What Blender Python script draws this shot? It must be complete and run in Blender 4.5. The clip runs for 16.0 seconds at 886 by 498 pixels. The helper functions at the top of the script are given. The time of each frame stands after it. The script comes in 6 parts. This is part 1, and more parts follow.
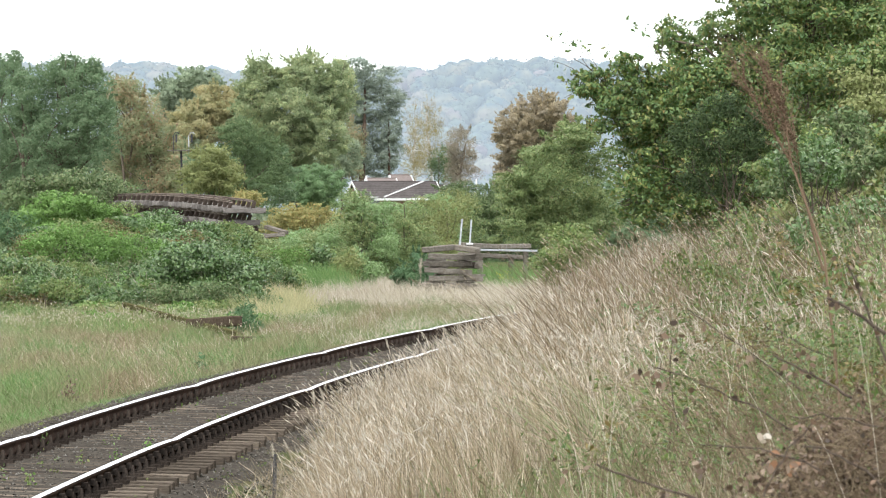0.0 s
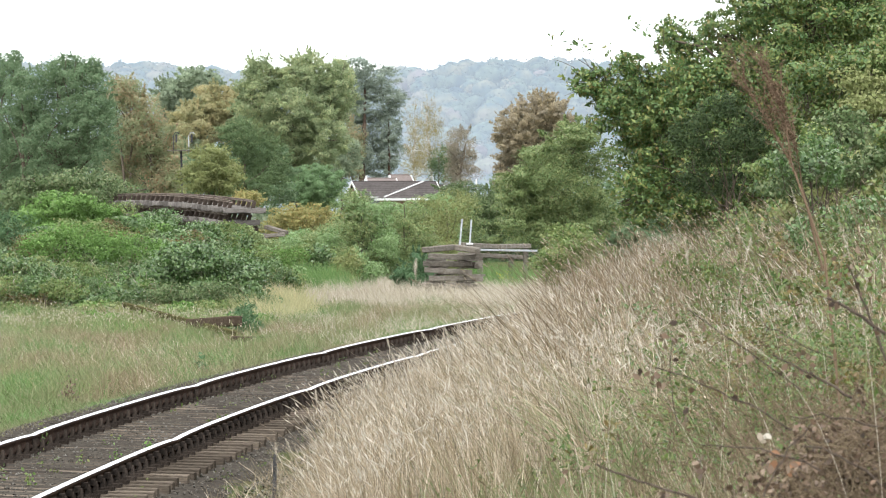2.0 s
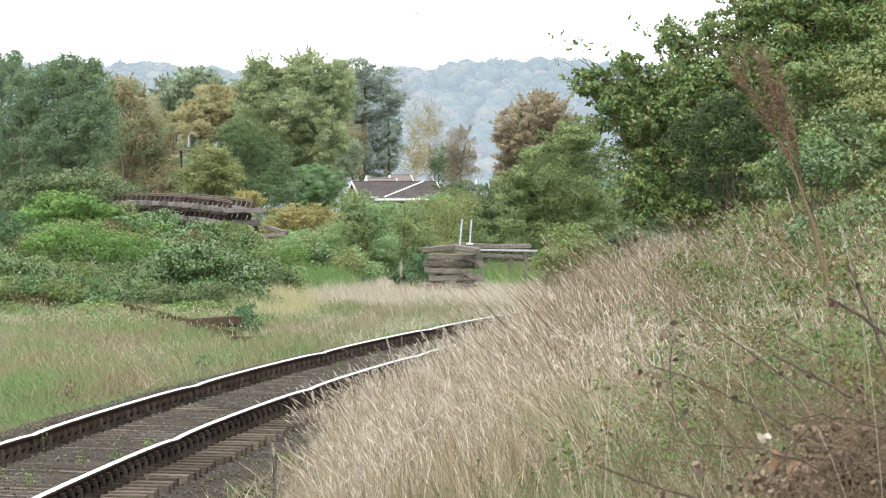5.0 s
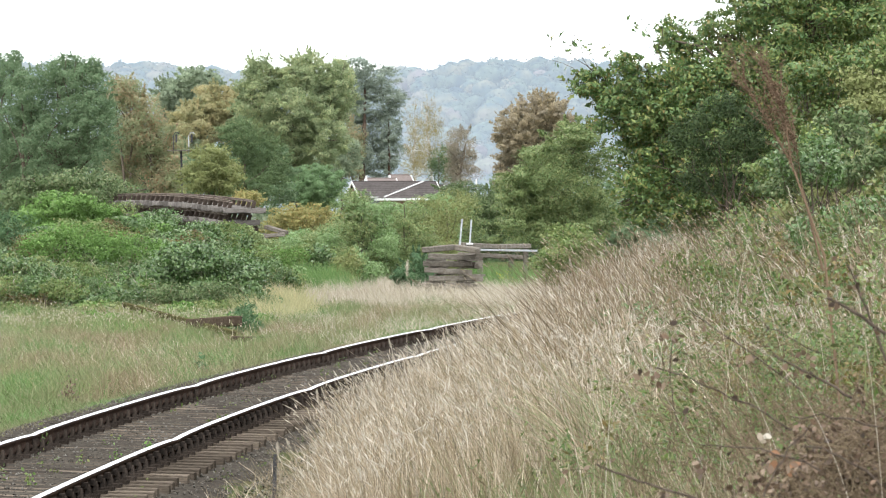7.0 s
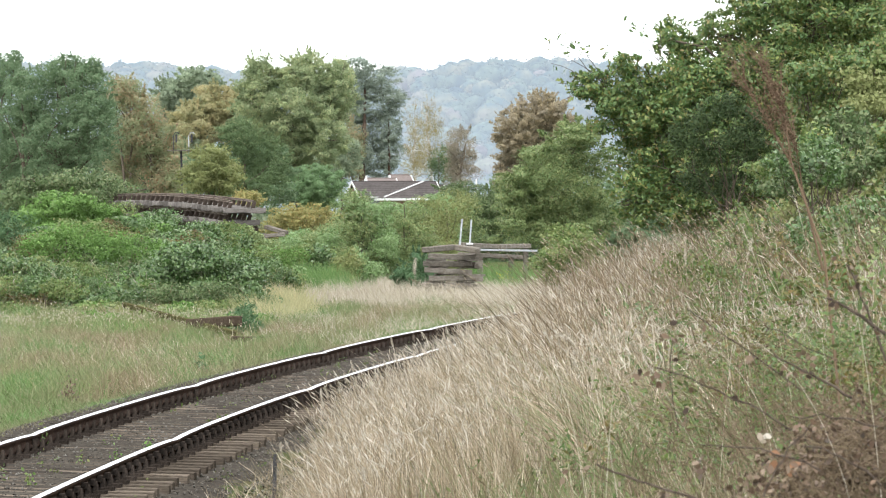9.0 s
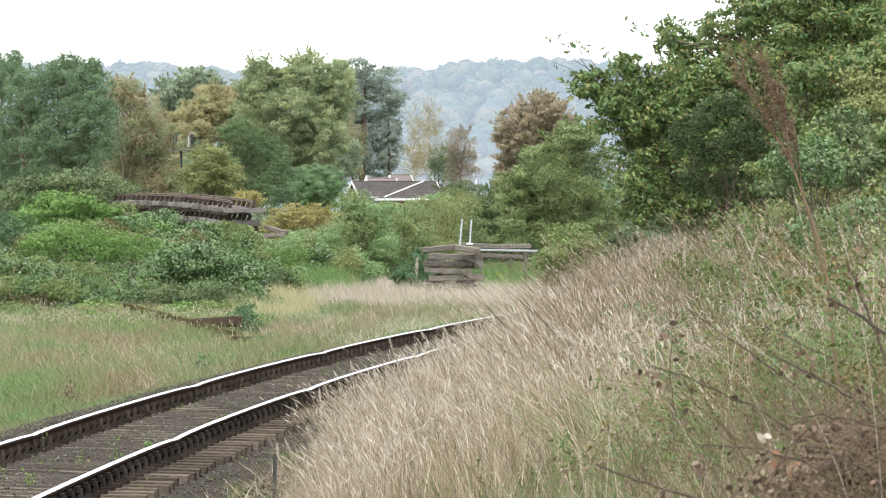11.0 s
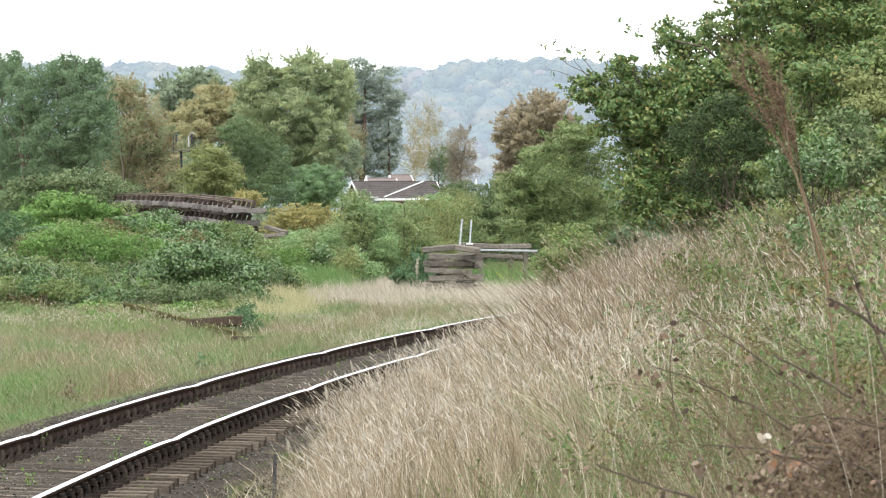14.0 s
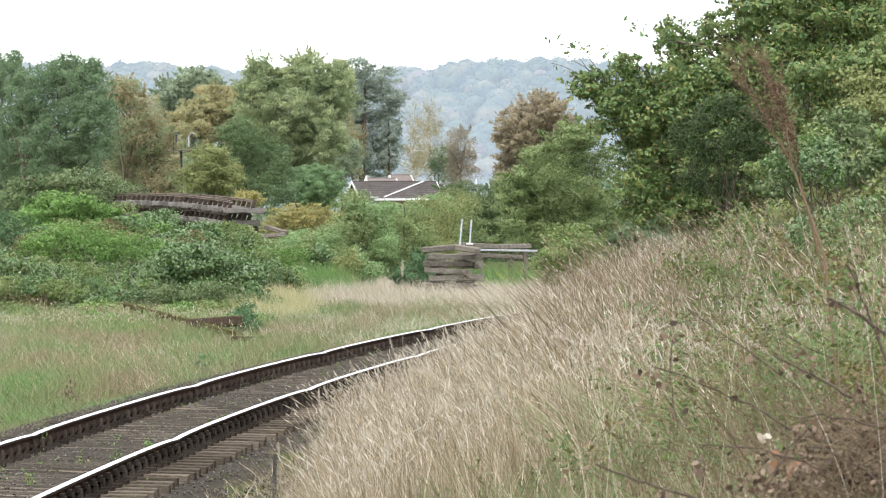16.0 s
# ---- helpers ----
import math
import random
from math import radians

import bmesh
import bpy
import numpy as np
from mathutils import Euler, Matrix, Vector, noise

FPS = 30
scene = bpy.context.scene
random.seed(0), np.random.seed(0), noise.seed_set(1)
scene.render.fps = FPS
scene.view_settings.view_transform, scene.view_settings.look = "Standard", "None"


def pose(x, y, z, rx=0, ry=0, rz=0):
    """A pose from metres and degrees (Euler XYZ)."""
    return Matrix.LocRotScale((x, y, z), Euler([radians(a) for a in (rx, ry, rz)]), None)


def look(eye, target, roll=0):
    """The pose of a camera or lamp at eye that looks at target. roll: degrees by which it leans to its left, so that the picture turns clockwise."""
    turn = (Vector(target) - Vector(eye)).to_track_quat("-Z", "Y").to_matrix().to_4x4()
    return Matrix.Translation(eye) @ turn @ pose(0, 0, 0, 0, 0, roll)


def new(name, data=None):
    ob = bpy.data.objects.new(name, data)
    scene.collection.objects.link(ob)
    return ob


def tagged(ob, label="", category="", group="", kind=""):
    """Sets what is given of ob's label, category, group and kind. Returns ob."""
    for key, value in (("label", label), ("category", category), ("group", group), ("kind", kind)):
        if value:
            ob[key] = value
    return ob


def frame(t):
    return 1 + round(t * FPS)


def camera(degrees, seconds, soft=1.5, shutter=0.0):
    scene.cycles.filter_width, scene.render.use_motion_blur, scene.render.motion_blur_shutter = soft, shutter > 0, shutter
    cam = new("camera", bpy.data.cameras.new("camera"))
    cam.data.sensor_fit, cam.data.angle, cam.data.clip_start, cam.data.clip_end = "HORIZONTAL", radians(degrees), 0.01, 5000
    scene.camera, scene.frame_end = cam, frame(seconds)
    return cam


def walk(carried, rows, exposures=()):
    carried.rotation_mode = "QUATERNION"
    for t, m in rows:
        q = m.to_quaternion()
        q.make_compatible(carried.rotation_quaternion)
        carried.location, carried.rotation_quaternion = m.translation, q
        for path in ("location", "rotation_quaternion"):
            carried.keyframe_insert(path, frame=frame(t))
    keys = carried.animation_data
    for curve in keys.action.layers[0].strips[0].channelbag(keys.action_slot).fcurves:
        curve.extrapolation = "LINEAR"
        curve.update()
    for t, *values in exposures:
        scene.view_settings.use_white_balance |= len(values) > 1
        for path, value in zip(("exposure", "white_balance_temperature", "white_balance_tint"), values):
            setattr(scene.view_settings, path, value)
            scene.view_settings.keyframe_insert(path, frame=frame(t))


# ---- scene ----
# camera: a long lens on a tripod at the top of the lineside bank
cam = camera(7.18, 16.0, soft=1.05)
EYE, AIM = (0.0, 0.0, 2.61), (0.0, 100.0, 1.728)
cam.data.dof.use_dof = True
cam.data.dof.focus_distance = 72.0
cam.data.dof.aperture_fstop = 30.0
walk(cam, [(0.0, look(EYE, AIM)), (16.0, look(EYE, AIM))], exposures=[(0.0, 0.0), (16.0, 0.0)])

# overcast daylight: bright even cloud, a weak wide sun
SUN_EL, SUN_AZ = radians(52), radians(205)
world = bpy.data.worlds.new("overcast_sky")
scene.world = world
world.use_nodes = True
wn, wl = world.node_tree.nodes, world.node_tree.links
wn.clear()
sky = wn.new("ShaderNodeTexSky")
sky.sky_type, sky.sun_disc, sky.sun_elevation, sky.sun_rotation = "NISHITA", False, SUN_EL, SUN_AZ
cloud = wn.new("ShaderNodeMix")
cloud.data_type = "RGBA"
cloud.inputs[0].default_value = 0.9
cloud.inputs[7].default_value = (15.2, 15.8, 16.4, 1)
wl.new(sky.outputs[0], cloud.inputs[6])
back = wn.new("ShaderNodeBackground")
back.inputs[1].default_value = 0.168
wl.new(cloud.outputs[2], back.inputs[0])
wout = wn.new("ShaderNodeOutputWorld")
wl.new(back.outputs[0], wout.inputs[0])
sun = new("sun", bpy.data.lights.new("sun", "SUN"))
sun.data.energy, sun.data.angle, sun.data.color = 2.2, radians(20), (1.0, 0.96, 0.9)
sun_dir = Vector((math.sin(SUN_AZ) * math.cos(SUN_EL), math.cos(SUN_AZ) * math.cos(SUN_EL), math.sin(SUN_EL)))
sun.matrix_world = look(sun_dir * 60, (0, 0, 0))


# ---- materials ----
def ramp_node(nt, stops):
    r = nt.nodes.new("ShaderNodeValToRGB")
    els = r.color_ramp.elements
    while len(els) < len(stops):
        els.new(0.5)
    for e, (p, c) in zip(els, stops):
        e.position, e.color = p, (*c, 1)
    return r


def noise_node(nt, scale, detail=4.0, space="Object"):
    co = nt.nodes.new("ShaderNodeTexCoord")
    n = nt.nodes.new("ShaderNodeTexNoise")
    n.inputs["Scale"].default_value, n.inputs["Detail"].default_value = scale, detail
    nt.links.new(co.outputs[space], n.inputs["Vector"])
    return n


def mixed(nt, a, b, fac, mode="MIX"):
    m = nt.nodes.new("ShaderNodeMix")
    m.data_type, m.blend_type = "RGBA", mode
    for i, v in ((0, fac), (6, a), (7, b)):
        if hasattr(v, "is_output"):
            nt.links.new(v, m.inputs[i])
        elif i == 0:
            m.inputs[0].default_value = v
        else:
            m.inputs[i].default_value = (*v, 1)
    return m.outputs[2]


def start(name):
    m = bpy.data.materials.new(name)
    m.use_nodes = True
    nt = m.node_tree
    bsdf = nt.nodes["Principled BSDF"]
    return m, nt, bsdf, nt.nodes["Material Output"]


def leafy(name, cols, rough=0.55, through_light=0.25, patch=0.9, patch_col=None, grey=0.35, gloss=0.12, stretch=None):
    """Leaves or blades: a colour for each leaf, drifting over the plant in patches."""
    m, nt, bsdf, out = start(name)
    geo = nt.nodes.new("ShaderNodeNewGeometry")
    r = ramp_node(nt, [(i / max(1, len(cols) - 1), c) for i, c in enumerate(cols)])
    nt.links.new(geo.outputs["Random Per Island"], r.inputs[0])
    n = noise_node(nt, patch, 3.0)
    if stretch:
        mp = nt.nodes.new("ShaderNodeMapping")
        mp.inputs["Scale"].default_value = stretch
        nt.links.new(n.inputs["Vector"].links[0].from_socket, mp.inputs[0])
        nt.links.new(mp.outputs[0], n.inputs["Vector"])
    nr = ramp_node(nt, [(0.35, (0, 0, 0)), (0.65, (1, 1, 1))])
    nt.links.new(n.outputs[0], nr.inputs[0])
    pc = patch_col or tuple(c * 0.6 for c in cols[0])
    k = nt.nodes.new("ShaderNodeMath")
    k.operation = "MULTIPLY"
    k.inputs[1].default_value = grey
    nt.links.new(nr.outputs[0], k.inputs[0])
    col = mixed(nt, r.outputs[0], pc, k.outputs[0])
    nt.links.new(col, bsdf.inputs["Base Color"])
    bsdf.inputs["Roughness"].default_value = rough
    bsdf.inputs["Specular IOR Level"].default_value = gloss
    tr = nt.nodes.new("ShaderNodeBsdfTranslucent")
    nt.links.new(col, tr.inputs[0])
    mx = nt.nodes.new("ShaderNodeMixShader")
    # far trees keep the full value, which lifts their darks as haze would
    mx.inputs[0].default_value = through_light if through_light > 0.44 else through_light * 0.75
    nt.links.new(bsdf.outputs[0], mx.inputs[1])
    nt.links.new(tr.outputs[0], mx.inputs[2])
    nt.links.new(mx.outputs[0], out.inputs[0])
    return m


def surface(name, a, b, c=None, big=0.8, fine=30.0, rough=0.8, bump=0.4, depth=0.01, metal=0.0, vary=0.0, stretch=None, gloss=0.0):
    """Solid matter: two colours in large patches, a third in fine grain, relief from the grain."""
    m, nt, bsdf, out = start(name)
    n1, n2 = noise_node(nt, big, 5.0), noise_node(nt, fine, 6.0)
    if stretch:
        for n in (n1, n2):
            mp = nt.nodes.new("ShaderNodeMapping")
            mp.inputs["Scale"].default_value = stretch
            src = n.inputs["Vector"].links[0].from_socket
            nt.links.new(src, mp.inputs[0])
            nt.links.new(mp.outputs[0], n.inputs["Vector"])
    r1 = ramp_node(nt, [(0.35, (0, 0, 0)), (0.65, (1, 1, 1))])
    nt.links.new(n1.outputs[0], r1.inputs[0])
    r2 = ramp_node(nt, [(0.45, (0, 0, 0)), (0.7, (1, 1, 1))])
    nt.links.new(n2.outputs[0], r2.inputs[0])
    col = mixed(nt, a, b, r1.outputs[0])
    col = mixed(nt, col, c or tuple(v * 0.6 for v in a), r2.outputs[0])
    if vary:
        info = nt.nodes.new("ShaderNodeObjectInfo")
        rv = ramp_node(nt, [(0, (1 - vary,) * 3), (1, (1 + vary,) * 3)])
        nt.links.new(info.outputs["Random"], rv.inputs[0])
        col = mixed(nt, col, rv.outputs[0], 1.0, "MULTIPLY")
    nt.links.new(col, bsdf.inputs["Base Color"])
    bsdf.inputs["Roughness"].default_value, bsdf.inputs["Metallic"].default_value = rough, metal
    bsdf.inputs["Specular IOR Level"].default_value = 0.5 if metal or rough < 0.2 else gloss
    bp = nt.nodes.new("ShaderNodeBump")
    bp.inputs["Strength"].default_value, bp.inputs["Distance"].default_value = bump, depth
    nt.links.new(n2.outputs[0], bp.inputs["Height"])
    nt.links.new(bp.outputs[0], bsdf.inputs["Normal"])
    return m


M = {}
M["earth"] = surface("grassy_earth", (0.06, 0.075, 0.03), (0.1, 0.085, 0.048), (0.035, 0.04, 0.02), 0.35, 14, 0.95, 0.6, 0.03)
M["ballast"] = surface("dirty_ballast", (0.056, 0.048, 0.04), (0.085, 0.075, 0.062), (0.03, 0.026, 0.023), 1.2, 22, 0.95, 0.9, 0.03)
M["stone"] = leafy("ballast_stone", [(0.07, 0.062, 0.052), (0.11, 0.1, 0.085), (0.19, 0.178, 0.158), (0.085, 0.076, 0.064), (0.13, 0.118, 0.1)], 0.9, 0.0, 2.0)
M["sleeper"] = surface("weathered_sleeper", (0.105, 0.086, 0.069), (0.165, 0.134, 0.104), (0.05, 0.041, 0.034), 3, 18, 0.85, 0.6, 0.01, vary=0.35, stretch=(1, 8, 8))
M["old_timber"] = surface("grey_old_timber", (0.16, 0.138, 0.115), (0.27, 0.245, 0.213), (0.06, 0.05, 0.042), 3.0, 18, 0.9, 0.9, 0.014, vary=0.4, stretch=(1, 7, 7))
M["panel_timber"] = surface("dark_panel_timber", (0.15, 0.137, 0.125), (0.22, 0.2, 0.185), (0.09, 0.08, 0.072), 2.5, 16, 0.9, 0.7, 0.012, vary=0.4, stretch=(1, 7, 7))
M["panel_iron"] = surface("rusty_panel_iron", (0.11, 0.088, 0.074), (0.15, 0.12, 0.1), (0.07, 0.056, 0.048), 6, 40, 0.85, 0.4, 0.004, vary=0.3)
M["mossy"] = surface("mossy_timber", (0.05, 0.043, 0.024), (0.085, 0.08, 0.03), (0.08, 0.07, 0.04), 2.5, 16, 0.95, 0.7, 0.012)
M["rust"] = surface("rusty_rail_web", (0.048, 0.034, 0.028), (0.08, 0.053, 0.04), (0.024, 0.02, 0.018), 4, 40, 0.75, 0.4, 0.004)
M["oldrail"] = surface("old_rail_steel", (0.15, 0.125, 0.105), (0.22, 0.19, 0.165), (0.12, 0.085, 0.065), 3, 30, 0.7, 0.4, 0.004)
M["steel"] = surface("polished_rail_head", (0.78, 0.79, 0.8), (0.7, 0.71, 0.73), (0.64, 0.64, 0.66), 2, 25, 0.3, 0.05, 0.001, metal=1.0)
M["iron"] = surface("cast_iron_chair", (0.045, 0.037, 0.032), (0.068, 0.053, 0.043), (0.027, 0.023, 0.02), 8, 50, 0.8, 0.5, 0.004, vary=0.3)
M["bark"] = surface("bark", (0.11, 0.09, 0.07), (0.17, 0.14, 0.11), (0.06, 0.048, 0.038), 2, 12, 0.95, 0.8, 0.03, stretch=(1, 1, 0.25))
M["pine_bark"] = surface("pine_bark", (0.13, 0.082, 0.062), (0.105, 0.078, 0.064), (0.07, 0.05, 0.042), 0.6, 5, 0.95, 0.8, 0.03)
M["birch_bark"] = surface("birch_bark", (0.75, 0.73, 0.7), (0.6, 0.58, 0.55), (0.16, 0.14, 0.12), 0.5, 3, 0.8, 0.4, 0.02)
M["brick"] = surface("red_brick", (0.19, 0.115, 0.09), (0.24, 0.15, 0.12), (0.16, 0.095, 0.078), 0.8, 6, 0.9, 0.4, 0.01)
M["tile"] = surface("brown_roof_tile", (0.075, 0.066, 0.063), (0.1, 0.09, 0.086), (0.06, 0.052, 0.05), 0.6, 5, 0.85, 0.5, 0.02, vary=0.12)
M["tile_pale"] = surface("pinkish_roof_tile", (0.2, 0.165, 0.155), (0.24, 0.2, 0.185), (0.16, 0.135, 0.125), 0.6, 5, 0.85, 0.5, 0.02, vary=0.12)
M["white"] = surface("white_paint", (0.78, 0.78, 0.76), (0.7, 0.7, 0.68), (0.62, 0.62, 0.6), 1.5, 10, 0.6, 0.1, 0.002)
M["galv"] = surface("galvanised_metal", (0.5, 0.52, 0.53), (0.42, 0.44, 0.46), (0.34, 0.35, 0.37), 3, 25, 0.5, 0.1, 0.002, metal=0.4)
M["dark_metal"] = surface("dark_painted_metal", (0.05, 0.05, 0.055), (0.075, 0.075, 0.08), (0.035, 0.035, 0.035), 3, 20, 0.6, 0.2, 0.003)
M["glass"] = surface("window_glass", (0.04, 0.05, 0.06), (0.05, 0.06, 0.07), (0.04, 0.045, 0.05), 1, 4, 0.08, 0.02, 0.001)
M["feather"] = surface("dark_feathers", (0.06, 0.058, 0.06), (0.1, 0.095, 0.095), (0.04, 0.04, 0.042), 8, 40, 0.7, 0.3, 0.004)

# foliage
M["oak"] = leafy("oak_leaves", [(0.0607, 0.133, 0.0438), (0.0968, 0.18, 0.0553), (0.14, 0.219, 0.0668), (0.256, 0.289, 0.0807), (0.0791, 0.156, 0.0519), (0.122, 0.203, 0.0691), (0.305, 0.219, 0.0807)], 0.4, 0.32, 1.9, (0.163, 0.2, 0.0662), 0.3, gloss=0.35)
M["young_oak"] = leafy("young_oak_leaves", [(0.133, 0.205, 0.0774), (0.189, 0.258, 0.102), (0.256, 0.311, 0.131), (0.307, 0.321, 0.142)], 0.45, 0.35, 0.6, (0.107, 0.167, 0.0549), gloss=0.25)
M["green_stalk"] = leafy("green_and_yellow_stalks", [(0.117, 0.189, 0.063), (0.18, 0.243, 0.09), (0.27, 0.279, 0.135), (0.36, 0.324, 0.198)], 0.6, 0.3, 0.6)
M["olive"] = leafy("olive_bramble_leaves", [(0.0658, 0.079, 0.023), (0.113, 0.12, 0.0329), (0.179, 0.155, 0.0451), (0.122, 0.065, 0.041), (0.245, 0.18, 0.0656), (0.0848, 0.0935, 0.0287)], 0.42, 0.3, 2.0, (0.104, 0.0836, 0.038), 0.35, gloss=0.35)
M["gorse"] = leafy("dark_gorse_spines", [(0.0341, 0.0592, 0.0237), (0.0536, 0.0819, 0.0321), (0.078, 0.105, 0.0423)], 0.6, 0.15, 1.5)
M["dump_timber"] = surface("brown_rotting_timber", (0.075, 0.056, 0.04), (0.115, 0.088, 0.064), (0.04, 0.03, 0.022), 2.5, 16, 0.9, 0.8, 0.014, vary=0.3, stretch=(1, 7, 7))
M["bramble"] = leafy("bramble_leaves", [(0.0398, 0.0954, 0.0221), (0.0711, 0.143, 0.0346), (0.116, 0.19, 0.0596), (0.182, 0.245, 0.114)], 0.35, 0.25, 0.7, (0.096, 0.17, 0.0378), gloss=0.65)
M["fresh"] = leafy("fresh_green_leaves", [(0.0968, 0.191, 0.0449), (0.151, 0.262, 0.0675), (0.204, 0.313, 0.105)], 0.5, 0.3, 0.8)
M["scrub"] = leafy("scrub_leaves", [(0.105, 0.167, 0.0494), (0.146, 0.215, 0.0661), (0.199, 0.254, 0.0873), (0.266, 0.272, 0.116)], 0.42, 0.36, 0.6, (0.086, 0.139, 0.0381), gloss=0.25)
M["willow"] = leafy("willow_leaves", [(0.168, 0.269, 0.105), (0.207, 0.317, 0.128), (0.254, 0.358, 0.16), (0.299, 0.392, 0.205)], 0.45, 0.4, 0.5, (0.139, 0.219, 0.0671), gloss=0.25)
M["pale"] = leafy("pale_dry_grass", [(0.388, 0.324, 0.243), (0.508, 0.446, 0.356), (0.631, 0.567, 0.481), (0.328, 0.294, 0.185)], 0.6, 0.35, 0.4, (0.297, 0.252, 0.18))
M["yellowgreen"] = leafy("yellowish_green_leaves", [(0.184, 0.215, 0.0832), (0.254, 0.278, 0.111), (0.324, 0.329, 0.155)], 0.5, 0.4, 0.9, (0.121, 0.161, 0.057))
M["weed"] = leafy("weed_leaves", [(0.0565, 0.0988, 0.0246), (0.0842, 0.138, 0.0335), (0.128, 0.177, 0.0454), (0.171, 0.171, 0.0572), (0.0719, 0.089, 0.0335)], 0.42, 0.3, 1.0, (0.0454, 0.0913, 0.0282), gloss=0.3)
# far trees, ash to clipped: leaf colours raised and blued in place of haze
M["ash"] = leafy("ash_leaves", [(0.153, 0.237, 0.13), (0.18, 0.271, 0.151), (0.222, 0.305, 0.176), (0.271, 0.336, 0.213)], 0.5, 0.45, 0.9, (0.105, 0.16, 0.0732), grey=0.6)
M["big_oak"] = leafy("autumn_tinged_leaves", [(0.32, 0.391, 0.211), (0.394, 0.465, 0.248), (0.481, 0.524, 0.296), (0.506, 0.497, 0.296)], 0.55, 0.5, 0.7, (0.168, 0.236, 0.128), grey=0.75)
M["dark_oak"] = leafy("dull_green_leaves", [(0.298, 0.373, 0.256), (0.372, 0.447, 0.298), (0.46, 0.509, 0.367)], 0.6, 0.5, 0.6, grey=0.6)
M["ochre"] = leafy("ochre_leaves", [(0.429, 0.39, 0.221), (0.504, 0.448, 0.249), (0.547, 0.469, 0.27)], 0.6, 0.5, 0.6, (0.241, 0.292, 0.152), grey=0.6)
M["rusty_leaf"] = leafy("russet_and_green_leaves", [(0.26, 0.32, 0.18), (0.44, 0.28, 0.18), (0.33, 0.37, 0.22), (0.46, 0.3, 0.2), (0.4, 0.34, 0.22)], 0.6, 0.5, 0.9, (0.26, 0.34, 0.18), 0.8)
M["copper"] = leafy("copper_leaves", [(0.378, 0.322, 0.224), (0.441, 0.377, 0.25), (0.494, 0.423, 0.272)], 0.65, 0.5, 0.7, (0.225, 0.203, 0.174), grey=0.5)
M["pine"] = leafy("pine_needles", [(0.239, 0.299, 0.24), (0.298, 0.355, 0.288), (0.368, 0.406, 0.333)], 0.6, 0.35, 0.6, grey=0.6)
M["conifer"] = leafy("dark_conifer_needles", [(0.109, 0.167, 0.0765), (0.136, 0.196, 0.0885), (0.172, 0.229, 0.104)], 0.6, 0.3, 0.8, grey=0.5)
M["clipped"] = leafy("dense_green_leaves", [(0.186, 0.295, 0.144), (0.221, 0.33, 0.163), (0.256, 0.356, 0.185)], 0.5, 0.5, 0.3)
M["golden"] = leafy("golden_leaves", [(0.271, 0.277, 0.104), (0.354, 0.326, 0.131), (0.395, 0.304, 0.126), (0.25, 0.268, 0.104)], 0.55, 0.4, 0.8, (0.187, 0.22, 0.108))
# far off as well: base colours paled to stand in for haze
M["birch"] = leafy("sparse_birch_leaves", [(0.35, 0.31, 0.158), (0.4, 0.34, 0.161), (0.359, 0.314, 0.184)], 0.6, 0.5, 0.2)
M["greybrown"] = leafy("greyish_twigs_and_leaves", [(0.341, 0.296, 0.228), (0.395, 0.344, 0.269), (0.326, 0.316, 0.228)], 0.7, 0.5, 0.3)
M["silver"] = leafy("greyish_green_leaves", [(0.0809, 0.131, 0.051), (0.131, 0.183, 0.0764), (0.237, 0.267, 0.143)], 0.45, 0.25, 0.7)
M["broom"] = leafy("broom_stems", [(0.06, 0.126, 0.0562), (0.096, 0.168, 0.0813), (0.144, 0.216, 0.106)], 0.6, 0.15, 1.5)
M["straw"] = leafy("dry_grass", [(0.101, 0.0698, 0.0409), (0.309, 0.233, 0.15), (0.483, 0.383, 0.269), (0.054, 0.0392, 0.0247), (0.799, 0.679, 0.543), (0.124, 0.11, 0.0458), (0.386, 0.294, 0.194)], 0.42, 0.14, 0.5, (0.178, 0.144, 0.0765), gloss=0.35)
M["seed"] = leafy("dry_seed_heads", [(0.461, 0.405, 0.316), (0.637, 0.585, 0.503), (0.329, 0.265, 0.199)], 0.8, 0.3, 0.6)
M["lawn"] = leafy("meadow_grass", [(0.0713, 0.153, 0.0385), (0.108, 0.201, 0.0613), (0.163, 0.249, 0.0954), (0.246, 0.259, 0.153)], 0.55, 0.35, 0.9, (0.226, 0.182, 0.113), 0.95, stretch=(1, 0.09, 1))
M["rush"] = leafy("green_rushes", [(0.1, 0.195, 0.06), (0.15, 0.26, 0.084), (0.237, 0.325, 0.132)], 0.55, 0.25, 0.6)
M["dead"] = leafy("dead_brown_leaves", [(0.0666, 0.0432, 0.0282), (0.17, 0.111, 0.0747), (0.303, 0.221, 0.154), (0.0444, 0.0301, 0.0213), (0.213, 0.138, 0.0904)], 0.6, 0.12, 3.0, gloss=0.3)
M["dock"] = leafy("dark_dock_seeds", [(0.121, 0.0798, 0.0525), (0.203, 0.138, 0.09), (0.27, 0.189, 0.128)], 0.8, 0.1, 3.0)
M["twig"] = surface("dead_bramble_bark", (0.08, 0.062, 0.05), (0.12, 0.095, 0.077), (0.045, 0.034, 0.028), 8, 60, 0.85, 0.4, 0.003)
M["fox"] = leafy("orange_brown_leaves", [(0.213, 0.11, 0.0573), (0.279, 0.147, 0.0819), (0.173, 0.0882, 0.0491)], 0.6, 0.2, 3.0)
M["stem"] = leafy("dead_brown_stems", [(0.141, 0.101, 0.0658), (0.206, 0.158, 0.101), (0.108, 0.0788, 0.0506)], 0.8, 0.05, 2.0)
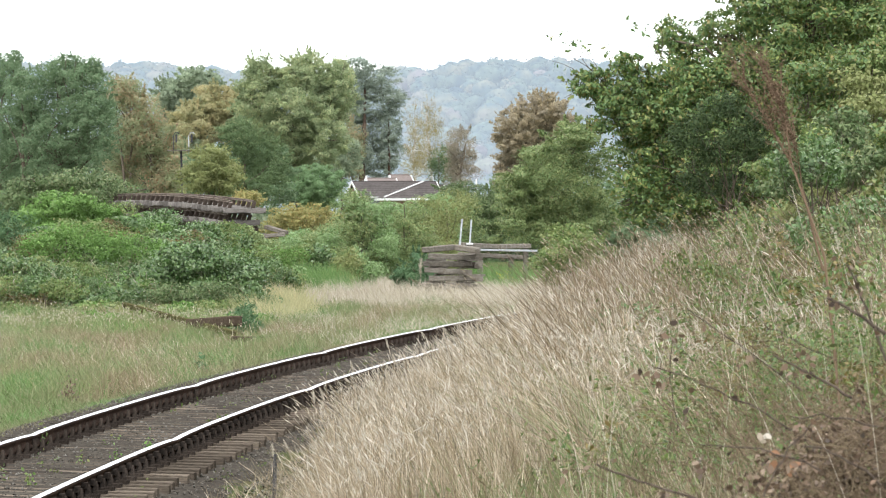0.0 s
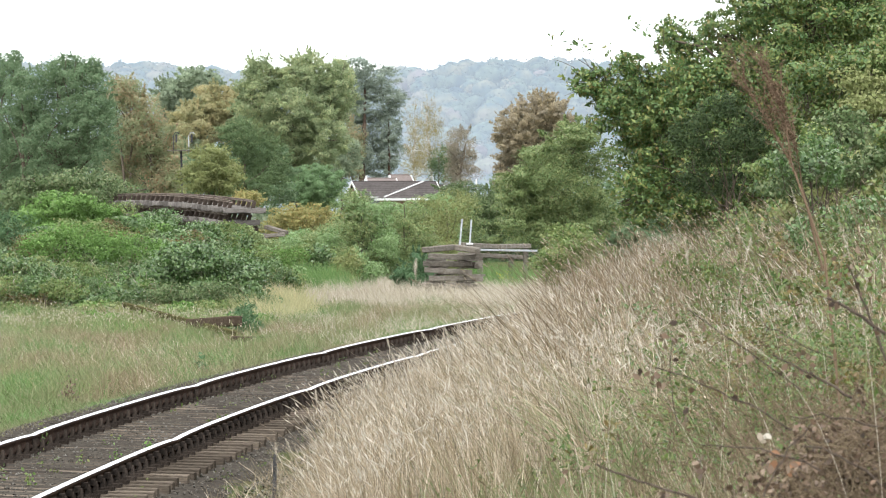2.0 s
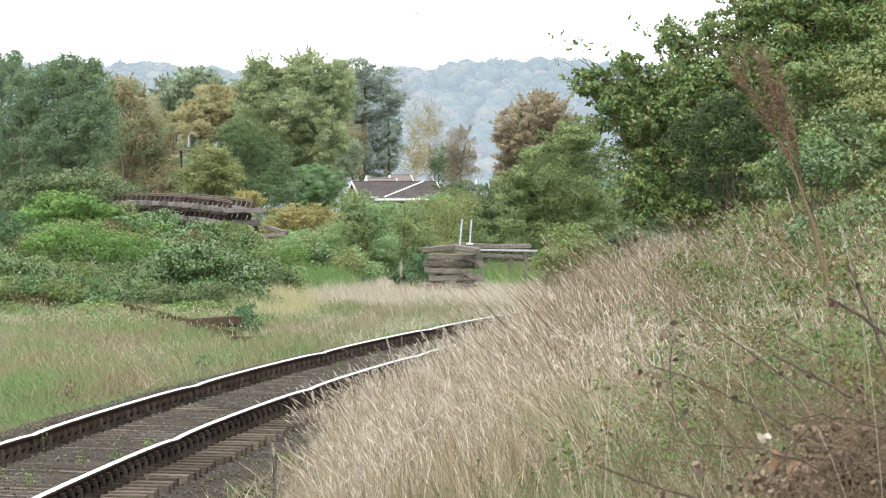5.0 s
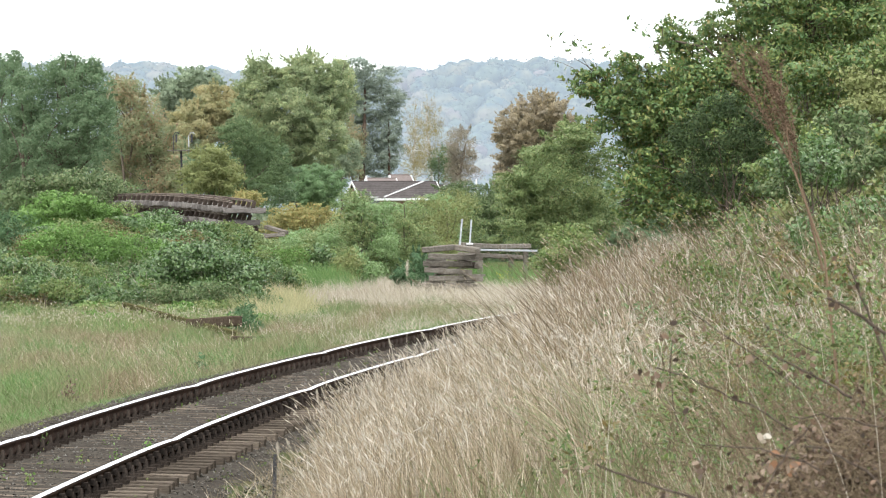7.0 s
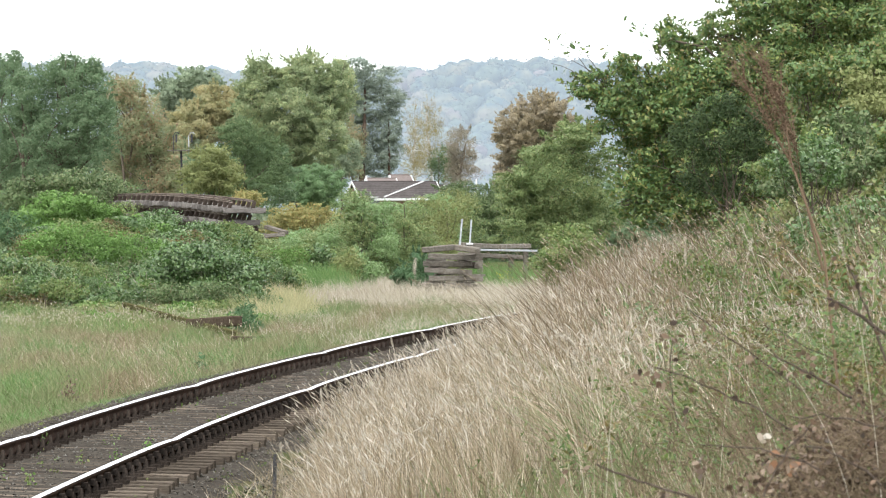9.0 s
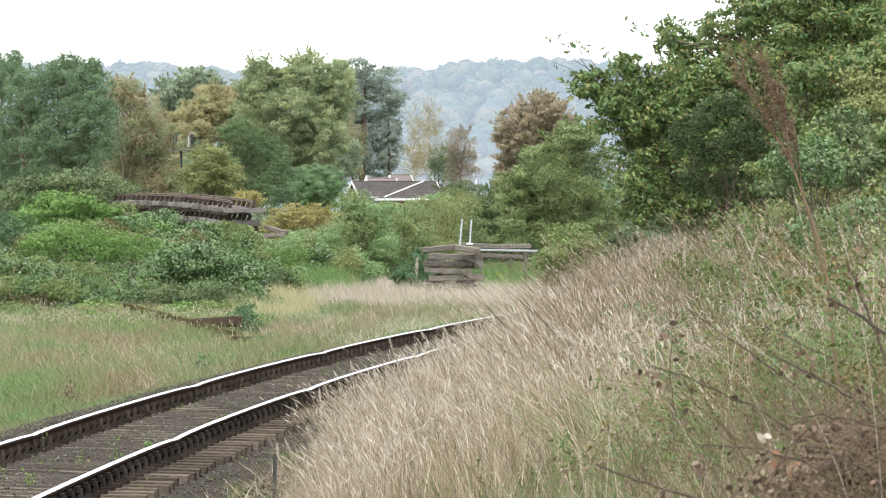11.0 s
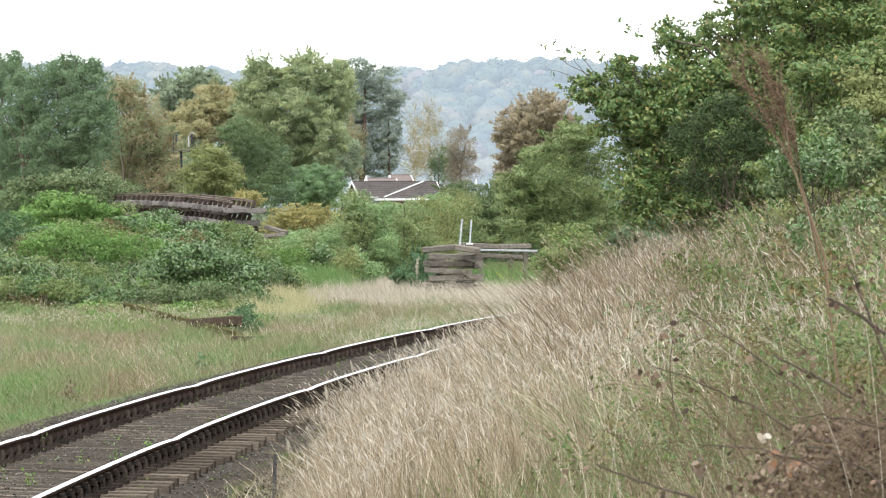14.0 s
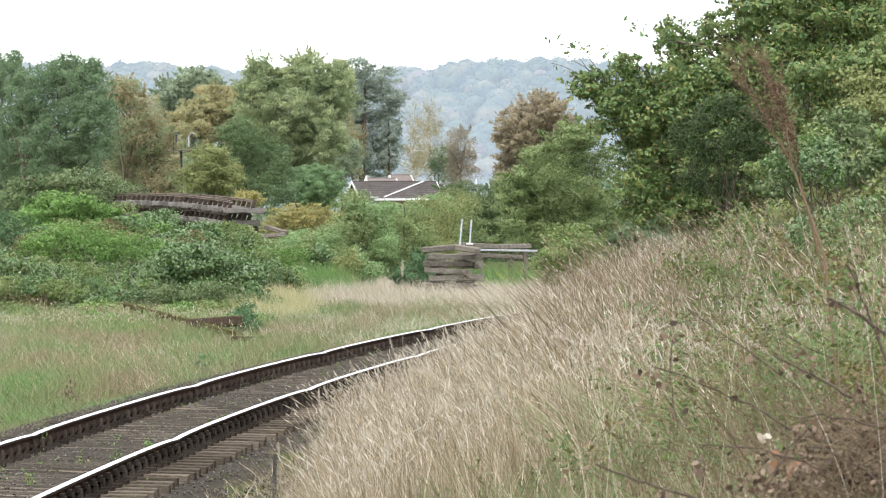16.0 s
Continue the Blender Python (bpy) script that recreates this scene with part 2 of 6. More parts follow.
M["petal"] = leafy("white_flower_heads", [(0.75, 0.74, 0.68), (0.65, 0.63, 0.55)], 0.7, 0.3, 2.0)
M["yellow"] = leafy("yellow_flower_heads", [(0.6, 0.5, 0.06), (0.7, 0.6, 0.1)], 0.7, 0.3, 2.0)


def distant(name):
    """Woodland seen through miles of air: the far backdrop, the air's glow put in as emission."""
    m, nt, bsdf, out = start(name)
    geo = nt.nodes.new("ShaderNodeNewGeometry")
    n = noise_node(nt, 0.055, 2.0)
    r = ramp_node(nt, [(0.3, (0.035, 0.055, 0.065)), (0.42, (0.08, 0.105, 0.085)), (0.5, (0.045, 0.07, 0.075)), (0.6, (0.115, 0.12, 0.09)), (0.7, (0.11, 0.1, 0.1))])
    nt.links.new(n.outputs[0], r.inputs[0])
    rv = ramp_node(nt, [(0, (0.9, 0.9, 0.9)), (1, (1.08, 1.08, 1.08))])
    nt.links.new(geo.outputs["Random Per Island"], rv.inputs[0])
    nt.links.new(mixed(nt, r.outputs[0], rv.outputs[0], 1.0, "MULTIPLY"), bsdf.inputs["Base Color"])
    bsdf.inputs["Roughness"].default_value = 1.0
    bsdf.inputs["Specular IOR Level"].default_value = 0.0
    # pale blue emission stands in for the haze before the hill
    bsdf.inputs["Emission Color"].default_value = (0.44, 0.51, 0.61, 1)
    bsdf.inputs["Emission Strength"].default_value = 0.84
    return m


M["distant"] = distant("distant_woodland_hazed")


# ---- geometry helpers ----
def mesh_of(name, verts, sides, mats, smooth=False, face_mats=None):
    """A mesh from an array of corners and an array of faces with the same number of sides each."""
    verts, sides = np.asarray(verts, np.float32).reshape(-1, 3), np.asarray(sides, np.int32)
    me = bpy.data.meshes.new(name)
    n, k = sides.shape
    me.vertices.add(len(verts))
    me.vertices.foreach_set("co", verts.ravel())
    me.loops.add(n * k)
    me.loops.foreach_set("vertex_index", sides.ravel())
    me.polygons.add(n)
    me.polygons.foreach_set("loop_start", np.arange(0, n * k, k, dtype=np.int32))
    if smooth:
        me.polygons.foreach_set("use_smooth", np.ones(n, bool))
    if face_mats is not None:
        me.polygons.foreach_set("material_index", np.asarray(face_mats, np.int32))
    me.update(calc_edges=True)
    for m in mats if isinstance(mats, (list, tuple)) else [mats]:
        me.materials.append(m)
    return me


def part(name, me, parent, label="", m=None):
    """One mesh object under a thing or a part. me: a mesh, or a bmesh with its material."""
    if isinstance(me, tuple):
        bm, mat = me
        me = bpy.data.meshes.new(name)
        bm.to_mesh(me)
        bm.free()
        me.materials.append(mat)
    ob = new(name, me)
    ob.parent = parent
    if m is not None:
        ob.matrix_basis = m
    return tagged(ob, label)


def thing(name, label, category, at=(0, 0, 0), group="", kind="", turn=0.0):
    ob = new(name)
    ob.matrix_basis = pose(*at, 0, 0, turn)
    return tagged(ob, label, category, group, kind)


def unit(v):
    return v / np.maximum(np.linalg.norm(v, axis=-1, keepdims=True), 1e-9)


LEAF = [(-0.5, 0.0), (0.0, 0.34), (0.5, 0.0), (0.0, -0.34)]
OAK_LEAF = [(-0.5, 0.0), (-0.2, 0.17), (-0.1, 0.09), (0.12, 0.27), (0.22, 0.15), (0.5, 0.0), (0.22, -0.15), (0.12, -0.27), (-0.1, -0.09), (-0.2, -0.17)]
CURLED = [(-0.5, 0.0), (-0.25, 0.26), (0.05, 0.34), (0.3, 0.2), (0.5, 0.05), (0.32, -0.22), (0.0, -0.3), (-0.3, -0.2)]
LANCE = [(-0.5, 0.0), (-0.12, 0.2), (0.5, 0.0), (-0.12, -0.2)]
NEEDLE = [(-0.5, 0.0), (0.0, 0.13), (0.5, 0.0), (0.0, -0.13)]


def leaf_arrays(rng, at, normals, size, shape=LEAF, droop=0.0):
    """Leaves of one outline at the points given, each folded a little along its middle."""
    n, k = len(at), len(shape)
    t = unit(np.cross(normals, rng.normal(size=(n, 3))))
    t[:, 2] -= droop
    t = unit(t)
    b = unit(np.cross(normals, t))
    nn = np.cross(t, b)
    size = np.broadcast_to(np.asarray(size, float).reshape(-1, 1), (n, 1)) * rng.uniform(0.55, 1.42, (n, 1))
    v = np.empty((n, k, 3))
    for i, (u, w) in enumerate(shape):
        v[:, i] = at + t * size * u + b * size * w + nn * size * abs(w) * 0.45
    return v.reshape(-1, 3), np.arange(n * k).reshape(n, k)


def crown_points(rng, blobs, per_area, lumps=26, spread=0.24, core=0.25, shoots=0.5):
    """Points and outward directions over a crown: every blob (centre, radii) is a cluster of leafy clumps, dense on their upper outsides, with gaps between."""
    pts, nrm = [], []
    for c, r in blobs:
        c, r = np.array(c, float), np.array(r if isinstance(r, (tuple, list)) else (r, r, r), float)
        n = max(30, int(0.72 * per_area * (r.prod() ** (2 / 3)) * 4 * math.pi))
        m = max(6, int(lumps))
        d = unit(rng.normal(size=(m, 3)))
        reach = rng.uniform(0.6, 1.05, (m, 1))
        wide = spread * 1.45 * rng.uniform(0.65, 1.4, (m, 1))
        pick = rng.integers(0, m, n)
        q = unit(rng.normal(size=(n, 3)) + np.array([0, -0.15, 0.3]))
        out = rng.uniform(0.7, 1.08, (n, 1)) + (rng.random((n, 1)) < 0.09) * rng.uniform(0.1, 0.6, (n, 1))
        p = d[pick] * reach[pick] + q * wide[pick] * out * np.array([1.2, 1.1, 0.75])
        nn = unit(q * 0.75 + d[pick] * 0.25 + rng.normal(size=(n, 3)) * 0.48 + np.array([0, -0.05, 0.2]))
        inner = rng.random(n) < core
        p[inner] = unit(rng.normal(size=(inner.sum(), 3))) * rng.uniform(0.3, 0.75, (inner.sum(), 1))
        # shoots that stand out of the clumps
        ns, k = int(m * shoots), max(6, int(n / (m * 2.6)))
        d = unit(rng.normal(size=(ns, 3)) + np.array([0, 0, 0.45]))
        far = rng.uniform(1.1, 1.42, (ns, 1, 1))
        u = rng.uniform(0.0, 1.0, (ns, k, 1))
        sh = d[:, None] * (0.8 + (far - 0.8) * u) + rng.normal(size=(ns, k, 3)) * 0.055 * (1.15 - u)
        pts.append(c + np.concatenate([p, sh.reshape(-1, 3)]) * r)
        nrm.append(np.concatenate([nn, unit(rng.normal(size=(ns * k, 3)) + np.array([0, -0.3, 0.4]))]))
    return np.concatenate(pts), np.concatenate(nrm)


def foliage(name, rng, blobs, per_area, size, mat, shape=LEAF, origin=(0, 0, 0), floor=None, **kw):
    p, n = crown_points(rng, blobs, per_area, **kw)
    if floor is not None:
        keep = p[:, 2] > floor
        p, n = p[keep], n[keep]
    v, f = leaf_arrays(rng, p - np.array(origin), n, size * 1.06, shape)
    return mesh_of(name, v, f, mat)


def tube_arrays(path, radii, sides=7):
    path = np.array(path, float)
    d = unit(np.gradient(path, axis=0))
    up = np.where(np.abs(d[:, 2:3]) > 0.9, np.array([[1.0, 0, 0]]), np.array([[0, 0, 1.0]]))
    a = unit(np.cross(d, up))
    b = np.cross(d, a)
    ang = np.linspace(0, 2 * math.pi, sides, endpoint=False)
    rr = np.broadcast_to(np.asarray(radii, float), (len(path),)).reshape(-1, 1, 1)
    ring = a[:, None] * np.cos(ang)[None, :, None] + b[:, None] * np.sin(ang)[None, :, None]
    v = (path[:, None] + ring * rr).reshape(-1, 3)
    i, j = np.meshgrid(np.arange(len(path) - 1), np.arange(sides), indexing="ij")
    j2 = (j + 1) % sides
    f = np.stack([i * sides + j, i * sides + j2, (i + 1) * sides + j2, (i + 1) * sides + j], -1).reshape(-1, 4)
    return v, f


def joined(chunks):
    vs, fs, n = [], [], 0
    for v, f in chunks:
        vs.append(np.asarray(v).reshape(-1, 3))
        fs.append(np.asarray(f) + n)
        n += len(vs[-1])
    return np.concatenate(vs), np.concatenate(fs)


def limb(rng, a, b, r0, r1, bend=0.12, n=6):
    a, b = np.array(a, float), np.array(b, float)
    t = np.linspace(0, 1, n)[:, None]
    sway = np.concatenate([np.zeros((1, 3)), np.cumsum(rng.normal(size=(n - 1, 3)), 0)]) * np.linalg.norm(b - a) * bend / n
    return tube_arrays(a + (b - a) * t + sway * (1 - t * 0.2), np.linspace(r0, r1, n))


def box_bm(sx, sy, sz, bevel=0.01, rng=None, rough=0.0, cuts=0):
    bm = bmesh.new()
    bmesh.ops.create_cube(bm, size=1.0)
    bmesh.ops.scale(bm, vec=(sx, sy, sz), verts=bm.verts)
    if cuts:
        long_edges = [e for e in bm.edges if abs(e.verts[0].co.x - e.verts[1].co.x) > sx * 0.5]
        bmesh.ops.subdivide_edges(bm, edges=long_edges, cuts=cuts)
    if bevel:
        bmesh.ops.bevel(bm, geom=[e for e in bm.edges if e.calc_face_angle(0) > 0.5], offset=bevel, segments=1, affect="EDGES")
    if rng is not None and rough:
        for v in bm.verts:
            v.co += Vector(rng.normal(size=3) * rough)
    return bm


def mesh_from_bm(name, bm, mat):
    me = bpy.data.meshes.new(name)
    bm.to_mesh(me)
    bm.free()
    me.materials.append(mat)
    return me


# ---- the line: a gentle right-hand curve, canted, in 60 ft rail lengths ----
X0, Y0, TH, KR, CANT = -3.573, 74.35, 0.05007, 0.00088, 0.0291
RAIL_LENGTH, SLEEPERS_PER_RAIL = 18.288, 24
CENTRE = (X0 + math.cos(TH) / KR, Y0 - math.sin(TH) / KR)


def on_track(s, off=0.0, z=0.0):
    """A point s metres along the line, off metres to its right, z above rail level."""
    a = TH + KR * np.asarray(s, float)
    x = X0 + (math.cos(TH) - np.cos(a)) / KR + np.cos(a) * off
    y = Y0 + (np.sin(a) - math.sin(TH)) / KR - np.sin(a) * off
    return np.stack(np.broadcast_arrays(x, y, -off * CANT + z), -1)


def lateral(x, y):
    return 1 / KR - np.hypot(x - CENTRE[0], y - CENTRE[1])


def ease(v, a, b):
    t = np.clip((v - a) / (b - a), 0, 1)
    return t * t * (3 - 2 * t)


def ground_z(x, y):
    """Height of the ground: level cess, bank to the right of the line, overgrown mound to its left, a vale and a far hill."""
    x, y = np.asarray(x, float), np.asarray(y, float)
    o = lateral(x, y)
    z = np.full(np.broadcast(x, y).shape, -0.36)
    near = 1 - ease(y, 185, 240)
    z = z + (0.5 * np.clip(o - 2.5, 0, 3.0) + 0.2 * np.clip(o - 5.5, 0, 6)) * near
    mound = ease(y, 150, 182) * (1 - ease(y, 215, 260)) * (1 - ease(x, -6.4, -3.4)) * ease(x, -40, -25)
    z = z + 1.3 * mound
    z = z - 4.5 * ease(y, 250, 620) - 2.0 * ease(y, 700, 1200)
    z = z + 40 * ease(y, 1900, 3050)
    z = z + 0.05 * np.sin(x * 1.7 + y * 0.31) * np.sin(y * 0.43 + x * 0.5)
    return z


def build_ground():
    ys = np.concatenate([np.linspace(-30, 30, 20), np.linspace(32, 260, 190), np.geomspace(265, 4800, 60)])
    u = np.linspace(-1, 1, 141)
    u = np.sign(u) * (0.25 * np.abs(u) + 0.75 * np.abs(u) ** 3)
    yy, uu = np.meshgrid(ys, u, indexing="ij")
    xx = uu * (45 + 0.55 * np.abs(yy))
    zz = ground_z(xx, yy)
    i, j = np.meshgrid(np.arange(len(ys) - 1), np.arange(len(u) - 1), indexing="ij")
    w = len(u)
    f = np.stack([i * w + j, i * w + j + 1, (i + 1) * w + j + 1, (i + 1) * w + j], -1).reshape(-1, 4)
    me = mesh_of("ground", np.stack([xx, yy, zz], -1), f, M["earth"], smooth=True)
    tagged(new("ground", me), "rough grassy ground beside the railway, rising to a bank", "ground", kind="structure")


def build_ballast(rng):
    s = np.arange(-60, 150, 0.12)
    offs = np.array([-2.7, -2.2, -1.75, -1.45, -1.0, -0.85, -0.6, -0.4, -0.2, 0, 0.2, 0.4, 0.6, 0.85, 1.0, 1.45, 1.75, 2.1, 2.5])
    h = np.array([-0.5, -0.36, -0.25, -0.216, -0.21, -0.205, -0.198, -0.195, -0.193, -0.192, -0.193, -0.195, -0.2, -0.225, -0.245, -0.275, -0.3, -0.37, -0.5])
    rows = []
    for o, z in zip(offs, h):
        n = rng.normal(size=len(s)) * 0.007 + (0.015 if abs(o) < 0.7 else 0.004) * np.cos(2 * math.pi * s / (RAIL_LENGTH / SLEEPERS_PER_RAIL) + 0.7 * np.sin(o * 4 + s * 0.35) + rng.normal() * 0.3) * (1 + 0.5 * np.sin(s * 0.9 + o * 3))
        rows.append(on_track(s, o, 0) + np.stack([np.zeros_like(s), np.zeros_like(s), z + n], -1))
    v = np.stack(rows, 1)
    i, j = np.meshgrid(np.arange(len(s) - 1), np.arange(len(offs) - 1), indexing="ij")
    w = len(offs)
    f = np.stack([i * w + j, i * w + j + 1, (i + 1) * w + j + 1, (i + 1) * w + j], -1).reshape(-1, 4)
    bed = tagged(new("ballast_bed", mesh_of("ballast_bed", v, f, M["ballast"])), "dirty brown stone ballast under the railway track", "ballast", kind="structure")
    # loose stones on the bed and its shoulder
    n = 16000
    ss, oo = rng.uniform(-28, 60, n), rng.uniform(-1.9, 2.35, n)
    a = TH + KR * ss
    base = on_track(ss, 0.0, 0.0)
    at = base + np.stack([np.cos(a) * oo, -np.sin(a) * oo, -oo * CANT + np.interp(oo, offs, h) + 0.008], -1)
    octa = np.array([(1, 0, 0), (-1, 0, 0), (0, 1, 0), (0, -1, 0), (0, 0, 1), (0, 0, -1)], float)
    tri = np.array([(0, 2, 4), (2, 1, 4), (1, 3, 4), (3, 0, 4), (2, 0, 5), (1, 2, 5), (3, 1, 5), (0, 3, 5)])
    size = rng.uniform(0.008, 0.02, (n, 1, 1))
    v = at[:, None] + octa[None] * size * rng.uniform(0.5, 1.3, (n, 6, 1)) + rng.normal(size=(n, 6, 3)) * 0.006
    f = (np.arange(n)[:, None, None] * 6 + tri[None]).reshape(-1, 3)
    part("loose_stones", mesh_of("loose_stones", v, f, M["stone"]), bed)["kind"] = "stuff"
    # small plants rooted between the sleepers
    k = 170
    ss, oo = rng.uniform(-24, 60, k), rng.uniform(-1.3, 1.9, k)
    a = TH + KR * ss
    root = on_track(ss, 0.0, 0.0) + np.stack([np.cos(a) * oo, -np.sin(a) * oo, -oo * CANT + np.interp(oo, offs, h)], -1)
    p = (root[:, None] + rng.normal(size=(k, 9, 3)) * np.array([0.03, 0.03, 0.0]) + np.abs(rng.normal(size=(k, 9, 3))) * np.array([0, 0, 0.04])).reshape(-1, 3)
    part("sprigs", mesh_of("sprigs", *leaf_arrays(rng, p, unit(rng.normal(size=p.shape) + np.array([0, -0.6, 0.5])), 0.03), M["weed"]), bed)["kind"] = "stuff"


def dip(s):
    """The rails sag a little at their joints."""
    d = np.abs((np.asarray(s) + RAIL_LENGTH / 2) % RAIL_LENGTH - RAIL_LENGTH / 2)
    return -0.022 * np.exp(-d / 1.3)


RAIL = [(-0.035, -0.146), (0.035, -0.146), (0.035, -0.118), (0.01, -0.105), (0.01, -0.05), (0.034, -0.038), (0.035, -0.007),
        (0.026, 0.0), (-0.026, 0.0), (-0.035, -0.007), (-0.034, -0.038), (-0.01, -0.05), (-0.01, -0.105), (-0.035, -0.118)]


def rail_mesh(s0, s1, off, mats):
    s = np.linspace(s0 + 0.004, s1 - 0.004, 46)
    ring = [on_track(s, off + a, 0) * np.array([1, 1, 0]) + np.stack([0 * s, 0 * s, -off * CANT + b + dip(s)], -1) for a, b in RAIL]
    v = np.stack(ring, 1)
    k = len(RAIL)
    i, j = np.meshgrid(np.arange(len(s) - 1), np.arange(k), indexing="ij")
    f = np.stack([i * k + j, i * k + (j + 1) % k, (i + 1) * k + (j + 1) % k, (i + 1) * k + j], -1).reshape(-1, 4)
    fm = np.where(np.isin(np.tile(np.arange(k), len(s) - 1), (6, 7, 8)), 1, 0)
    return mesh_of("rail", v, f, mats, face_mats=fm)


def chair_mesh():
    """A cast chair: base plate, two jaws and the wooden key between jaw and rail."""
    bm = bmesh.new()
    for cx, cz, sx, sy, sz in ((0, -0.168, 0.36, 0.19, 0.036), (0.075, -0.115, 0.06, 0.14, 0.09), (-0.07, -0.11, 0.05, 0.14, 0.1), (0.045, -0.078, 0.05, 0.2, 0.055),
                               (0.14, -0.14, 0.035, 0.035, 0.03), (-0.14, -0.14, 0.035, 0.035, 0.03)):
        r = bmesh.ops.create_cube(bm, size=1.0)["verts"]
        bmesh.ops.scale(bm, vec=(sx, sy, sz), verts=r)
        for v in r:
            if sz > 0.08 and v.co.z > 0:
                v.co.y *= 0.4
                v.co.x *= 0.45
        bmesh.ops.translate(bm, vec=(cx, 0, cz), verts=r)
    return mesh_from_bm("chair", bm, M["iron"])


def build_track(rng):
    track = thing("railway_track", "single railway track, bright worn rail heads on wooden sleepers", "railway track")
    for k in range(-3, 8):
        for off in (-0.752, 0.752):
            part("rail", rail_mesh(k * RAIL_LENGTH, (k + 1) * RAIL_LENGTH, off, [M["rust"], M["steel"]]), track, "rusty bullhead rail with polished top")
    for k in range(-2, 5):
        for off in (-0.752, 0.752):
            a = TH + KR * k * RAIL_LENGTH
            for side in (-0.022, 0.022):
                p = on_track(k * RAIL_LENGTH, off + side, -0.078 - 0.022)
                part("fishplate", (box_bm(0.016, 0.46, 0.07, 0.003), M["iron"]), track, m=pose(*p, 0, math.degrees(CANT), -math.degrees(a)))
    sleeper_meshes = []
    for _ in range(4):
        bm = box_bm(2.59, 0.25, 0.127, 0.007, rng, 0.002, 6)
        sleeper_meshes.append(mesh_from_bm("sleeper", bm, M["sleeper"]))
    chair = chair_mesh()
    pitch = RAIL_LENGTH / SLEEPERS_PER_RAIL
    for i in range(-56, 168):
        s = (i + 0.5) * pitch
        a = -math.degrees(TH + KR * s)
        z = -0.249 + float(dip(s)) * 0.8
        slide = rng.normal() * 0.02
        part("sleeper", sleeper_meshes[int(rng.integers(4))], track, m=pose(*on_track(s, slide, z + rng.normal() * 0.002), rng.normal() * 0.35, math.degrees(CANT), a + rng.normal() * 0.25))
        if -36 <= i < 108:
            for off in (-0.752, 0.752):
                flip = 180 if off < 0 else 0
                part("chair", chair, track, m=pose(*on_track(s, off, float(dip(s)) * 0.8), 0, math.degrees(CANT) * (-1 if flip else 1), a + flip))


# ---- distance ----
def build_hill(rng):
    """The wooded ridge miles off: hundreds of leafy crowns on the far slope."""
    bm = bmesh.new()
    bmesh.ops.create_icosphere(bm, subdivisions=2, radius=1.0)
    base = np.array([v.co[:] for v in bm.verts])
    tri = np.array([[v.index for v in f.verts] for f in bm.faces])
    bm.free()
    n, k = 2000, 150
    y = 1950 + 1130 * rng.random(n) ** 0.8
    x = rng.uniform(-0.066, 0.066, n) * y
    ridge = 3.0 + 1.8 * ease(-x, 60, 160) - 2.2 * ease(x, 20, 150) + 2.6 * np.sin(x * 0.011 + 1.0) + 2.5 * np.sin(x * 0.031) + 3.0 * np.sin(x * 0.004 + 2.2)
    z = ground_z(x, y) + ridge * ease(y, 2300, 3000) + 5 * ease(y, 2500, 3050) + rng.uniform(1, 6, n)
    r = rng.uniform(3.0, 6.2, n)
    at = np.stack([x, y, z], -1)
    q = unit(rng.normal(size=(n, k, 3)) + np.array([0, -0.5, 0.4]))
    lump = 0.95 + 0.09 * np.sin(q[..., 0] * 5 + x[:, None]) * np.sin(q[..., 2] * 6 + y[:, None]) + rng.normal(size=(n, k)) * 0.03
    p = (at[:, None] + q * (r[:, None] * lump)[..., None] * np.array([1.1, 1, 1.05])).reshape(-1, 3)
    nn = unit(q.reshape(-1, 3) + rng.normal(size=(n * k, 3)) * 0.3)
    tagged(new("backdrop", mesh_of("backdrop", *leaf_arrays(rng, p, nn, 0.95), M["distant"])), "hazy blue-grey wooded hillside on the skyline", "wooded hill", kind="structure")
    v = at[:, None] + base[None] * (r * 0.9)[:, None, None] * np.array([1.1, 1, 1.0])
    f = (np.arange(n)[:, None, None] * len(base) + tri[None]).reshape(-1, 3)
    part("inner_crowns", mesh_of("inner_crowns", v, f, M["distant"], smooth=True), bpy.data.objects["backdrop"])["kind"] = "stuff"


def gabled_roof(a, b, half, drop, thick=0.15, over=0.3):
    """Two sloping slabs along the ridge from a to b; half: run to the eaves; drop: fall to the eaves. Returns a bmesh for each slope."""
    a, b = Vector(a), Vector(b)
    along = (b - a).normalized()
    side = along.cross(Vector((0, 0, 1))).normalized()
    out = []
    for sgn in (1, -1):
        bm = bmesh.new()
        low = side * half * sgn - Vector((0, 0, drop))
        up = Vector((0, 0, thick))
        tops = [a - along * over, b + along * over, b + along * over + low * 1.08, a - along * over + low * 1.08]
        vs = [bm.verts.new(p) for p in tops] + [bm.verts.new(p + up) for p in tops]
        for q in ((0, 1, 2, 3), (7, 6, 5, 4), (0, 4, 5, 1), (1, 5, 6, 2), (2, 6, 7, 3), (3, 7, 4, 0)):
            bm.faces.new([vs[i] for i in q])
        bmesh.ops.recalc_face_normals(bm, faces=bm.faces)
        out.append(bm)
    return out


def beam_bm(a, b, w, h):
    a, b = Vector(a), Vector(b)
    bm = box_bm((b - a).length, w, h, min(w, h) * 0.12)
    m = Matrix.Translation((a + b) / 2) @ (b - a).to_track_quat("X", "Z").to_matrix().to_4x4()
    bmesh.ops.transform(bm, matrix=m, verts=bm.verts)
    return bm


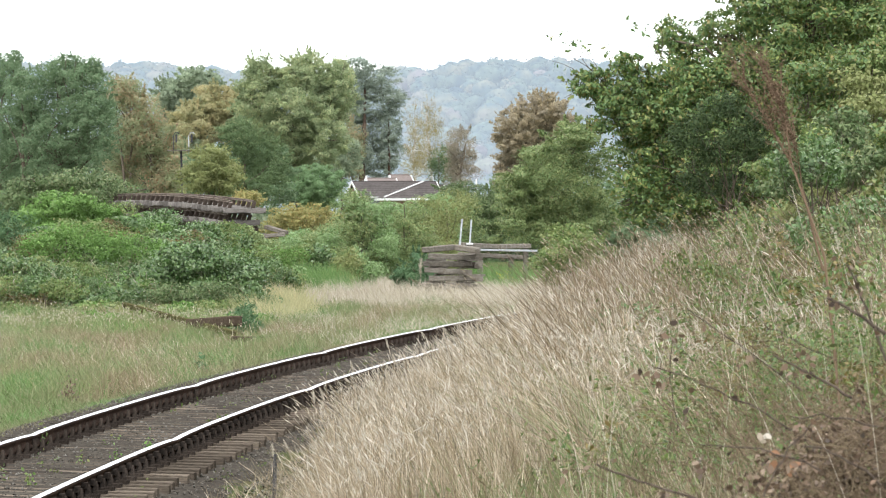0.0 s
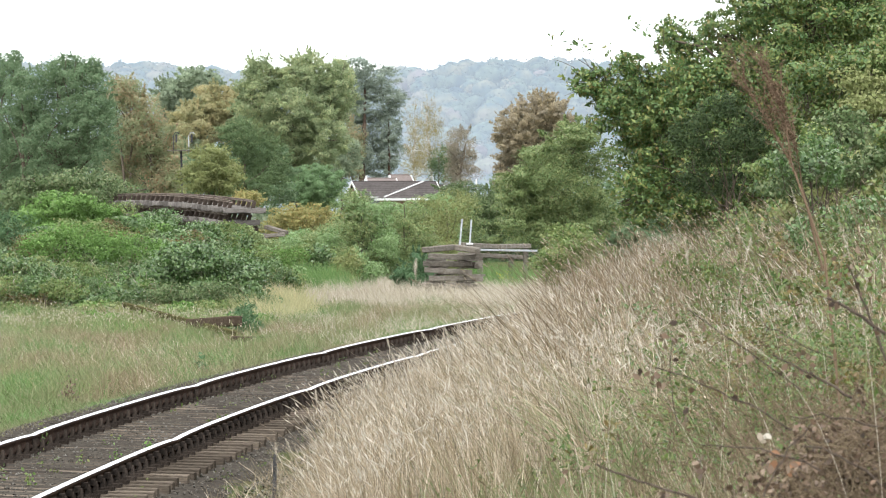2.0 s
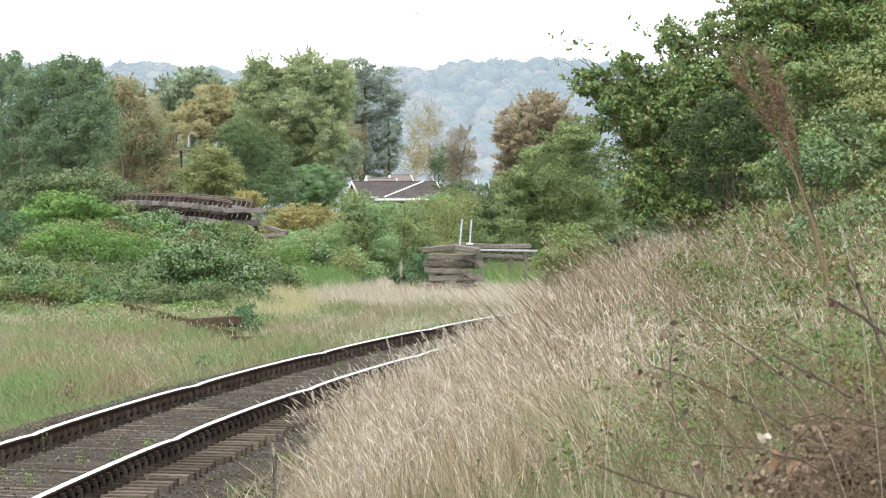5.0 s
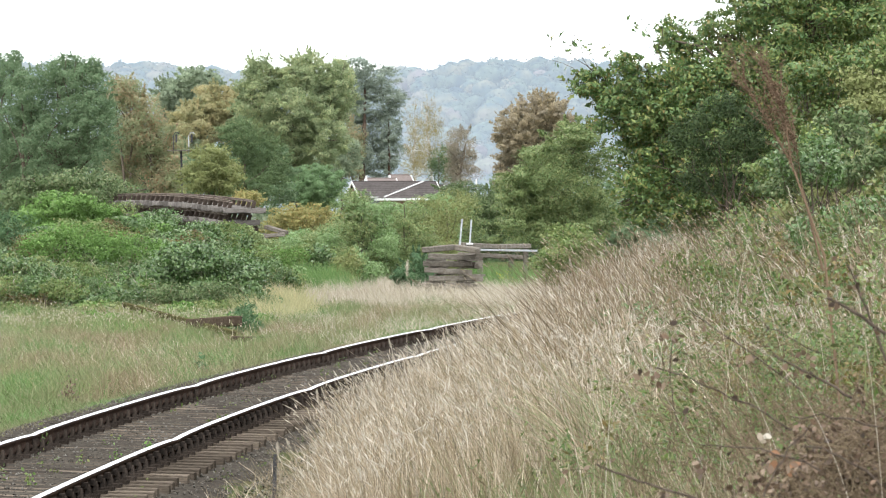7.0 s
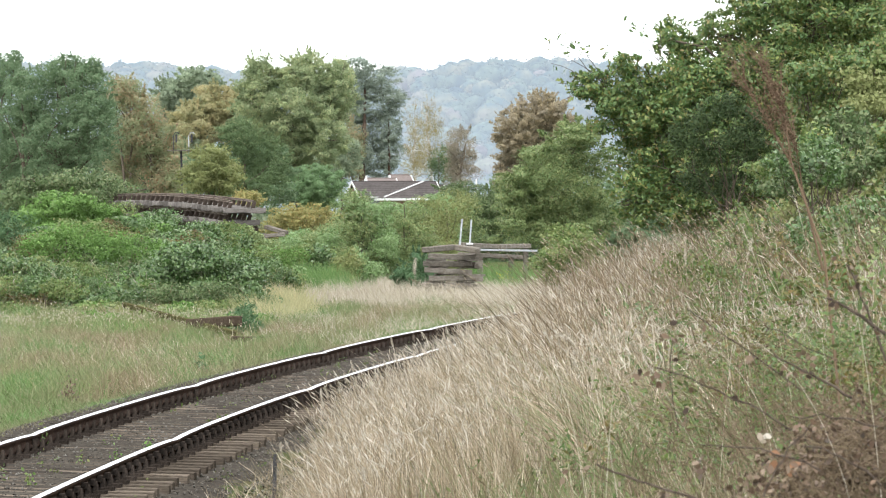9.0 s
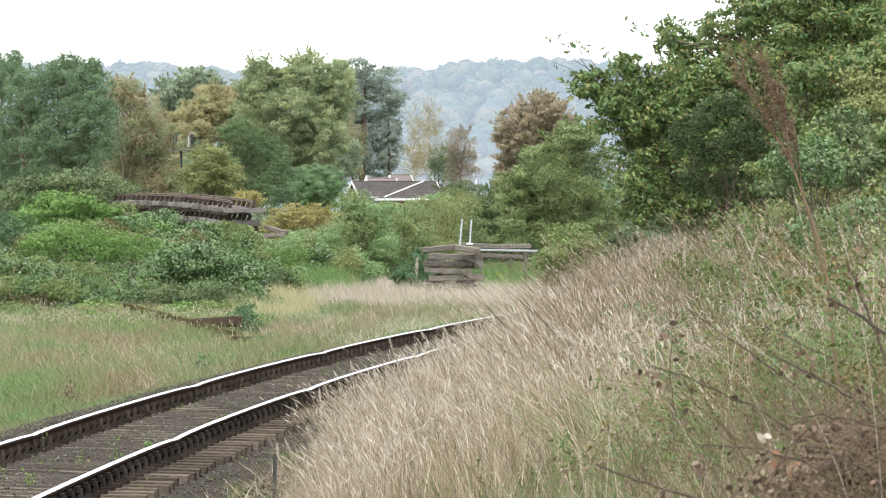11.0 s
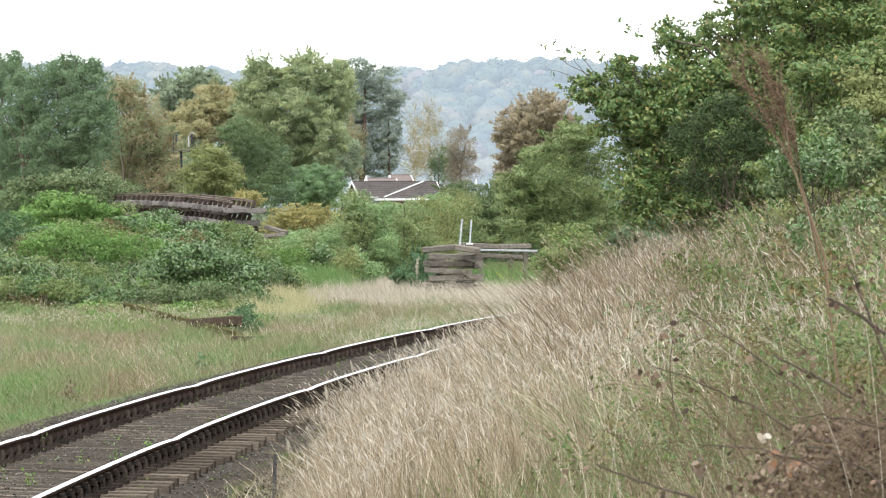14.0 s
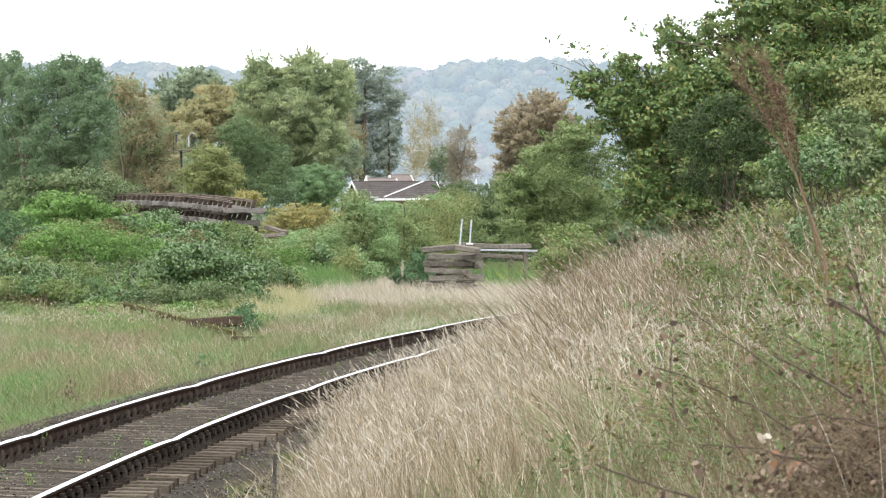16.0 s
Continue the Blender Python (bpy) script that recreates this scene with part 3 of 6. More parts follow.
def house_block(house, a, b, half, drop, tile, wall_h):
    """A gabled block: roof slopes with courses, white bargeboards, fascia and brick walls."""
    a, b = Vector(a), Vector(b)
    along = (b - a).normalized()
    side = along.cross(Vector((0, 0, 1))).normalized()
    down = Vector((0, 0, drop))
    for bm in gabled_roof(a, b, half, drop):
        part("roof", (bm, tile), house, "brown tiled roof slope")
    for sgn in (1, -1):
        low = side * half * sgn - down
        part("fascia", (beam_bm(a + low * 1.08 + Vector((0, 0, -0.02)) - along * 0.3, b + low * 1.08 + Vector((0, 0, -0.02)) + along * 0.3, 0.12, 0.24), M["white"]), house, "white fascia and gutter")
        for k in range(1, 9):
            q = low * (k / 8.5) + Vector((0, 0, 0.165))
            part("tile_course", (beam_bm(a + q - along * 0.28, b + q + along * 0.28, 0.05, 0.035), tile), house)
        for end, s in ((a, -1), (b, 1)):
            part("bargeboard", (beam_bm(end + along * 0.34 * s + Vector((0, 0, 0.06)), end + along * 0.34 * s + low * 1.08 + Vector((0, 0, 0.06)), 0.1, 0.22), M["white"]), house, "white painted bargeboard")
    part("ridge", (beam_bm(a - along * 0.3 + Vector((0, 0, 0.17)), b + along * 0.3 + Vector((0, 0, 0.17)), 0.22, 0.12), tile), house)
    bm = bmesh.new()
    prof = [side * half * 0.94 - down * 0.98, side * half * -0.94 - down * 0.98]
    lower = [p - Vector((0, 0, wall_h)) for p in prof]
    loop = [Vector((0, 0, -0.02)), prof[0], lower[0], lower[1], prof[1]]
    r1, r2 = [bm.verts.new(a + p) for p in loop], [bm.verts.new(b + p) for p in loop]
    bm.faces.new(r1)
    bm.faces.new(r2[::-1])
    for i in range(5):
        bm.faces.new((r1[i], r2[i], r2[(i + 1) % 5], r1[(i + 1) % 5]))
    bmesh.ops.recalc_face_normals(bm, faces=bm.faces)
    part("wall", (bm, M["brick"]), house, "red brick wall")


def build_house():
    house = thing("house", "red brick house with brown tiled roofs and white bargeboards", "house")
    a = Vector((-9.99, 800.0, 3.05))
    along = Vector((0.97, 0.243, 0)).normalized()
    b = a + along * 9.2
    house_block(house, a, b, 3.3, 1.72, M["tile"], 5.0)
    low = along.cross(Vector((0, 0, 1))).normalized() * 3.3 - Vector((0, 0, 1.72))
    for s0, s1, k0 in ((2.6, 8.0, 1.04),):
        part("verge", (beam_bm(a + along * s0 + low * k0 + Vector((0, 0, 0.2)), a + along * s1 + low * 0.02 + Vector((0, 0, 0.22)), 0.16, 0.1), M["white"]), house, "white painted verge")
    wing = thing("house", "low brown-roofed wing with white bargeboards beside the house", "house")
    a3 = Vector((-2.08, 812.0, 2.66))
    house_block(wing, a3, a3 + along * 1.9, 2.4, 1.3, M["tile"], 4.6)
    win = part("window", (beam_bm((-8.22, 796.3, 0.94), (-7.15, 797.6, 0.94), 0.08, 1.0), M["glass"]), house, "dark glass")
    for dz in (0.5, -0.5):
        p, q = Vector((-8.28, 796.2, 0.94)), Vector((-7.08, 797.5, 0.94))
        part("window_frame", (beam_bm(p + Vector((0, 0, dz)), q + Vector((0, 0, dz)), 0.12, 0.09), M["white"]), win, "white window frame")
    back_house = thing("house", "house behind, with a pale pinkish tiled roof", "house")
    a4 = Vector((-8.77, 830.0, 3.46))
    house_block(back_house, a4, a4 + along * 3.0, 2.8, 1.2, M["tile_pale"], 5.0)
    a5 = Vector((-6.01, 834.0, 3.86))
    house_block(back_house, a5, a5 + along * 1.9, 2.9, 1.4, M["tile_pale"], 5.0)
    part("vent_pipe", mesh_of("vent_pipe", *tube_arrays([(-9.02, 829.0, 3.06), (-9.02, 829.0, 3.92)], 0.12), M["white"]), back_house)


# ---- trees ----
def tree(name, label, category, blobs, mat, per_area, size, seed, trunks, bark="bark", shape=LEAF, group="", straight=False, **kw):
    """A tree: tapered trunks with limbs into each blob of the crown, and leaves in lumps. trunks: (x, y, top z, radius)."""
    rng = np.random.default_rng(seed)
    x, y = trunks[0][0], trunks[0][1]
    base = np.array([x, y, float(ground_z(x, y)) - 0.1])
    t = thing(name, label, category, base, group)
    chunks = []
    for tx, ty, top, r in trunks:
        foot = (tx, ty, float(ground_z(tx, ty)) - 0.1)
        head = (tx + rng.normal() * r * 2, ty, top)
        chunks.append(limb(rng, foot, head, r, r * 0.35, 0.03 if straight else 0.15, 8))
        for c, rad in ([] if straight else blobs):
            rz = rad[2] if isinstance(rad, tuple) else rad
            f = rng.uniform(0.35, 0.8)
            p = np.array(foot) * (1 - f) + np.array(head) * f
            if np.linalg.norm(np.array(c) - p) < 14 * max(r, 0.05) * 3 + rz * 2:
                chunks.append(limb(rng, p, np.array(c) + rng.normal(size=3) * rz * 0.3, r * 0.45, r * 0.1, 0.3))
                for _ in range(3):
                    e = np.array(c) + unit(rng.normal(size=3)) * rz * 0.85
                    chunks.append(limb(rng, np.array(c) * 0.7 + p * 0.3, e, r * 0.2, r * 0.05, 0.3))
    v, f = joined(chunks)
    part("trunk", mesh_of("trunk", v - base, f, M[bark], smooth=True), t)
    part("crown", foliage("crown", rng, blobs, per_area, size, M[mat], shape, origin=base, **kw), t)
    return t


def build_far_trees():
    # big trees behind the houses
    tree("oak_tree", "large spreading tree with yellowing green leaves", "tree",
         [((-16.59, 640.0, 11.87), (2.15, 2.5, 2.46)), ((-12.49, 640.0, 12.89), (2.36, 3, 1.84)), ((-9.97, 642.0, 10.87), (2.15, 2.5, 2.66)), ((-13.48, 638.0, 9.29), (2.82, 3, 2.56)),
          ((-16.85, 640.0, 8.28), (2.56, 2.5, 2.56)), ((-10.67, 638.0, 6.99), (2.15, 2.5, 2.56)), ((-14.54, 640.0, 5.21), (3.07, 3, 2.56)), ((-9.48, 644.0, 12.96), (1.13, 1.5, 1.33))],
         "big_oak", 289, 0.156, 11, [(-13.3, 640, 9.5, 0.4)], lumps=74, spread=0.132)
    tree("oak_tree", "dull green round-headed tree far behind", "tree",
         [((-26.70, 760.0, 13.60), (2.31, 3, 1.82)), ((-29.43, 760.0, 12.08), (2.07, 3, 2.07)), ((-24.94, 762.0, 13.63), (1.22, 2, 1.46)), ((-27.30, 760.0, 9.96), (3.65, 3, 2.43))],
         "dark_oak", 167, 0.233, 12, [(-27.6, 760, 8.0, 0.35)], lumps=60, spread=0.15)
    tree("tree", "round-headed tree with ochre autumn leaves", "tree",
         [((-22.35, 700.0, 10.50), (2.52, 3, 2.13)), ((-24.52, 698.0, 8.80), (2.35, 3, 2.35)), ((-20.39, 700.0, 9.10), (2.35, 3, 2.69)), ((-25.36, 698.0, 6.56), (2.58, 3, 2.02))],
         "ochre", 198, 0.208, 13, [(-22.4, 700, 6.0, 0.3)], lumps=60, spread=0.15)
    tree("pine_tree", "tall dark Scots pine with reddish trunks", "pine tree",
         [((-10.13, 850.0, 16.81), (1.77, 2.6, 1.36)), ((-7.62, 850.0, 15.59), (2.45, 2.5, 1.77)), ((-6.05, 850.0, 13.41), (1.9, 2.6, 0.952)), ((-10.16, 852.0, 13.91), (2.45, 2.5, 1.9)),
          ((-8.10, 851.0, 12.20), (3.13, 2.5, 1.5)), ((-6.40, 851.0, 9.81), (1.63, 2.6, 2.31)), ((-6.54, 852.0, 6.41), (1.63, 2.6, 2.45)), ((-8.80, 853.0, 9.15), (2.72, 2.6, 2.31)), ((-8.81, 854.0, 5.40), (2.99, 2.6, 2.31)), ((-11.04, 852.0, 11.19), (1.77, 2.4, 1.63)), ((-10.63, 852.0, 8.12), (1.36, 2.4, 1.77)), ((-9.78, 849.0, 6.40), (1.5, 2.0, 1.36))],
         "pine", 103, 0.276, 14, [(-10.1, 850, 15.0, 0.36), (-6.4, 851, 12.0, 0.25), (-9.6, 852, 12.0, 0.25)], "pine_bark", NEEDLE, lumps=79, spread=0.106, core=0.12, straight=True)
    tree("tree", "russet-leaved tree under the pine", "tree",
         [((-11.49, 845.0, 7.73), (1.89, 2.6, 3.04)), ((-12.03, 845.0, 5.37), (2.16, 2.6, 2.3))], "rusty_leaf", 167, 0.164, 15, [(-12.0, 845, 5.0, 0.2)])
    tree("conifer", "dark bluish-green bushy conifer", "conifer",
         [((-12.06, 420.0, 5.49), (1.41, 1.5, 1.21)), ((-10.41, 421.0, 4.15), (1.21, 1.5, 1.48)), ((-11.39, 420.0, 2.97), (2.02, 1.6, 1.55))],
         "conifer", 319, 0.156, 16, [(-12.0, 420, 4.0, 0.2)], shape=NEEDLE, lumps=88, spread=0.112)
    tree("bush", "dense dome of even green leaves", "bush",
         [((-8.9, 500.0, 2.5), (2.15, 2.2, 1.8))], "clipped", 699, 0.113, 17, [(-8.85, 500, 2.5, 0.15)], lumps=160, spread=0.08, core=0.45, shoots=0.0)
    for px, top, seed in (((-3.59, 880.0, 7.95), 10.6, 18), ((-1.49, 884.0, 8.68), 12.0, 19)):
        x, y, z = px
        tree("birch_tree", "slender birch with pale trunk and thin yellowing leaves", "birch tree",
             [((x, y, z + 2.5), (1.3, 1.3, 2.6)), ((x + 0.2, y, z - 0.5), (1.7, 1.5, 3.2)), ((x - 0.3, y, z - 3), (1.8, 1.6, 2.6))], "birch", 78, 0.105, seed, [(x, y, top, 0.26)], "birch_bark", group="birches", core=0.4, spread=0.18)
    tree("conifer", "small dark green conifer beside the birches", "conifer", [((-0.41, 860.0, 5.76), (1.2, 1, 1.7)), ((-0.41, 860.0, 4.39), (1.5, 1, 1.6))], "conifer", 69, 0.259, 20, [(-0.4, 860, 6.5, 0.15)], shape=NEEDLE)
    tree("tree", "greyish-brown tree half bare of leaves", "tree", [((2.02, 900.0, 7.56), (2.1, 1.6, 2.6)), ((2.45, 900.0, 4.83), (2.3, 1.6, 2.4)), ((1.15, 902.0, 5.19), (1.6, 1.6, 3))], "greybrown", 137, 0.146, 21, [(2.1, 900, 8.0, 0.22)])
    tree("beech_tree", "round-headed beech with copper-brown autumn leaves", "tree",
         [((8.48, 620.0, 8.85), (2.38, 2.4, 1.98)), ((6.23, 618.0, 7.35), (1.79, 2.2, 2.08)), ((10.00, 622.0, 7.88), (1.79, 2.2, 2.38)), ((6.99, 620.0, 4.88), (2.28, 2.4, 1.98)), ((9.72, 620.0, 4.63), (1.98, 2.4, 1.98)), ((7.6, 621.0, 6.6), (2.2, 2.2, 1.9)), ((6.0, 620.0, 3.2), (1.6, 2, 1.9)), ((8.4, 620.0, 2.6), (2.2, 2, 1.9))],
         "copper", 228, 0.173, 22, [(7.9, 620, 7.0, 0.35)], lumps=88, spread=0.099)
    # wood edge closing the view low down between the trees
    rng = np.random.default_rng(23)
    blobs = [((x, 950 + rng.uniform(-40, 40), -3 + rng.uniform(0, 3)), (rng.uniform(3, 5), 3, rng.uniform(3, 5))) for x in np.arange(-62, 62, 5.0)]
    p, n = crown_points(rng, blobs, 5)
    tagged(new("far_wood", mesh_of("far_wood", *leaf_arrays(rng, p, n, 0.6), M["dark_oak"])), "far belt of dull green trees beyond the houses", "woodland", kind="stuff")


def build_left_side():
    # trees over the left-hand scrub
    tree("ash_tree", "leafy green ash tree with feathery top shoots", "tree",
         [((-16.74, 330.0, 6.72), (1.37, 1.8, 1.53)), ((-17.59, 331.0, 7.93), (1.16, 1.4, 0.792)), ((-19.23, 332.0, 6.75), (1.32, 1.8, 1.43)), ((-16.29, 329.0, 5.13), (1.27, 1.8, 1.48)),
          ((-18.19, 330.0, 4.35), (1.58, 1.8, 1.58)), ((-20.09, 333.0, 4.63), (1.48, 1.8, 1.85)), ((-16.34, 330.0, 8.04), (0.475, 0.6, 0.581))],
         "ash", 548, 0.086, 31, [(-18.0, 330, 6.4, 0.16), (-19.4, 331, 6.8, 0.12), (-17.2, 330, 5.5, 0.1)], lumps=83, spread=0.132)
    tree("ash_tree", "darker green tree at the edge of the scrub", "tree",
         [((-21.37, 345.0, 8.01), (1.05, 1.4, 0.994)), ((-22.81, 346.0, 7.06), (1.66, 1.8, 1.93)), ((-22.26, 346.0, 4.29), (1.93, 1.8, 1.93)), ((-20.95, 345.0, 8.84), (0.414, 0.5, 0.442))],
         "ash", 478, 0.086, 32, [(-22.0, 346, 6.2, 0.15)], lumps=68, spread=0.15)
    tree("birch_tree", "thin birch with russet autumn leaves", "birch tree",
         [((-17.30, 380.0, 7.65), (0.973, 1.2, 1.03)), ((-16.24, 380.0, 6.13), (1.34, 1.4, 1.64)), ((-15.52, 381.0, 4.16), (1.4, 1.4, 1.82)), ((-17.09, 382.0, 4.47), (1.34, 1.4, 2.13)), ((-14.72, 380.0, 2.94), (1.03, 1.2, 1.22))],
         "rusty_leaf", 441, 0.108, 33, [(-16.9, 380, 8.0, 0.1), (-15.5, 380, 6.0, 0.08)], "bark", core=0.4)
    tree("shrub", "yellowish-green leafy shrub behind the track panels", "shrub",
         [((-8.57, 260.0, 3.46), (0.832, 0.9, 0.666)), ((-9.03, 260.0, 2.83), (0.707, 0.9, 0.624)), ((-7.99, 260.0, 2.94), (0.666, 0.9, 0.707))],
         "yellowgreen", 790, 0.073, 34, [(-8.4, 260, 3.4, 0.06)], lumps=52, spread=0.15)
    tree("shrub", "golden-leaved shrub at the end of the track panels", "shrub",
         [((-4.69, 240.0, 1.51), (0.96, 0.8, 0.499)), ((-5.45, 240.0, 1.36), (0.691, 0.8, 0.461)), ((-3.84, 241.0, 1.28), (0.653, 0.8, 0.499)), ((-6.66, 242.0, 2.14), (0.576, 0.7, 0.346)), ((-5.07, 240.0, 0.71), (1.34, 0.8, 0.768))],
         "golden", 638, 0.073, 35, [(-4.7, 240, 1.2, 0.05)], lumps=48, spread=0.15)
    # scrub on the mound, its own plants
    rng = np.random.default_rng(36)
    specs = [
        ("elder_bush", "silvery-green leafy bush on the mound", "silver", 192, [((130, 345), 60, 34), ((80, 350), 44, 36), ((190, 350), 36, 34), ((30, 370), 50, 40)], 0.065, 1000),
        ("bush", "bright fresh-green bush on the mound", "fresh", 177, [((115, 388), 58, 38), ((70, 402), 46, 36), ((165, 398), 46, 32), ((210, 410), 36, 26), ((130, 370), 36, 22), ((255, 425), 46, 26), ((300, 432), 36, 20), ((180, 430), 60, 24)], 0.062, 1100),
        ("bramble_bush", "glossy dark green bramble thicket beside the grass", "bramble", 159, [((365, 480), 52, 40), ((420, 495), 46, 42), ((360, 525), 42, 30), ((410, 535), 48, 26), ((448, 530), 30, 28), ((310, 470), 40, 34)], 0.066, 1100),
        ("bramble_bush", "dark brambles under the fresh growth", "bramble", 174, [((180, 445), 60, 26), ((250, 455), 60, 30), ((300, 440), 44, 26)], 0.08, 700),
        ("bush", "bright fresh-green growth spilling down the mound", "fresh", 167, [((120, 425), 46, 24), ((205, 440), 46, 24), ((275, 448), 40, 20), ((75, 440), 36, 22), ((320, 455), 30, 18), ((160, 460), 40, 16)], 0.05, 900),
        ("gorse_bush", "blue-green gorse at the edge of the scrub", "broom", 172, [((15, 405), 40, 38), ((-20, 430), 50, 50)], 0.09, 420),
        ("gorse_bush", "small bluish-green gorse beside the dumped sleepers", "broom", 141, [((438, 570), 22, 26), ((428, 588), 20, 18), ((446, 592), 18, 16)], 0.07, 900),
    ]
    for i, (name, label, mat, d, blobs, size, dens) in enumerate(specs):
        k = d / 12498
        bl = [(((px - 784) * k, d + rng.uniform(-0.7, 0.7), 2.61 - (py - 330.8) * k), (rx * k * 1.12, 0.8, rz * k * 1.12)) for (px, py), rx, rz in blobs]
        x, y, _ = bl[0][0]
        tree(name, label, "bush", bl, mat, dens, size, 360 + i, [(x, y, bl[0][0][2], 0.03)], shape=NEEDLE if mat in ("broom", "gorse") else LEAF, lumps=26, spread=0.26)
    # the rest of the mound: many low bushes of several kinds grown into each other
    kinds = [("scrub", "tangled green scrub on the mound", 0.062), ("bramble", "leafy green brambles on the mound", 0.075), ("scrub", "low green thicket on the mound", 0.058), ("bramble", "dark green brambles on the mound", 0.06),
             ("olive", "browning bramble on the mound", 0.05), ("silver", "greyish-green scrub on the mound", 0.06), ("fresh", "fresh green growth on the mound", 0.055)]
    for i in range(84):
        t = (i + rng.random()) / 84
        y = 157 + 23 * t
        x = rng.uniform(-0.067 * y, -4.5 - 0.5 * (1 - t))
        z = float(ground_z(x, y)) + rng.uniform(0.05, 0.35) + 0.35 * t * float(ease(-x, 4.5, 6))
        mat, label, size = kinds[int(rng.choice(7, p=[0.14, 0.27, 0.13, 0.16, 0.1, 0.1, 0.1]))]
        bl = []
        for _ in range(int(rng.integers(4, 7))):
            r = rng.uniform(0.18, 0.42)
            bl.append(((x + rng.normal() * 0.45, y + rng.normal() * 0.5, z + rng.uniform(-0.25, 0.2)), (r * rng.uniform(1, 1.5), 0.45, r * rng.uniform(0.6, 1.0))))
        tree("bramble_bush", label, "bush", bl, mat, 950, size * rng.uniform(0.65, 1.0), 800 + i, [(x, y, z, 0.02)], lumps=14, spread=0.3, group="bushes on the mound")
    for i, (x, y, z) in enumerate(((-4.9, 180.5, 0.95), (-4.5, 180, 0.55), (-4.2, 179, 0.25), (-4.75, 178, 0.2), (-5.3, 179.5, 0.9), (-5.45, 181.0, 1.2), (-4.75, 181.5, 1.1))):
        bl = [((x + rng.normal() * 0.2, y + rng.normal() * 0.3, z + rng.uniform(-0.4, 0.25)), (rng.uniform(0.3, 0.45), 0.4, rng.uniform(0.25, 0.4))) for _ in range(6)]
        tree("bramble_bush", "green scrub at the end of the stacked panels", "bush", bl, ("scrub", "willow", "scrub", "yellowgreen", "bramble", "scrub", "young_oak")[i], 820, 0.06, 430 + i, [(x, y, z, 0.02)], lumps=14, spread=0.3, group="bushes on the mound")
    # weeds running out from the foot of the mound into the meadow
    for i in range(16):
        y = rng.uniform(149, 158)
        x = rng.uniform(-0.064, -0.028) * y
        g = float(ground_z(x, y))
        bl = [((x + rng.normal() * 0.4, y + rng.normal() * 0.8, g + rng.uniform(0.02, 0.2)), (rng.uniform(0.15, 0.4), 0.4, rng.uniform(0.08, 0.2))) for _ in range(6)]
        mat, label = (("young_oak", "low green weeds at the foot of the mound"), ("fresh", "fresh green nettles at the foot of the mound"), ("scrub", "low scrub at the foot of the mound"), ("yellowgreen", "yellowing weeds at the foot of the mound"))[i % 4]
        tree("weed_patch", label, "weeds", bl, mat, 520, 0.05, 450 + i, [(x, y, g + 0.2, 0.01)], bark="stem", lumps=10, spread=0.4, group="weeds at the foot of the mound")
    # upright shoots and grasses standing out of the scrub
    n = 420
    x, y = rng.uniform(-11.2, -4.8, n), rng.uniform(158, 180, n)
    z = ground_z(x, y) + 0.3
    base = np.stack([x, y, z], -1)
    tops = base + np.stack([rng.normal(size=n) * 0.12, rng.normal(size=n) * 0.1, rng.uniform(0.15, 0.4, n)], -1)
    u = rng.uniform(0.3, 1.0, (n, 9, 1))
    p = (base[:, None] + (tops - base)[:, None] * u + rng.normal(size=(n, 9, 3)) * 0.03).reshape(-1, 3)
    shoots = tagged(new("scrub_shoots", mesh_of("scrub_shoots", *leaf_arrays(rng, p, unit(rng.normal(size=p.shape) + np.array([0, -0.5, 0.6])), 0.06), M["fresh"])), "upright green shoots standing out of the scrub", "shoots", kind="stuff")
    part("pale_stems", mesh_of("pale_stems", *blades(rng, base[: n // 2], rng.uniform(0.3, 0.8, n // 2), 0.012, 0.35, segs=2), M["pale"]), shoots)["kind"] = "stuff"
    # tawny and rusty bracken stems through the brambles
    n = 260
    x, y = rng.uniform(-11, -4, n), rng.uniform(156, 172, n)
    base = np.stack([x, y, ground_z(x, y) + rng.uniform(0.1, 0.5, n)], -1)
    v, f = blades(rng, base, rng.uniform(0.3, 0.7, n), 0.012, lean=0.6)
    tagged(new("dead_stems", mesh_of("dead_stems", v, f, M["stem"])), "dead brown stems tangled through the brambles", "dead stems", kind="stuff")


def blades(rng, base, height, width, lean=0.35, drift=(-0.2, 0.0), curl=0.35, segs=3):
    """Grass blades: tapered, curved strips of quads rising from their bases."""
    n = len(base)
    height = np.asarray(height).reshape(-1, 1)
    d = rng.normal(size=(n, 2)) * lean + np.array(drift)
    face = rng.uniform(-0.9, 0.9, n)
    side = np.stack([np.cos(face), np.sin(face), np.zeros(n)], -1)
    width = np.broadcast_to(np.asarray(width, float).reshape(-1, 1), (n, 1))
    vs = []
    for i in range(segs + 1):
        t = i / segs
        c = base + np.concatenate([d * height * (t + curl * t * t), height * (t - 0.18 * curl * t * t)], 1)
        w = width * (1 - 0.88 * t) * 0.5
        vs += [c - side * w, c + side * w]
    v = np.stack(vs, 1)
    k = 2 * (segs + 1)
    q = np.array([(2 * i, 2 * i + 1, 2 * i + 3, 2 * i + 2) for i in range(segs)])
    f = (np.arange(n)[:, None, None] * k + q[None]).reshape(-1, 4)
    return v.reshape(-1, 3), f


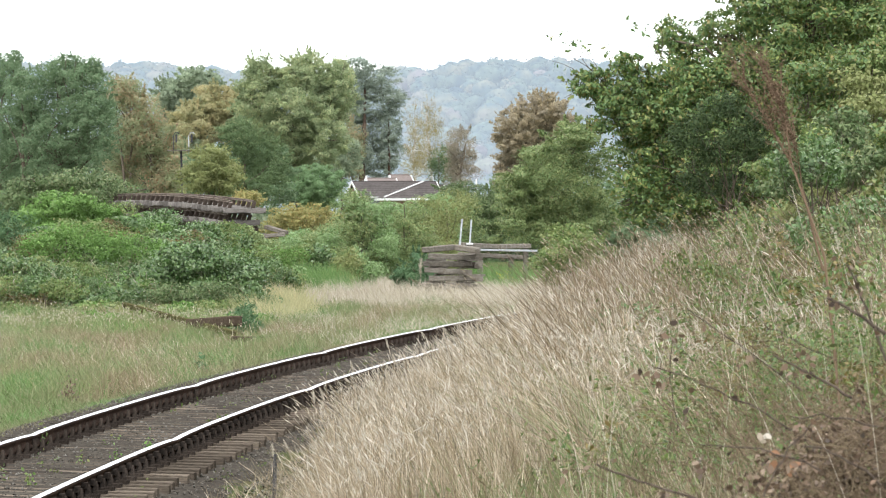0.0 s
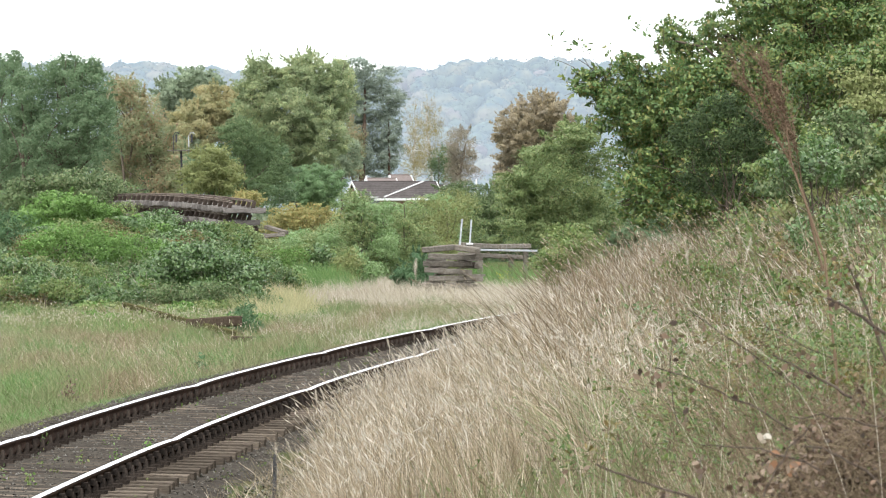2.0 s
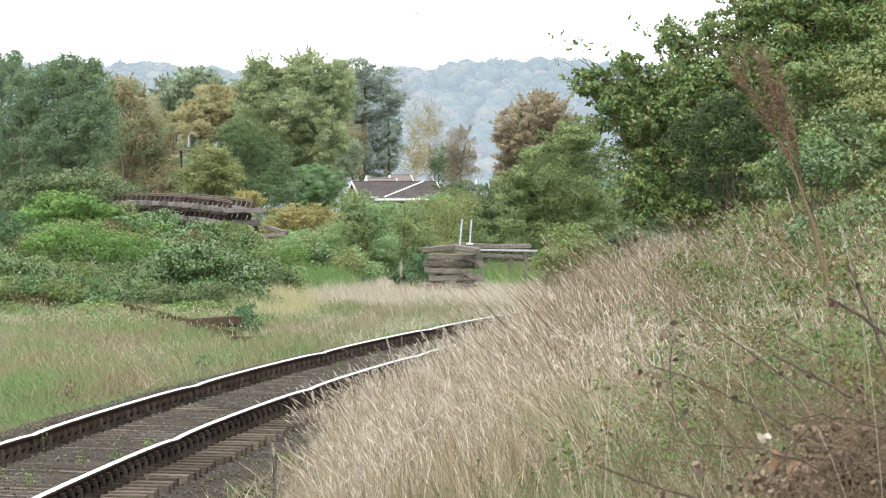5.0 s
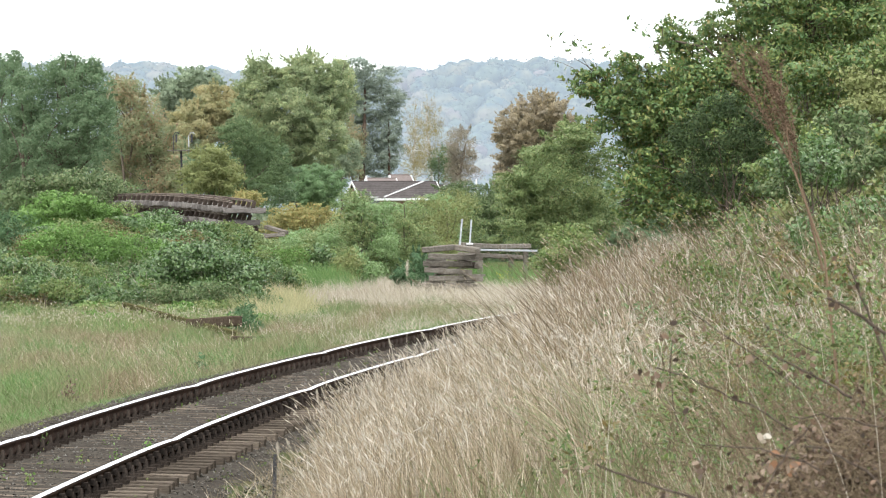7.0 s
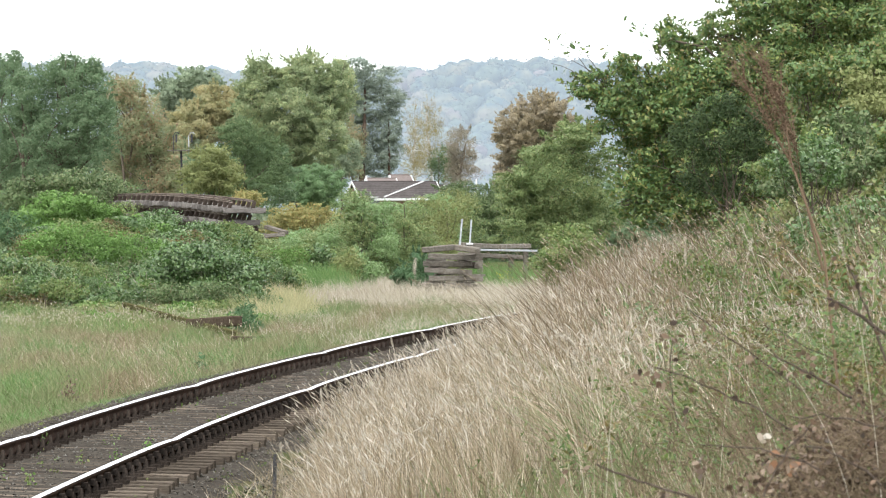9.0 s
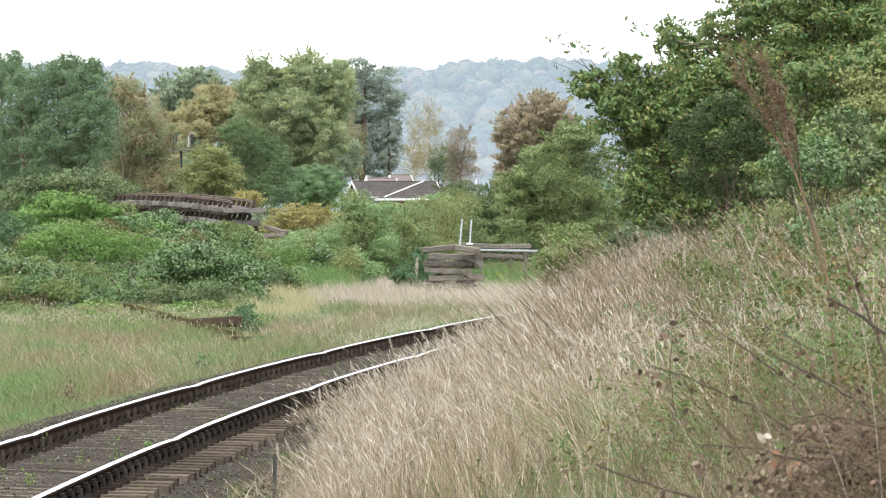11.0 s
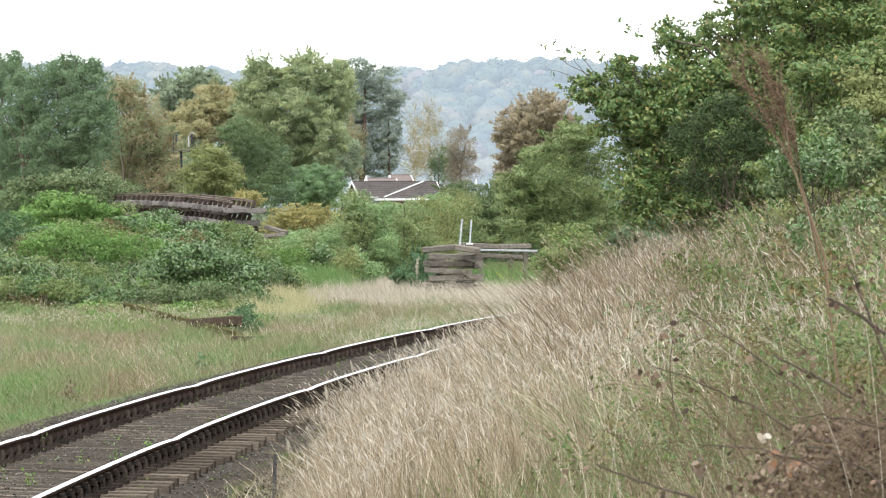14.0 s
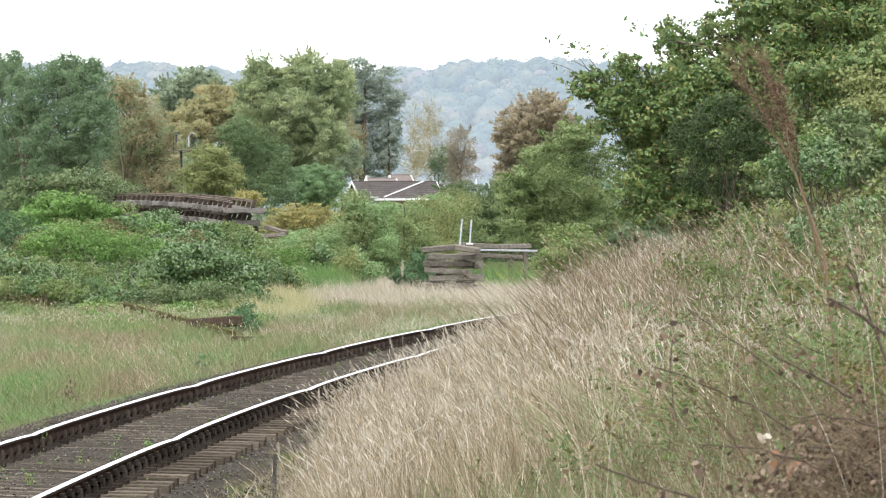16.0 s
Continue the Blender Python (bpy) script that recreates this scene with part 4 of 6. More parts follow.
def seed_stalks(rng, base, height, lean=0.22, drift=(-0.25, 0.0), stalk=0.004, head=0.12, fat=0.018):
    """Tall thin stalks with a drooping plume of seeds. Returns the stalks and the plumes."""
    n = len(base)
    height = np.asarray(height, float).reshape(-1, 1)
    d = rng.normal(size=(n, 2)) * lean + np.array(drift)
    tip = base + np.concatenate([d * height * 1.2, height], 1)
    mid = base + np.concatenate([d * height * 0.45, height * 0.55], 1)
    w = np.array([stalk / 2, 0, 0])
    sv = np.stack([base - w, base + w, mid + w, mid - w, tip + w * 0.6, tip - w * 0.6], 1)
    sf = (np.arange(n)[:, None, None] * 6 + np.array([(0, 1, 2, 3), (3, 2, 4, 5)])[None]).reshape(-1, 4)
    hd = unit(np.concatenate([d * 1.6 + rng.normal(size=(n, 2)) * 0.35, np.full((n, 1), 0.75)], 1))
    size = head * rng.uniform(0.6, 1.3, (n, 1))
    hv, hf = [], []
    for k in range(2):
        a = unit(np.cross(hd, rng.normal(size=(n, 3))))
        c = [tip - hd * size * 0.05, tip + hd * size * 0.35 + a * fat * rng.uniform(0.5, 1.2, (n, 1)), tip + hd * size, tip + hd * size * 0.4 - a * fat * rng.uniform(0.5, 1.2, (n, 1))]
        hv.append(np.stack(c, 1))
    hv = np.stack(hv, 1).reshape(-1, 3)
    hf = np.arange(n * 8).reshape(-1, 4)
    return (sv.reshape(-1, 3), sf), (hv, hf)


# ---- old track panels and stacked timbers ----
def build_stack_and_panels(rng):
    near = Vector((-5.12, 184.0, 0))
    ang = math.degrees(math.atan2(0.92, -0.4))
    sl = [mesh_from_bm("sleeper", box_bm(1.1, 0.3, 0.13, 0.012, rng, 0.006, 4), M["panel_timber"]) for _ in range(3)]
    plate = mesh_from_bm("chair", beam_bm((0.06, 0, -0.005), (-0.06, 0, 0.155), 0.1, 0.04), M["panel_iron"])

    def bow(x):
        return 0.19 * (1 - ((x - 6.5) / 6.5) ** 2)
    slim = [(a * 0.8, b * 0.4) for a, b in RAIL]
    for level in range(6):
        z = 2.05 - level * 0.335
        panel = thing("track_panel", "old light track panel with rusty rails on dark sleepers, stacked", "track panel", group="stacked track panels")
        panel.matrix_basis = pose(near.x + rng.normal() * 0.05 - (0.12 if level == 1 else 0), near.y + rng.normal() * 0.1, z, 0, 0, ang)
        for i in range(26):
            x = 0.1 + i * 0.35
            part("sleeper", sl[int(rng.integers(3))], panel, m=pose(x, rng.normal() * 0.02, bow(x) - 0.065 + rng.normal() * 0.005, rng.normal(), rng.normal() * 0.8, 90 + rng.normal() * 1.5))
            for off in (-0.33, 0.33):
                part("chair", plate, panel, m=pose(x + 0.3 * 0.35, off, bow(x), 0, rng.normal() * 4, 0))
        for off in (-0.33, 0.33):
            xs = np.linspace(0.15, 9.0, 24)
            path = np.stack([xs, 0 * xs + off, bow(xs) + 0.195], -1)
            ring = np.stack([path + np.array([0, a, b]) for a, b in slim], 1)
            k = len(RAIL)
            i, j = np.meshgrid(np.arange(len(xs) - 1), np.arange(k), indexing="ij")
            f = np.stack([i * k + j, i * k + (j + 1) % k, (i + 1) * k + (j + 1) % k, (i + 1) * k + j], -1).reshape(-1, 4)
            part("rail", mesh_of("rail", ring, f, M["oldrail"]), panel, "rusty old rail")
    # loose timber end sticking out at the near end
    t = new("timber", mesh_from_bm("timber", beam_bm((-4.89, 183.0, 1.30), (-4.09, 183.0, 1.38), 0.2, 0.1), M["old_timber"]))
    tagged(t, "weathered brown timber lying at the foot of the panels", "timber")
    t = new("timber", mesh_from_bm("timber", beam_bm((-4.59, 184.0, 1.56), (-4.07, 183.0, 1.42), 0.16, 0.1), M["old_timber"]))
    tagged(t, "weathered thin timber leaning against the panels", "timber")

    # the pile of sleepers beside the line
    axis = Vector((-0.47, 0.88, 0)).normalized()
    side = Vector((0.88, 0.47, 0)).normalized()
    corner = Vector((0.78, 194.0, -0.26))
    base_z = float(ground_z(corner.x, corner.y))
    turn = math.degrees(math.atan2(axis.y, axis.x))
    pile = [mesh_from_bm("sleeper", box_bm(2.6, 0.25, 0.14, 0.014, rng, 0.009, 5), M["old_timber"]) for _ in range(4)]
    for level in range(6):
        slide = rng.normal() * 0.16 - 0.02 * level
        for j in range(2 if level in (1, 4) else 1):
            c = corner + axis * (1.3 + slide + rng.normal() * 0.05) + side * (0.02 + 0.27 * j + rng.normal() * 0.02)
            ob = new("sleeper", pile[int(rng.integers(4))])
            ob.matrix_basis = pose(c.x, c.y, base_z + 0.08 + 0.2 * level, rng.normal() * 1.2, rng.normal() * 0.6, turn + rng.normal() * 1.5)
            tagged(ob, "grey weathered wooden sleeper in a stack beside the line", "sleeper", "stacked sleepers")
        if level < 5:
            for k in (0.35, 2.2):
                c = corner + axis * (k + slide) + side * 0.16
                ob = new("batten", mesh_from_bm("batten", box_bm(0.6, 0.07, 0.05, 0.006), M["old_timber"]))
                ob.matrix_basis = pose(c.x, c.y, base_z + 0.18 + 0.2 * level, 0, 0, math.degrees(math.atan2(side.y, side.x)))
                tagged(ob, "thin wooden batten spacing the stacked sleepers", "batten", "stack battens")
    for a, b, lab in (((-0.48, 193.0, 0.88), (0.26, 194.0, 0.95), "grey sleeper lying tilted on top of the stack"), ((0.33, 194.0, 0.95), (0.96, 193.5, 0.86), "split sleeper end on top of the stack")):
        ob = new("sleeper", mesh_from_bm("sleeper", beam_bm(a, b, 0.26, 0.15), M["old_timber"]))
        tagged(ob, lab, "sleeper", "stacked sleepers")
    # a panel of long timbers and a pale rail behind the stack
    rack = thing("timber_rack", "long grey crossing timbers with a pale rail, raised on props", "timber stack", (1.7, 205, float(ground_z(1.7, 205))))
    off = -Vector(rack.matrix_basis.translation)
    bars = [((0.52, 204.0, 0.93), (1.57, 205.0, 0.87), 0.26, 0.14, "old_timber"), ((1.57, 205.0, 0.87), (2.49, 206.0, 0.88), 0.26, 0.14, "old_timber"), ((0.51, 205.0, 0.64), (2.34, 207.0, 0.54), 0.26, 0.13, "old_timber")]
    for a, b, w, h, mat in bars:
        part("crossing_timber", (beam_bm(Vector(a) + off, Vector(b) + off, w, h), M[mat]), rack)
    part("old_rail", (beam_bm(Vector((0.50, 203.4, 0.80)) + off, Vector((2.72, 204.6, 0.75)) + off, 0.07, 0.06), M["galv"]), rack, "pale weathered rail")
    for px in ((2.41, 206.0, 0.84), (1.08, 205.0, 0.57), (1.99, 206.0, 0.56)):
        x, y, z = px
        part("prop", (beam_bm(Vector((x, y, float(ground_z(x, y)))) + off, Vector((x, y, z)) + off, 0.16, 0.16), M["old_timber"]), rack)
    for a, b in (((0.47, 203.0, 0.84), (0.55, 203.0, 1.68)), ((0.77, 204.0, 0.96), (0.82, 204.0, 1.66))):
        stake = thing("metal_post", "pale galvanised metal post standing up from the timber stack", "post", a, group="metal posts")
        part("shaft", (beam_bm((0, 0, -0.05), Vector(b) - Vector(a), 0.075, 0.05), M["galv"]), stake)
        part("foot_plate", (box_bm(0.2, 0.14, 0.06, 0.01), M["white"]), stake, "white painted foot")
    # dumped sleepers in the grass
    for a, b, w, h, mat, lab in (
            ((-5.05, 141.2, -0.14), (-4.07, 139.6, -0.04), 0.26, 0.2, "dump_timber", "brown sleeper lying in the grass"),
            ((-7.0, 155.0, 0.02), (-4.02, 136.0, -0.22), 0.1, 0.11, "mossy", "long mossy rail lying in the grass"),
            ((-3.92, 134.0, -0.31), (-3.41, 133.0, -0.3), 0.25, 0.18, "dump_timber", "half-buried sleeper end in the grass")):
        ob = new("sleeper" if "sleeper" in lab else "old_rail", mesh_from_bm("sleeper", beam_bm(a, b, w, h), M[mat]))
        tagged(ob, lab, "sleeper" if "sleeper" in lab else "rail")


def build_middle():
    rng = np.random.default_rng(50)
    specs = [
        ("bush", "darker thorn bush with pale seed heads", "silver", 242, [((830, 365), 62, 38), ((790, 370), 40, 30), ((880, 385), 46, 40), ((840, 410), 70, 46), ((900, 420), 60, 40)], 0.055, 1200),
        ("bush", "young green oak bush beyond the bank", "young_oak", 232, [((1000, 270), 60, 44), ((950, 310), 52, 44), ((1040, 300), 50, 50), ((910, 350), 44, 36), ((985, 350), 70, 50), ((1040, 380), 52, 50), ((920, 400), 56, 42), ((1000, 410), 60, 40), ((1020, 235), 30, 22)], 0.06, 1050),
        ("broom_bush", "dark green broom beside the sleeper stack", "broom", 199, [((735, 480), 28, 30), ((760, 495), 22, 24), ((715, 495), 24, 20)], 0.1, 900),
        ("bush", "green scrub at the top of the bank", "scrub", 160, [((1010, 425), 34, 26), ((985, 450), 34, 26), ((1040, 450), 40, 30), ((1000, 480), 50, 30)], 0.06, 700),
    ]
    for i, (name, label, mat, d, blobs, size, dens) in enumerate(specs):
        k = d / 12498
        bl = [(((px - 784) * k, d + rng.uniform(-0.9, 0.9), 2.61 - (py - 330.8) * k), (rx * k * 1.12, 0.9, rz * k * 1.15)) for (px, py), rx, rz in blobs]
        x, y, _ = bl[0][0]
        tree(name, label, "bush", bl, mat, dens, size, 500 + i, [(x, y, bl[0][0][2], 0.05)], shape=NEEDLE if mat in ("broom", "gorse") else LEAF, lumps=18, spread=0.2)
    # willow scrub behind the stack, bush by bush
    for i in range(15):
        x = -4.7 + 5.2 * (i + rng.uniform(-0.3, 0.3)) / 14
        y = rng.uniform(212, 228)
        mat, label, size = [("willow", "light green willow scrub behind the sleeper stack", 0.075), ("young_oak", "green scrub behind the sleeper stack", 0.075), ("yellowgreen", "yellowish-green scrub behind the stack", 0.07)][int(rng.choice(3, p=[0.4, 0.38, 0.22]))]
        top = 2.55 - 1.1 * float(ease(-x, 2.4, 3.9)) + rng.uniform(-0.2, 0.1)
        bl = []
        for k in range(6):
            f = (k + 0.5) / 6
            r = rng.uniform(0.3, 0.55)
            bl.append(((x + rng.normal() * 0.3, y + rng.normal() * 0.4, -0.2 + (top - 0.2) * f), (r * 1.25, 0.5, r)))
        tree("willow_bush", label, "bush", bl, mat, 620, size * 0.75, 520 + i, [(x, y, top - 0.4, 0.03)], lumps=16, spread=0.3, group="willow scrub")
    for i, (x, mat) in enumerate(((-4.4, "scrub"), (-3.75, "bramble"), (-3.2, "scrub"), (-2.75, "yellowgreen"), (-2.3, "willow"))):
        y = 204 + rng.uniform(-2, 3)
        bl = [((x + rng.normal() * 0.22, y + rng.normal() * 0.4, rng.uniform(-0.1, 0.75)), (rng.uniform(0.2, 0.4), 0.4, rng.uniform(0.16, 0.34))) for _ in range(6)]
        tree("scrub_bush", "low green scrub before the willows", "bush", bl, mat, 420, 0.065, 545 + i, [(x, y, 0.5, 0.02)], lumps=12, spread=0.34, group="willow scrub")
    # rushes before the scrub
    n = 3200
    x, y = np.concatenate([-3.5 + rng.normal(size=n // 2) * 0.6, rng.uniform(0.9, 2.8, n // 2)]), np.concatenate([199 + rng.normal(size=n // 2) * 1.5, 206 + rng.normal(size=n // 2) * 2])
    base = np.stack([x, y, ground_z(x, y)], -1)
    tagged(new("rushes", mesh_of("rushes", *blades(rng, base, rng.uniform(0.3, 0.95, n), 0.016, 0.2, segs=2), M["rush"])), "tall bright green rushes before the scrub", "rushes", kind="stuff")
    # pale dry grass round the stack
    n = 16000
    x, y = rng.uniform(-4.4, 3.6, n), rng.uniform(168, 213, n)
    keep = lateral(x, y) < -2.2
    x, y = x[keep], y[keep]
    base = np.stack([x, y, ground_z(x, y)], -1)
    tagged(new("pale_grass", mesh_of("pale_grass", *blades(rng, base, rng.uniform(0.15, 0.5, len(x)) * (0.6 + 0.5 * np.sin(x * 2.3 + y * 0.4) ** 2), 0.014, 0.3, segs=2), M["pale"])), "pale dry grass on the flat beside the stack", "grass", kind="stuff")
    # the meadow strip to the left of the line
    n = 190000
    y = rng.uniform(62, 176, n)
    x = rng.uniform(-0.068, 0.03, n) * y
    o = lateral(x, y)
    keep = (o > -14) & (o < -1.5 - 0.9 * rng.random(n) ** 2)
    x, y, o = x[keep], y[keep], o[keep]
    bed = np.interp(o, [-2.7, -2.2, -1.75, -1.45], [-0.5, -0.36, -0.25, -0.22]) - o * CANT
    base = np.stack([x, y, np.maximum(ground_z(x, y), np.where(o > -2.7, bed, -9)) - 0.02], -1)
    clump = 0.5 + 0.5 * np.sin(x * 2.1 + 1.3 * np.sin(y * 0.21)) * np.sin(y * 0.17 + x * 0.6)
    tall = rng.uniform(0.06, 0.2, len(x)) * (0.4 + 0.6 * ease(-o, 1.8, 3.4)) * (0.7 + 0.9 * clump + 0.5 * ease(y, 130, 150) - 0.4 * ease(y, 150, 160))
    tagged(new("meadow_grass", mesh_of("meadow_grass", *blades(rng, base, tall * 1.15, 0.013, 0.5, segs=1), M["lawn"])), "short rough grass, green with tawny patches", "grass", kind="stuff")


def build_meadow_stalks():
    rng = np.random.default_rng(58)
    n = 4000
    y = 96 + 70 * rng.random(n) ** 1.3
    x = rng.uniform(-0.066, 0.0, n) * y
    keep = (lateral(x, y) < -2.3) & (rng.random(n) < 0.35 + 0.65 * np.sin(x * 1.3 + y * 0.21) ** 2)
    x, y = x[keep], y[keep]
    base = np.stack([x, y, ground_z(x, y)], -1)
    st, hd = seed_stalks(rng, base, rng.uniform(0.16, 0.36, len(base)), lean=0.35, drift=(-0.05, 0.0), stalk=0.005, head=0.05, fat=0.006)
    y = rng.uniform(120, 192, 12000)
    a = y - Y0
    x = X0 + math.sin(TH) * a + KR * a * a / 2 - 1.9 - 3.4 * rng.random(12000) ** 1.4
    dry = np.stack([x, y, ground_z(x, y)], -1)
    dry = dry[rng.random(len(dry)) < patchy(dry, 2.5, 4) * ease(y, 118, 150)]
    tagged(new("dry_grass", mesh_of("dry_grass", *blades(rng, dry, rng.uniform(0.12, 0.34, len(dry)), 0.013, 0.45, segs=2), M["pale"])), "short bleached grass along the edge of the ballast", "grass", kind="stuff")
    stalks = tagged(new("meadow_stalks", mesh_of("meadow_stalks", *st, M["green_stalk"])), "thin green and yellowing stalks standing in the meadow grass", "grass", kind="stuff")
    part("seed_plumes", mesh_of("seed_plumes", *hd, M["green_stalk"]), stalks)["kind"] = "stuff"


def build_tawny(rng):
    """Drifts of tawny seeding grass over the meadow."""
    n = 60000
    y = rng.uniform(70, 172, n)
    x = rng.uniform(-0.068, 0.03, n) * y
    o = lateral(x, y)
    drift = np.sin(x * 0.9 + 2.0 * np.sin(y * 0.055)) + np.sin(y * 0.13 + x * 0.35) + rng.normal(size=n) * 0.35
    keep = (o < -2.3) & (o > -14) & (drift > 0.35)
    base = np.stack([x, y, ground_z(x, y) - 0.02], -1)[keep]
    tagged(new("tawny_grass", mesh_of("tawny_grass", *blades(rng, base, rng.uniform(0.12, 0.34, len(base)), 0.007, 0.4, segs=2), M["straw"])), "drifts of tawny seeding grass in the meadow", "grass", kind="stuff")


def build_belts():
    """Lower growth that fills in behind the nearer trees, and taller tufts at the foot of the brambles."""
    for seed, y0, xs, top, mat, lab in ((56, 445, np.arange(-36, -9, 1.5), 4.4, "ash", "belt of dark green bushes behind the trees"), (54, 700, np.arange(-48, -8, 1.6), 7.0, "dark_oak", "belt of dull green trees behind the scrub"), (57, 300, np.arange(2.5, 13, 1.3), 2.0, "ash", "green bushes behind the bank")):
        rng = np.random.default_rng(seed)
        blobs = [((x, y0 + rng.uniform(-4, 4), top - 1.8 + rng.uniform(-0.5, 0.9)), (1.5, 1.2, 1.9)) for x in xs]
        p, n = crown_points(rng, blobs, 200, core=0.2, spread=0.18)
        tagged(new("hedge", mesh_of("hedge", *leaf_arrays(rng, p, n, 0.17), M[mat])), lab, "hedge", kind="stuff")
    rng = np.random.default_rng(58)
    n = 16000
    x = rng.uniform(-11, -2.2, n)
    y = 153 + 3 * np.sin(x * 0.9) + rng.normal(size=n) * 4
    base = np.stack([x, y, ground_z(x, y) - 0.02], -1)
    tuft = np.sin(x * 3.1 + np.sin(y)) * np.sin(y * 0.7 + x)
    base = base[tuft + rng.normal(size=n) * 0.5 > 0]
    half = rng.random(len(base)) < 0.6 - 0.5 * ease(base[:, 0], -5.5, -3.5)
    for sel, mat, lab in ((half, "lawn", "tall green grass tufts at the foot of the brambles"), (~half, "pale", "tall pale grass tufts at the foot of the brambles")):
        tagged(new("tall_grass", mesh_of("tall_grass", *blades(rng, base[sel], rng.uniform(0.12, 0.36, sel.sum()), 0.012, 0.4, segs=2), M[mat])), lab, "grass", kind="stuff")


def build_lush_strip():
    """Fresh green grass and pale flowering stalks at the foot of the mound."""
    rng = np.random.default_rng(53)
    n = 15000
    x, y = rng.uniform(-10.4, -3.6, n), 146 + rng.normal(size=n) * 5
    base = np.stack([x, y, ground_z(x, y) - 0.02], -1)
    base = base[(rng.random(n) < patchy(base, 2.0, 3)) & (lateral(base[:, 0], base[:, 1]) < -3)]
    strip = tagged(new("lush_grass", mesh_of("lush_grass", *blades(rng, base, rng.uniform(0.1, 0.26, len(base)), 0.011, 0.5, segs=2), M["fresh"])), "lush green grass at the foot of the mound", "grass", kind="stuff")
    k = base[:1600]
    st, hd = seed_stalks(rng, k, rng.uniform(0.2, 0.4, len(k)), lean=0.3, drift=(-0.05, 0), stalk=0.006, head=0.07, fat=0.008)
    part("pale_stems", mesh_of("pale_stems", *st, M["green_stalk"]), strip)["kind"] = "stuff"
    part("pale_plumes", mesh_of("pale_plumes", *hd, M["pale"]), strip)["kind"] = "stuff"


def build_fern_edge():
    rng = np.random.default_rng(59)
    n = 2600
    x, y = -3.75 + rng.normal(size=n) * 0.38, 162 + rng.normal(size=n) * 5
    base = np.stack([x, y, ground_z(x, y) - 0.02], -1)
    tagged(new("browning_fronds", mesh_of("browning_fronds", *blades(rng, base, rng.uniform(0.2, 0.75, n), 0.018, 0.4, segs=2), M["ochre"])), "browning fronds and grass at the end of the brambles", "fronds", kind="stuff")


# ---- the oak on the bank ----
SWAY_AT = (2.28, 78.0, 3.43)


def build_oak():
    rng = np.random.default_rng(60)
    base = np.array([4.1, 79.0, float(ground_z(4.1, 79.0)) - 0.1])
    oak = thing("oak_tree", "young oak on the bank with dark green, partly yellowing leaves", "oak tree", base)
    blobs = [((2.41, 78.0, 3.24), (0.499, 0.5, 0.437)), ((2.92, 78.3, 3.49), (0.562, 0.6, 0.468)), ((3.65, 78.6, 4.00), (0.468, 0.6, 0.412)), ((3.60, 78.8, 4.60), (0.437, 0.6, 0.25)),
             ((4.14, 78.8, 4.38), (0.749, 0.8, 0.562)), ((4.75, 78.5, 4.12), (0.687, 0.8, 0.687)), ((4.04, 78.2, 3.62), (0.687, 0.6, 0.499)), ((2.59, 77.8, 2.68), (0.562, 0.5, 0.412)),
             ((2.15, 77.8, 2.49), (0.312, 0.4, 0.312)), ((3.16, 78.0, 2.93), (0.562, 0.6, 0.437)), ((2.55, 78.4, 4.25), (0.212, 0.3, 0.212)), ((4.78, 79.0, 5.08), (0.999, 0.9, 0.562)),
             ((3.77, 79.0, 5.14), (0.811, 0.8, 0.374)), ((4.87, 78.4, 3.43), (0.562, 0.6, 0.437)), ((3.84, 78.0, 2.93), (0.562, 0.6, 0.499)), ((4.47, 78.0, 2.86), (0.624, 0.6, 0.499)), ((2.30, 78.4, 2.87), (0.437, 0.5, 0.374)), ((2.78, 78.0, 2.37), (0.562, 0.5, 0.312)), ((3.41, 78.0, 2.49), (0.624, 0.5, 0.374)), ((2.85, 78.2, 3.80), (0.412, 0.4, 0.25)), ((3.30, 78.5, 3.90), (0.349, 0.5, 0.287)), ((2.53, 78.0, 3.74), (0.349, 0.4, 0.287)), ((3.15, 78.7, 4.30), (0.325, 0.4, 0.25)), ((2.71, 78.5, 4.09), (0.25, 0.3, 0.187))]
    chunks = [limb(rng, base, (4.0, 79.0, 4.9), 0.11, 0.04, 0.15, 9)]
    for c, r in blobs + [(SWAY_AT, (0.5, 0.5, 0.5))]:
        p = base * 0.45 + np.array([4.0, 79.0, 4.9]) * 0.55
        chunks.append(limb(rng, p + rng.normal(size=3) * 0.1, c, 0.035, 0.012, 0.25, 8))
        for _ in range(8):
            e = np.array(c) + unit(rng.normal(size=3)) * np.array(r) * 1.05
            chunks.append(limb(rng, c, e, 0.009, 0.003, 0.4))
    v, f = joined(chunks)
    part("trunk", mesh_of("trunk", v - base, f, M["bark"], smooth=True), oak)
    part("crown", foliage("crown", rng, blobs, 2300, 0.046, M["oak"], OAK_LEAF, origin=base, lumps=44, spread=0.15, core=0.2), oak)
    # the far side of the crown
    back = [((3.25, 80.2, 3.35), (0.7, 0.7, 0.45)), ((2.87, 80.4, 2.87), (0.6, 0.7, 0.45)), ((3.99, 81.0, 3.46), (0.8, 0.8, 0.6)), ((4.77, 81.0, 3.98), (0.8, 0.8, 0.7)), ((4.64, 81.0, 4.69), (0.8, 0.8, 0.5)), ((4.23, 80.5, 4.16), (0.7, 0.7, 0.5)), ((3.58, 80.4, 2.81), (0.8, 0.7, 0.45)), ((4.42, 80.6, 2.87), (0.9, 0.8, 0.5)), ((2.53, 80.0, 3.19), (0.45, 0.5, 0.35)), ((5.03, 81.0, 5.14), (0.9, 0.8, 0.5))]
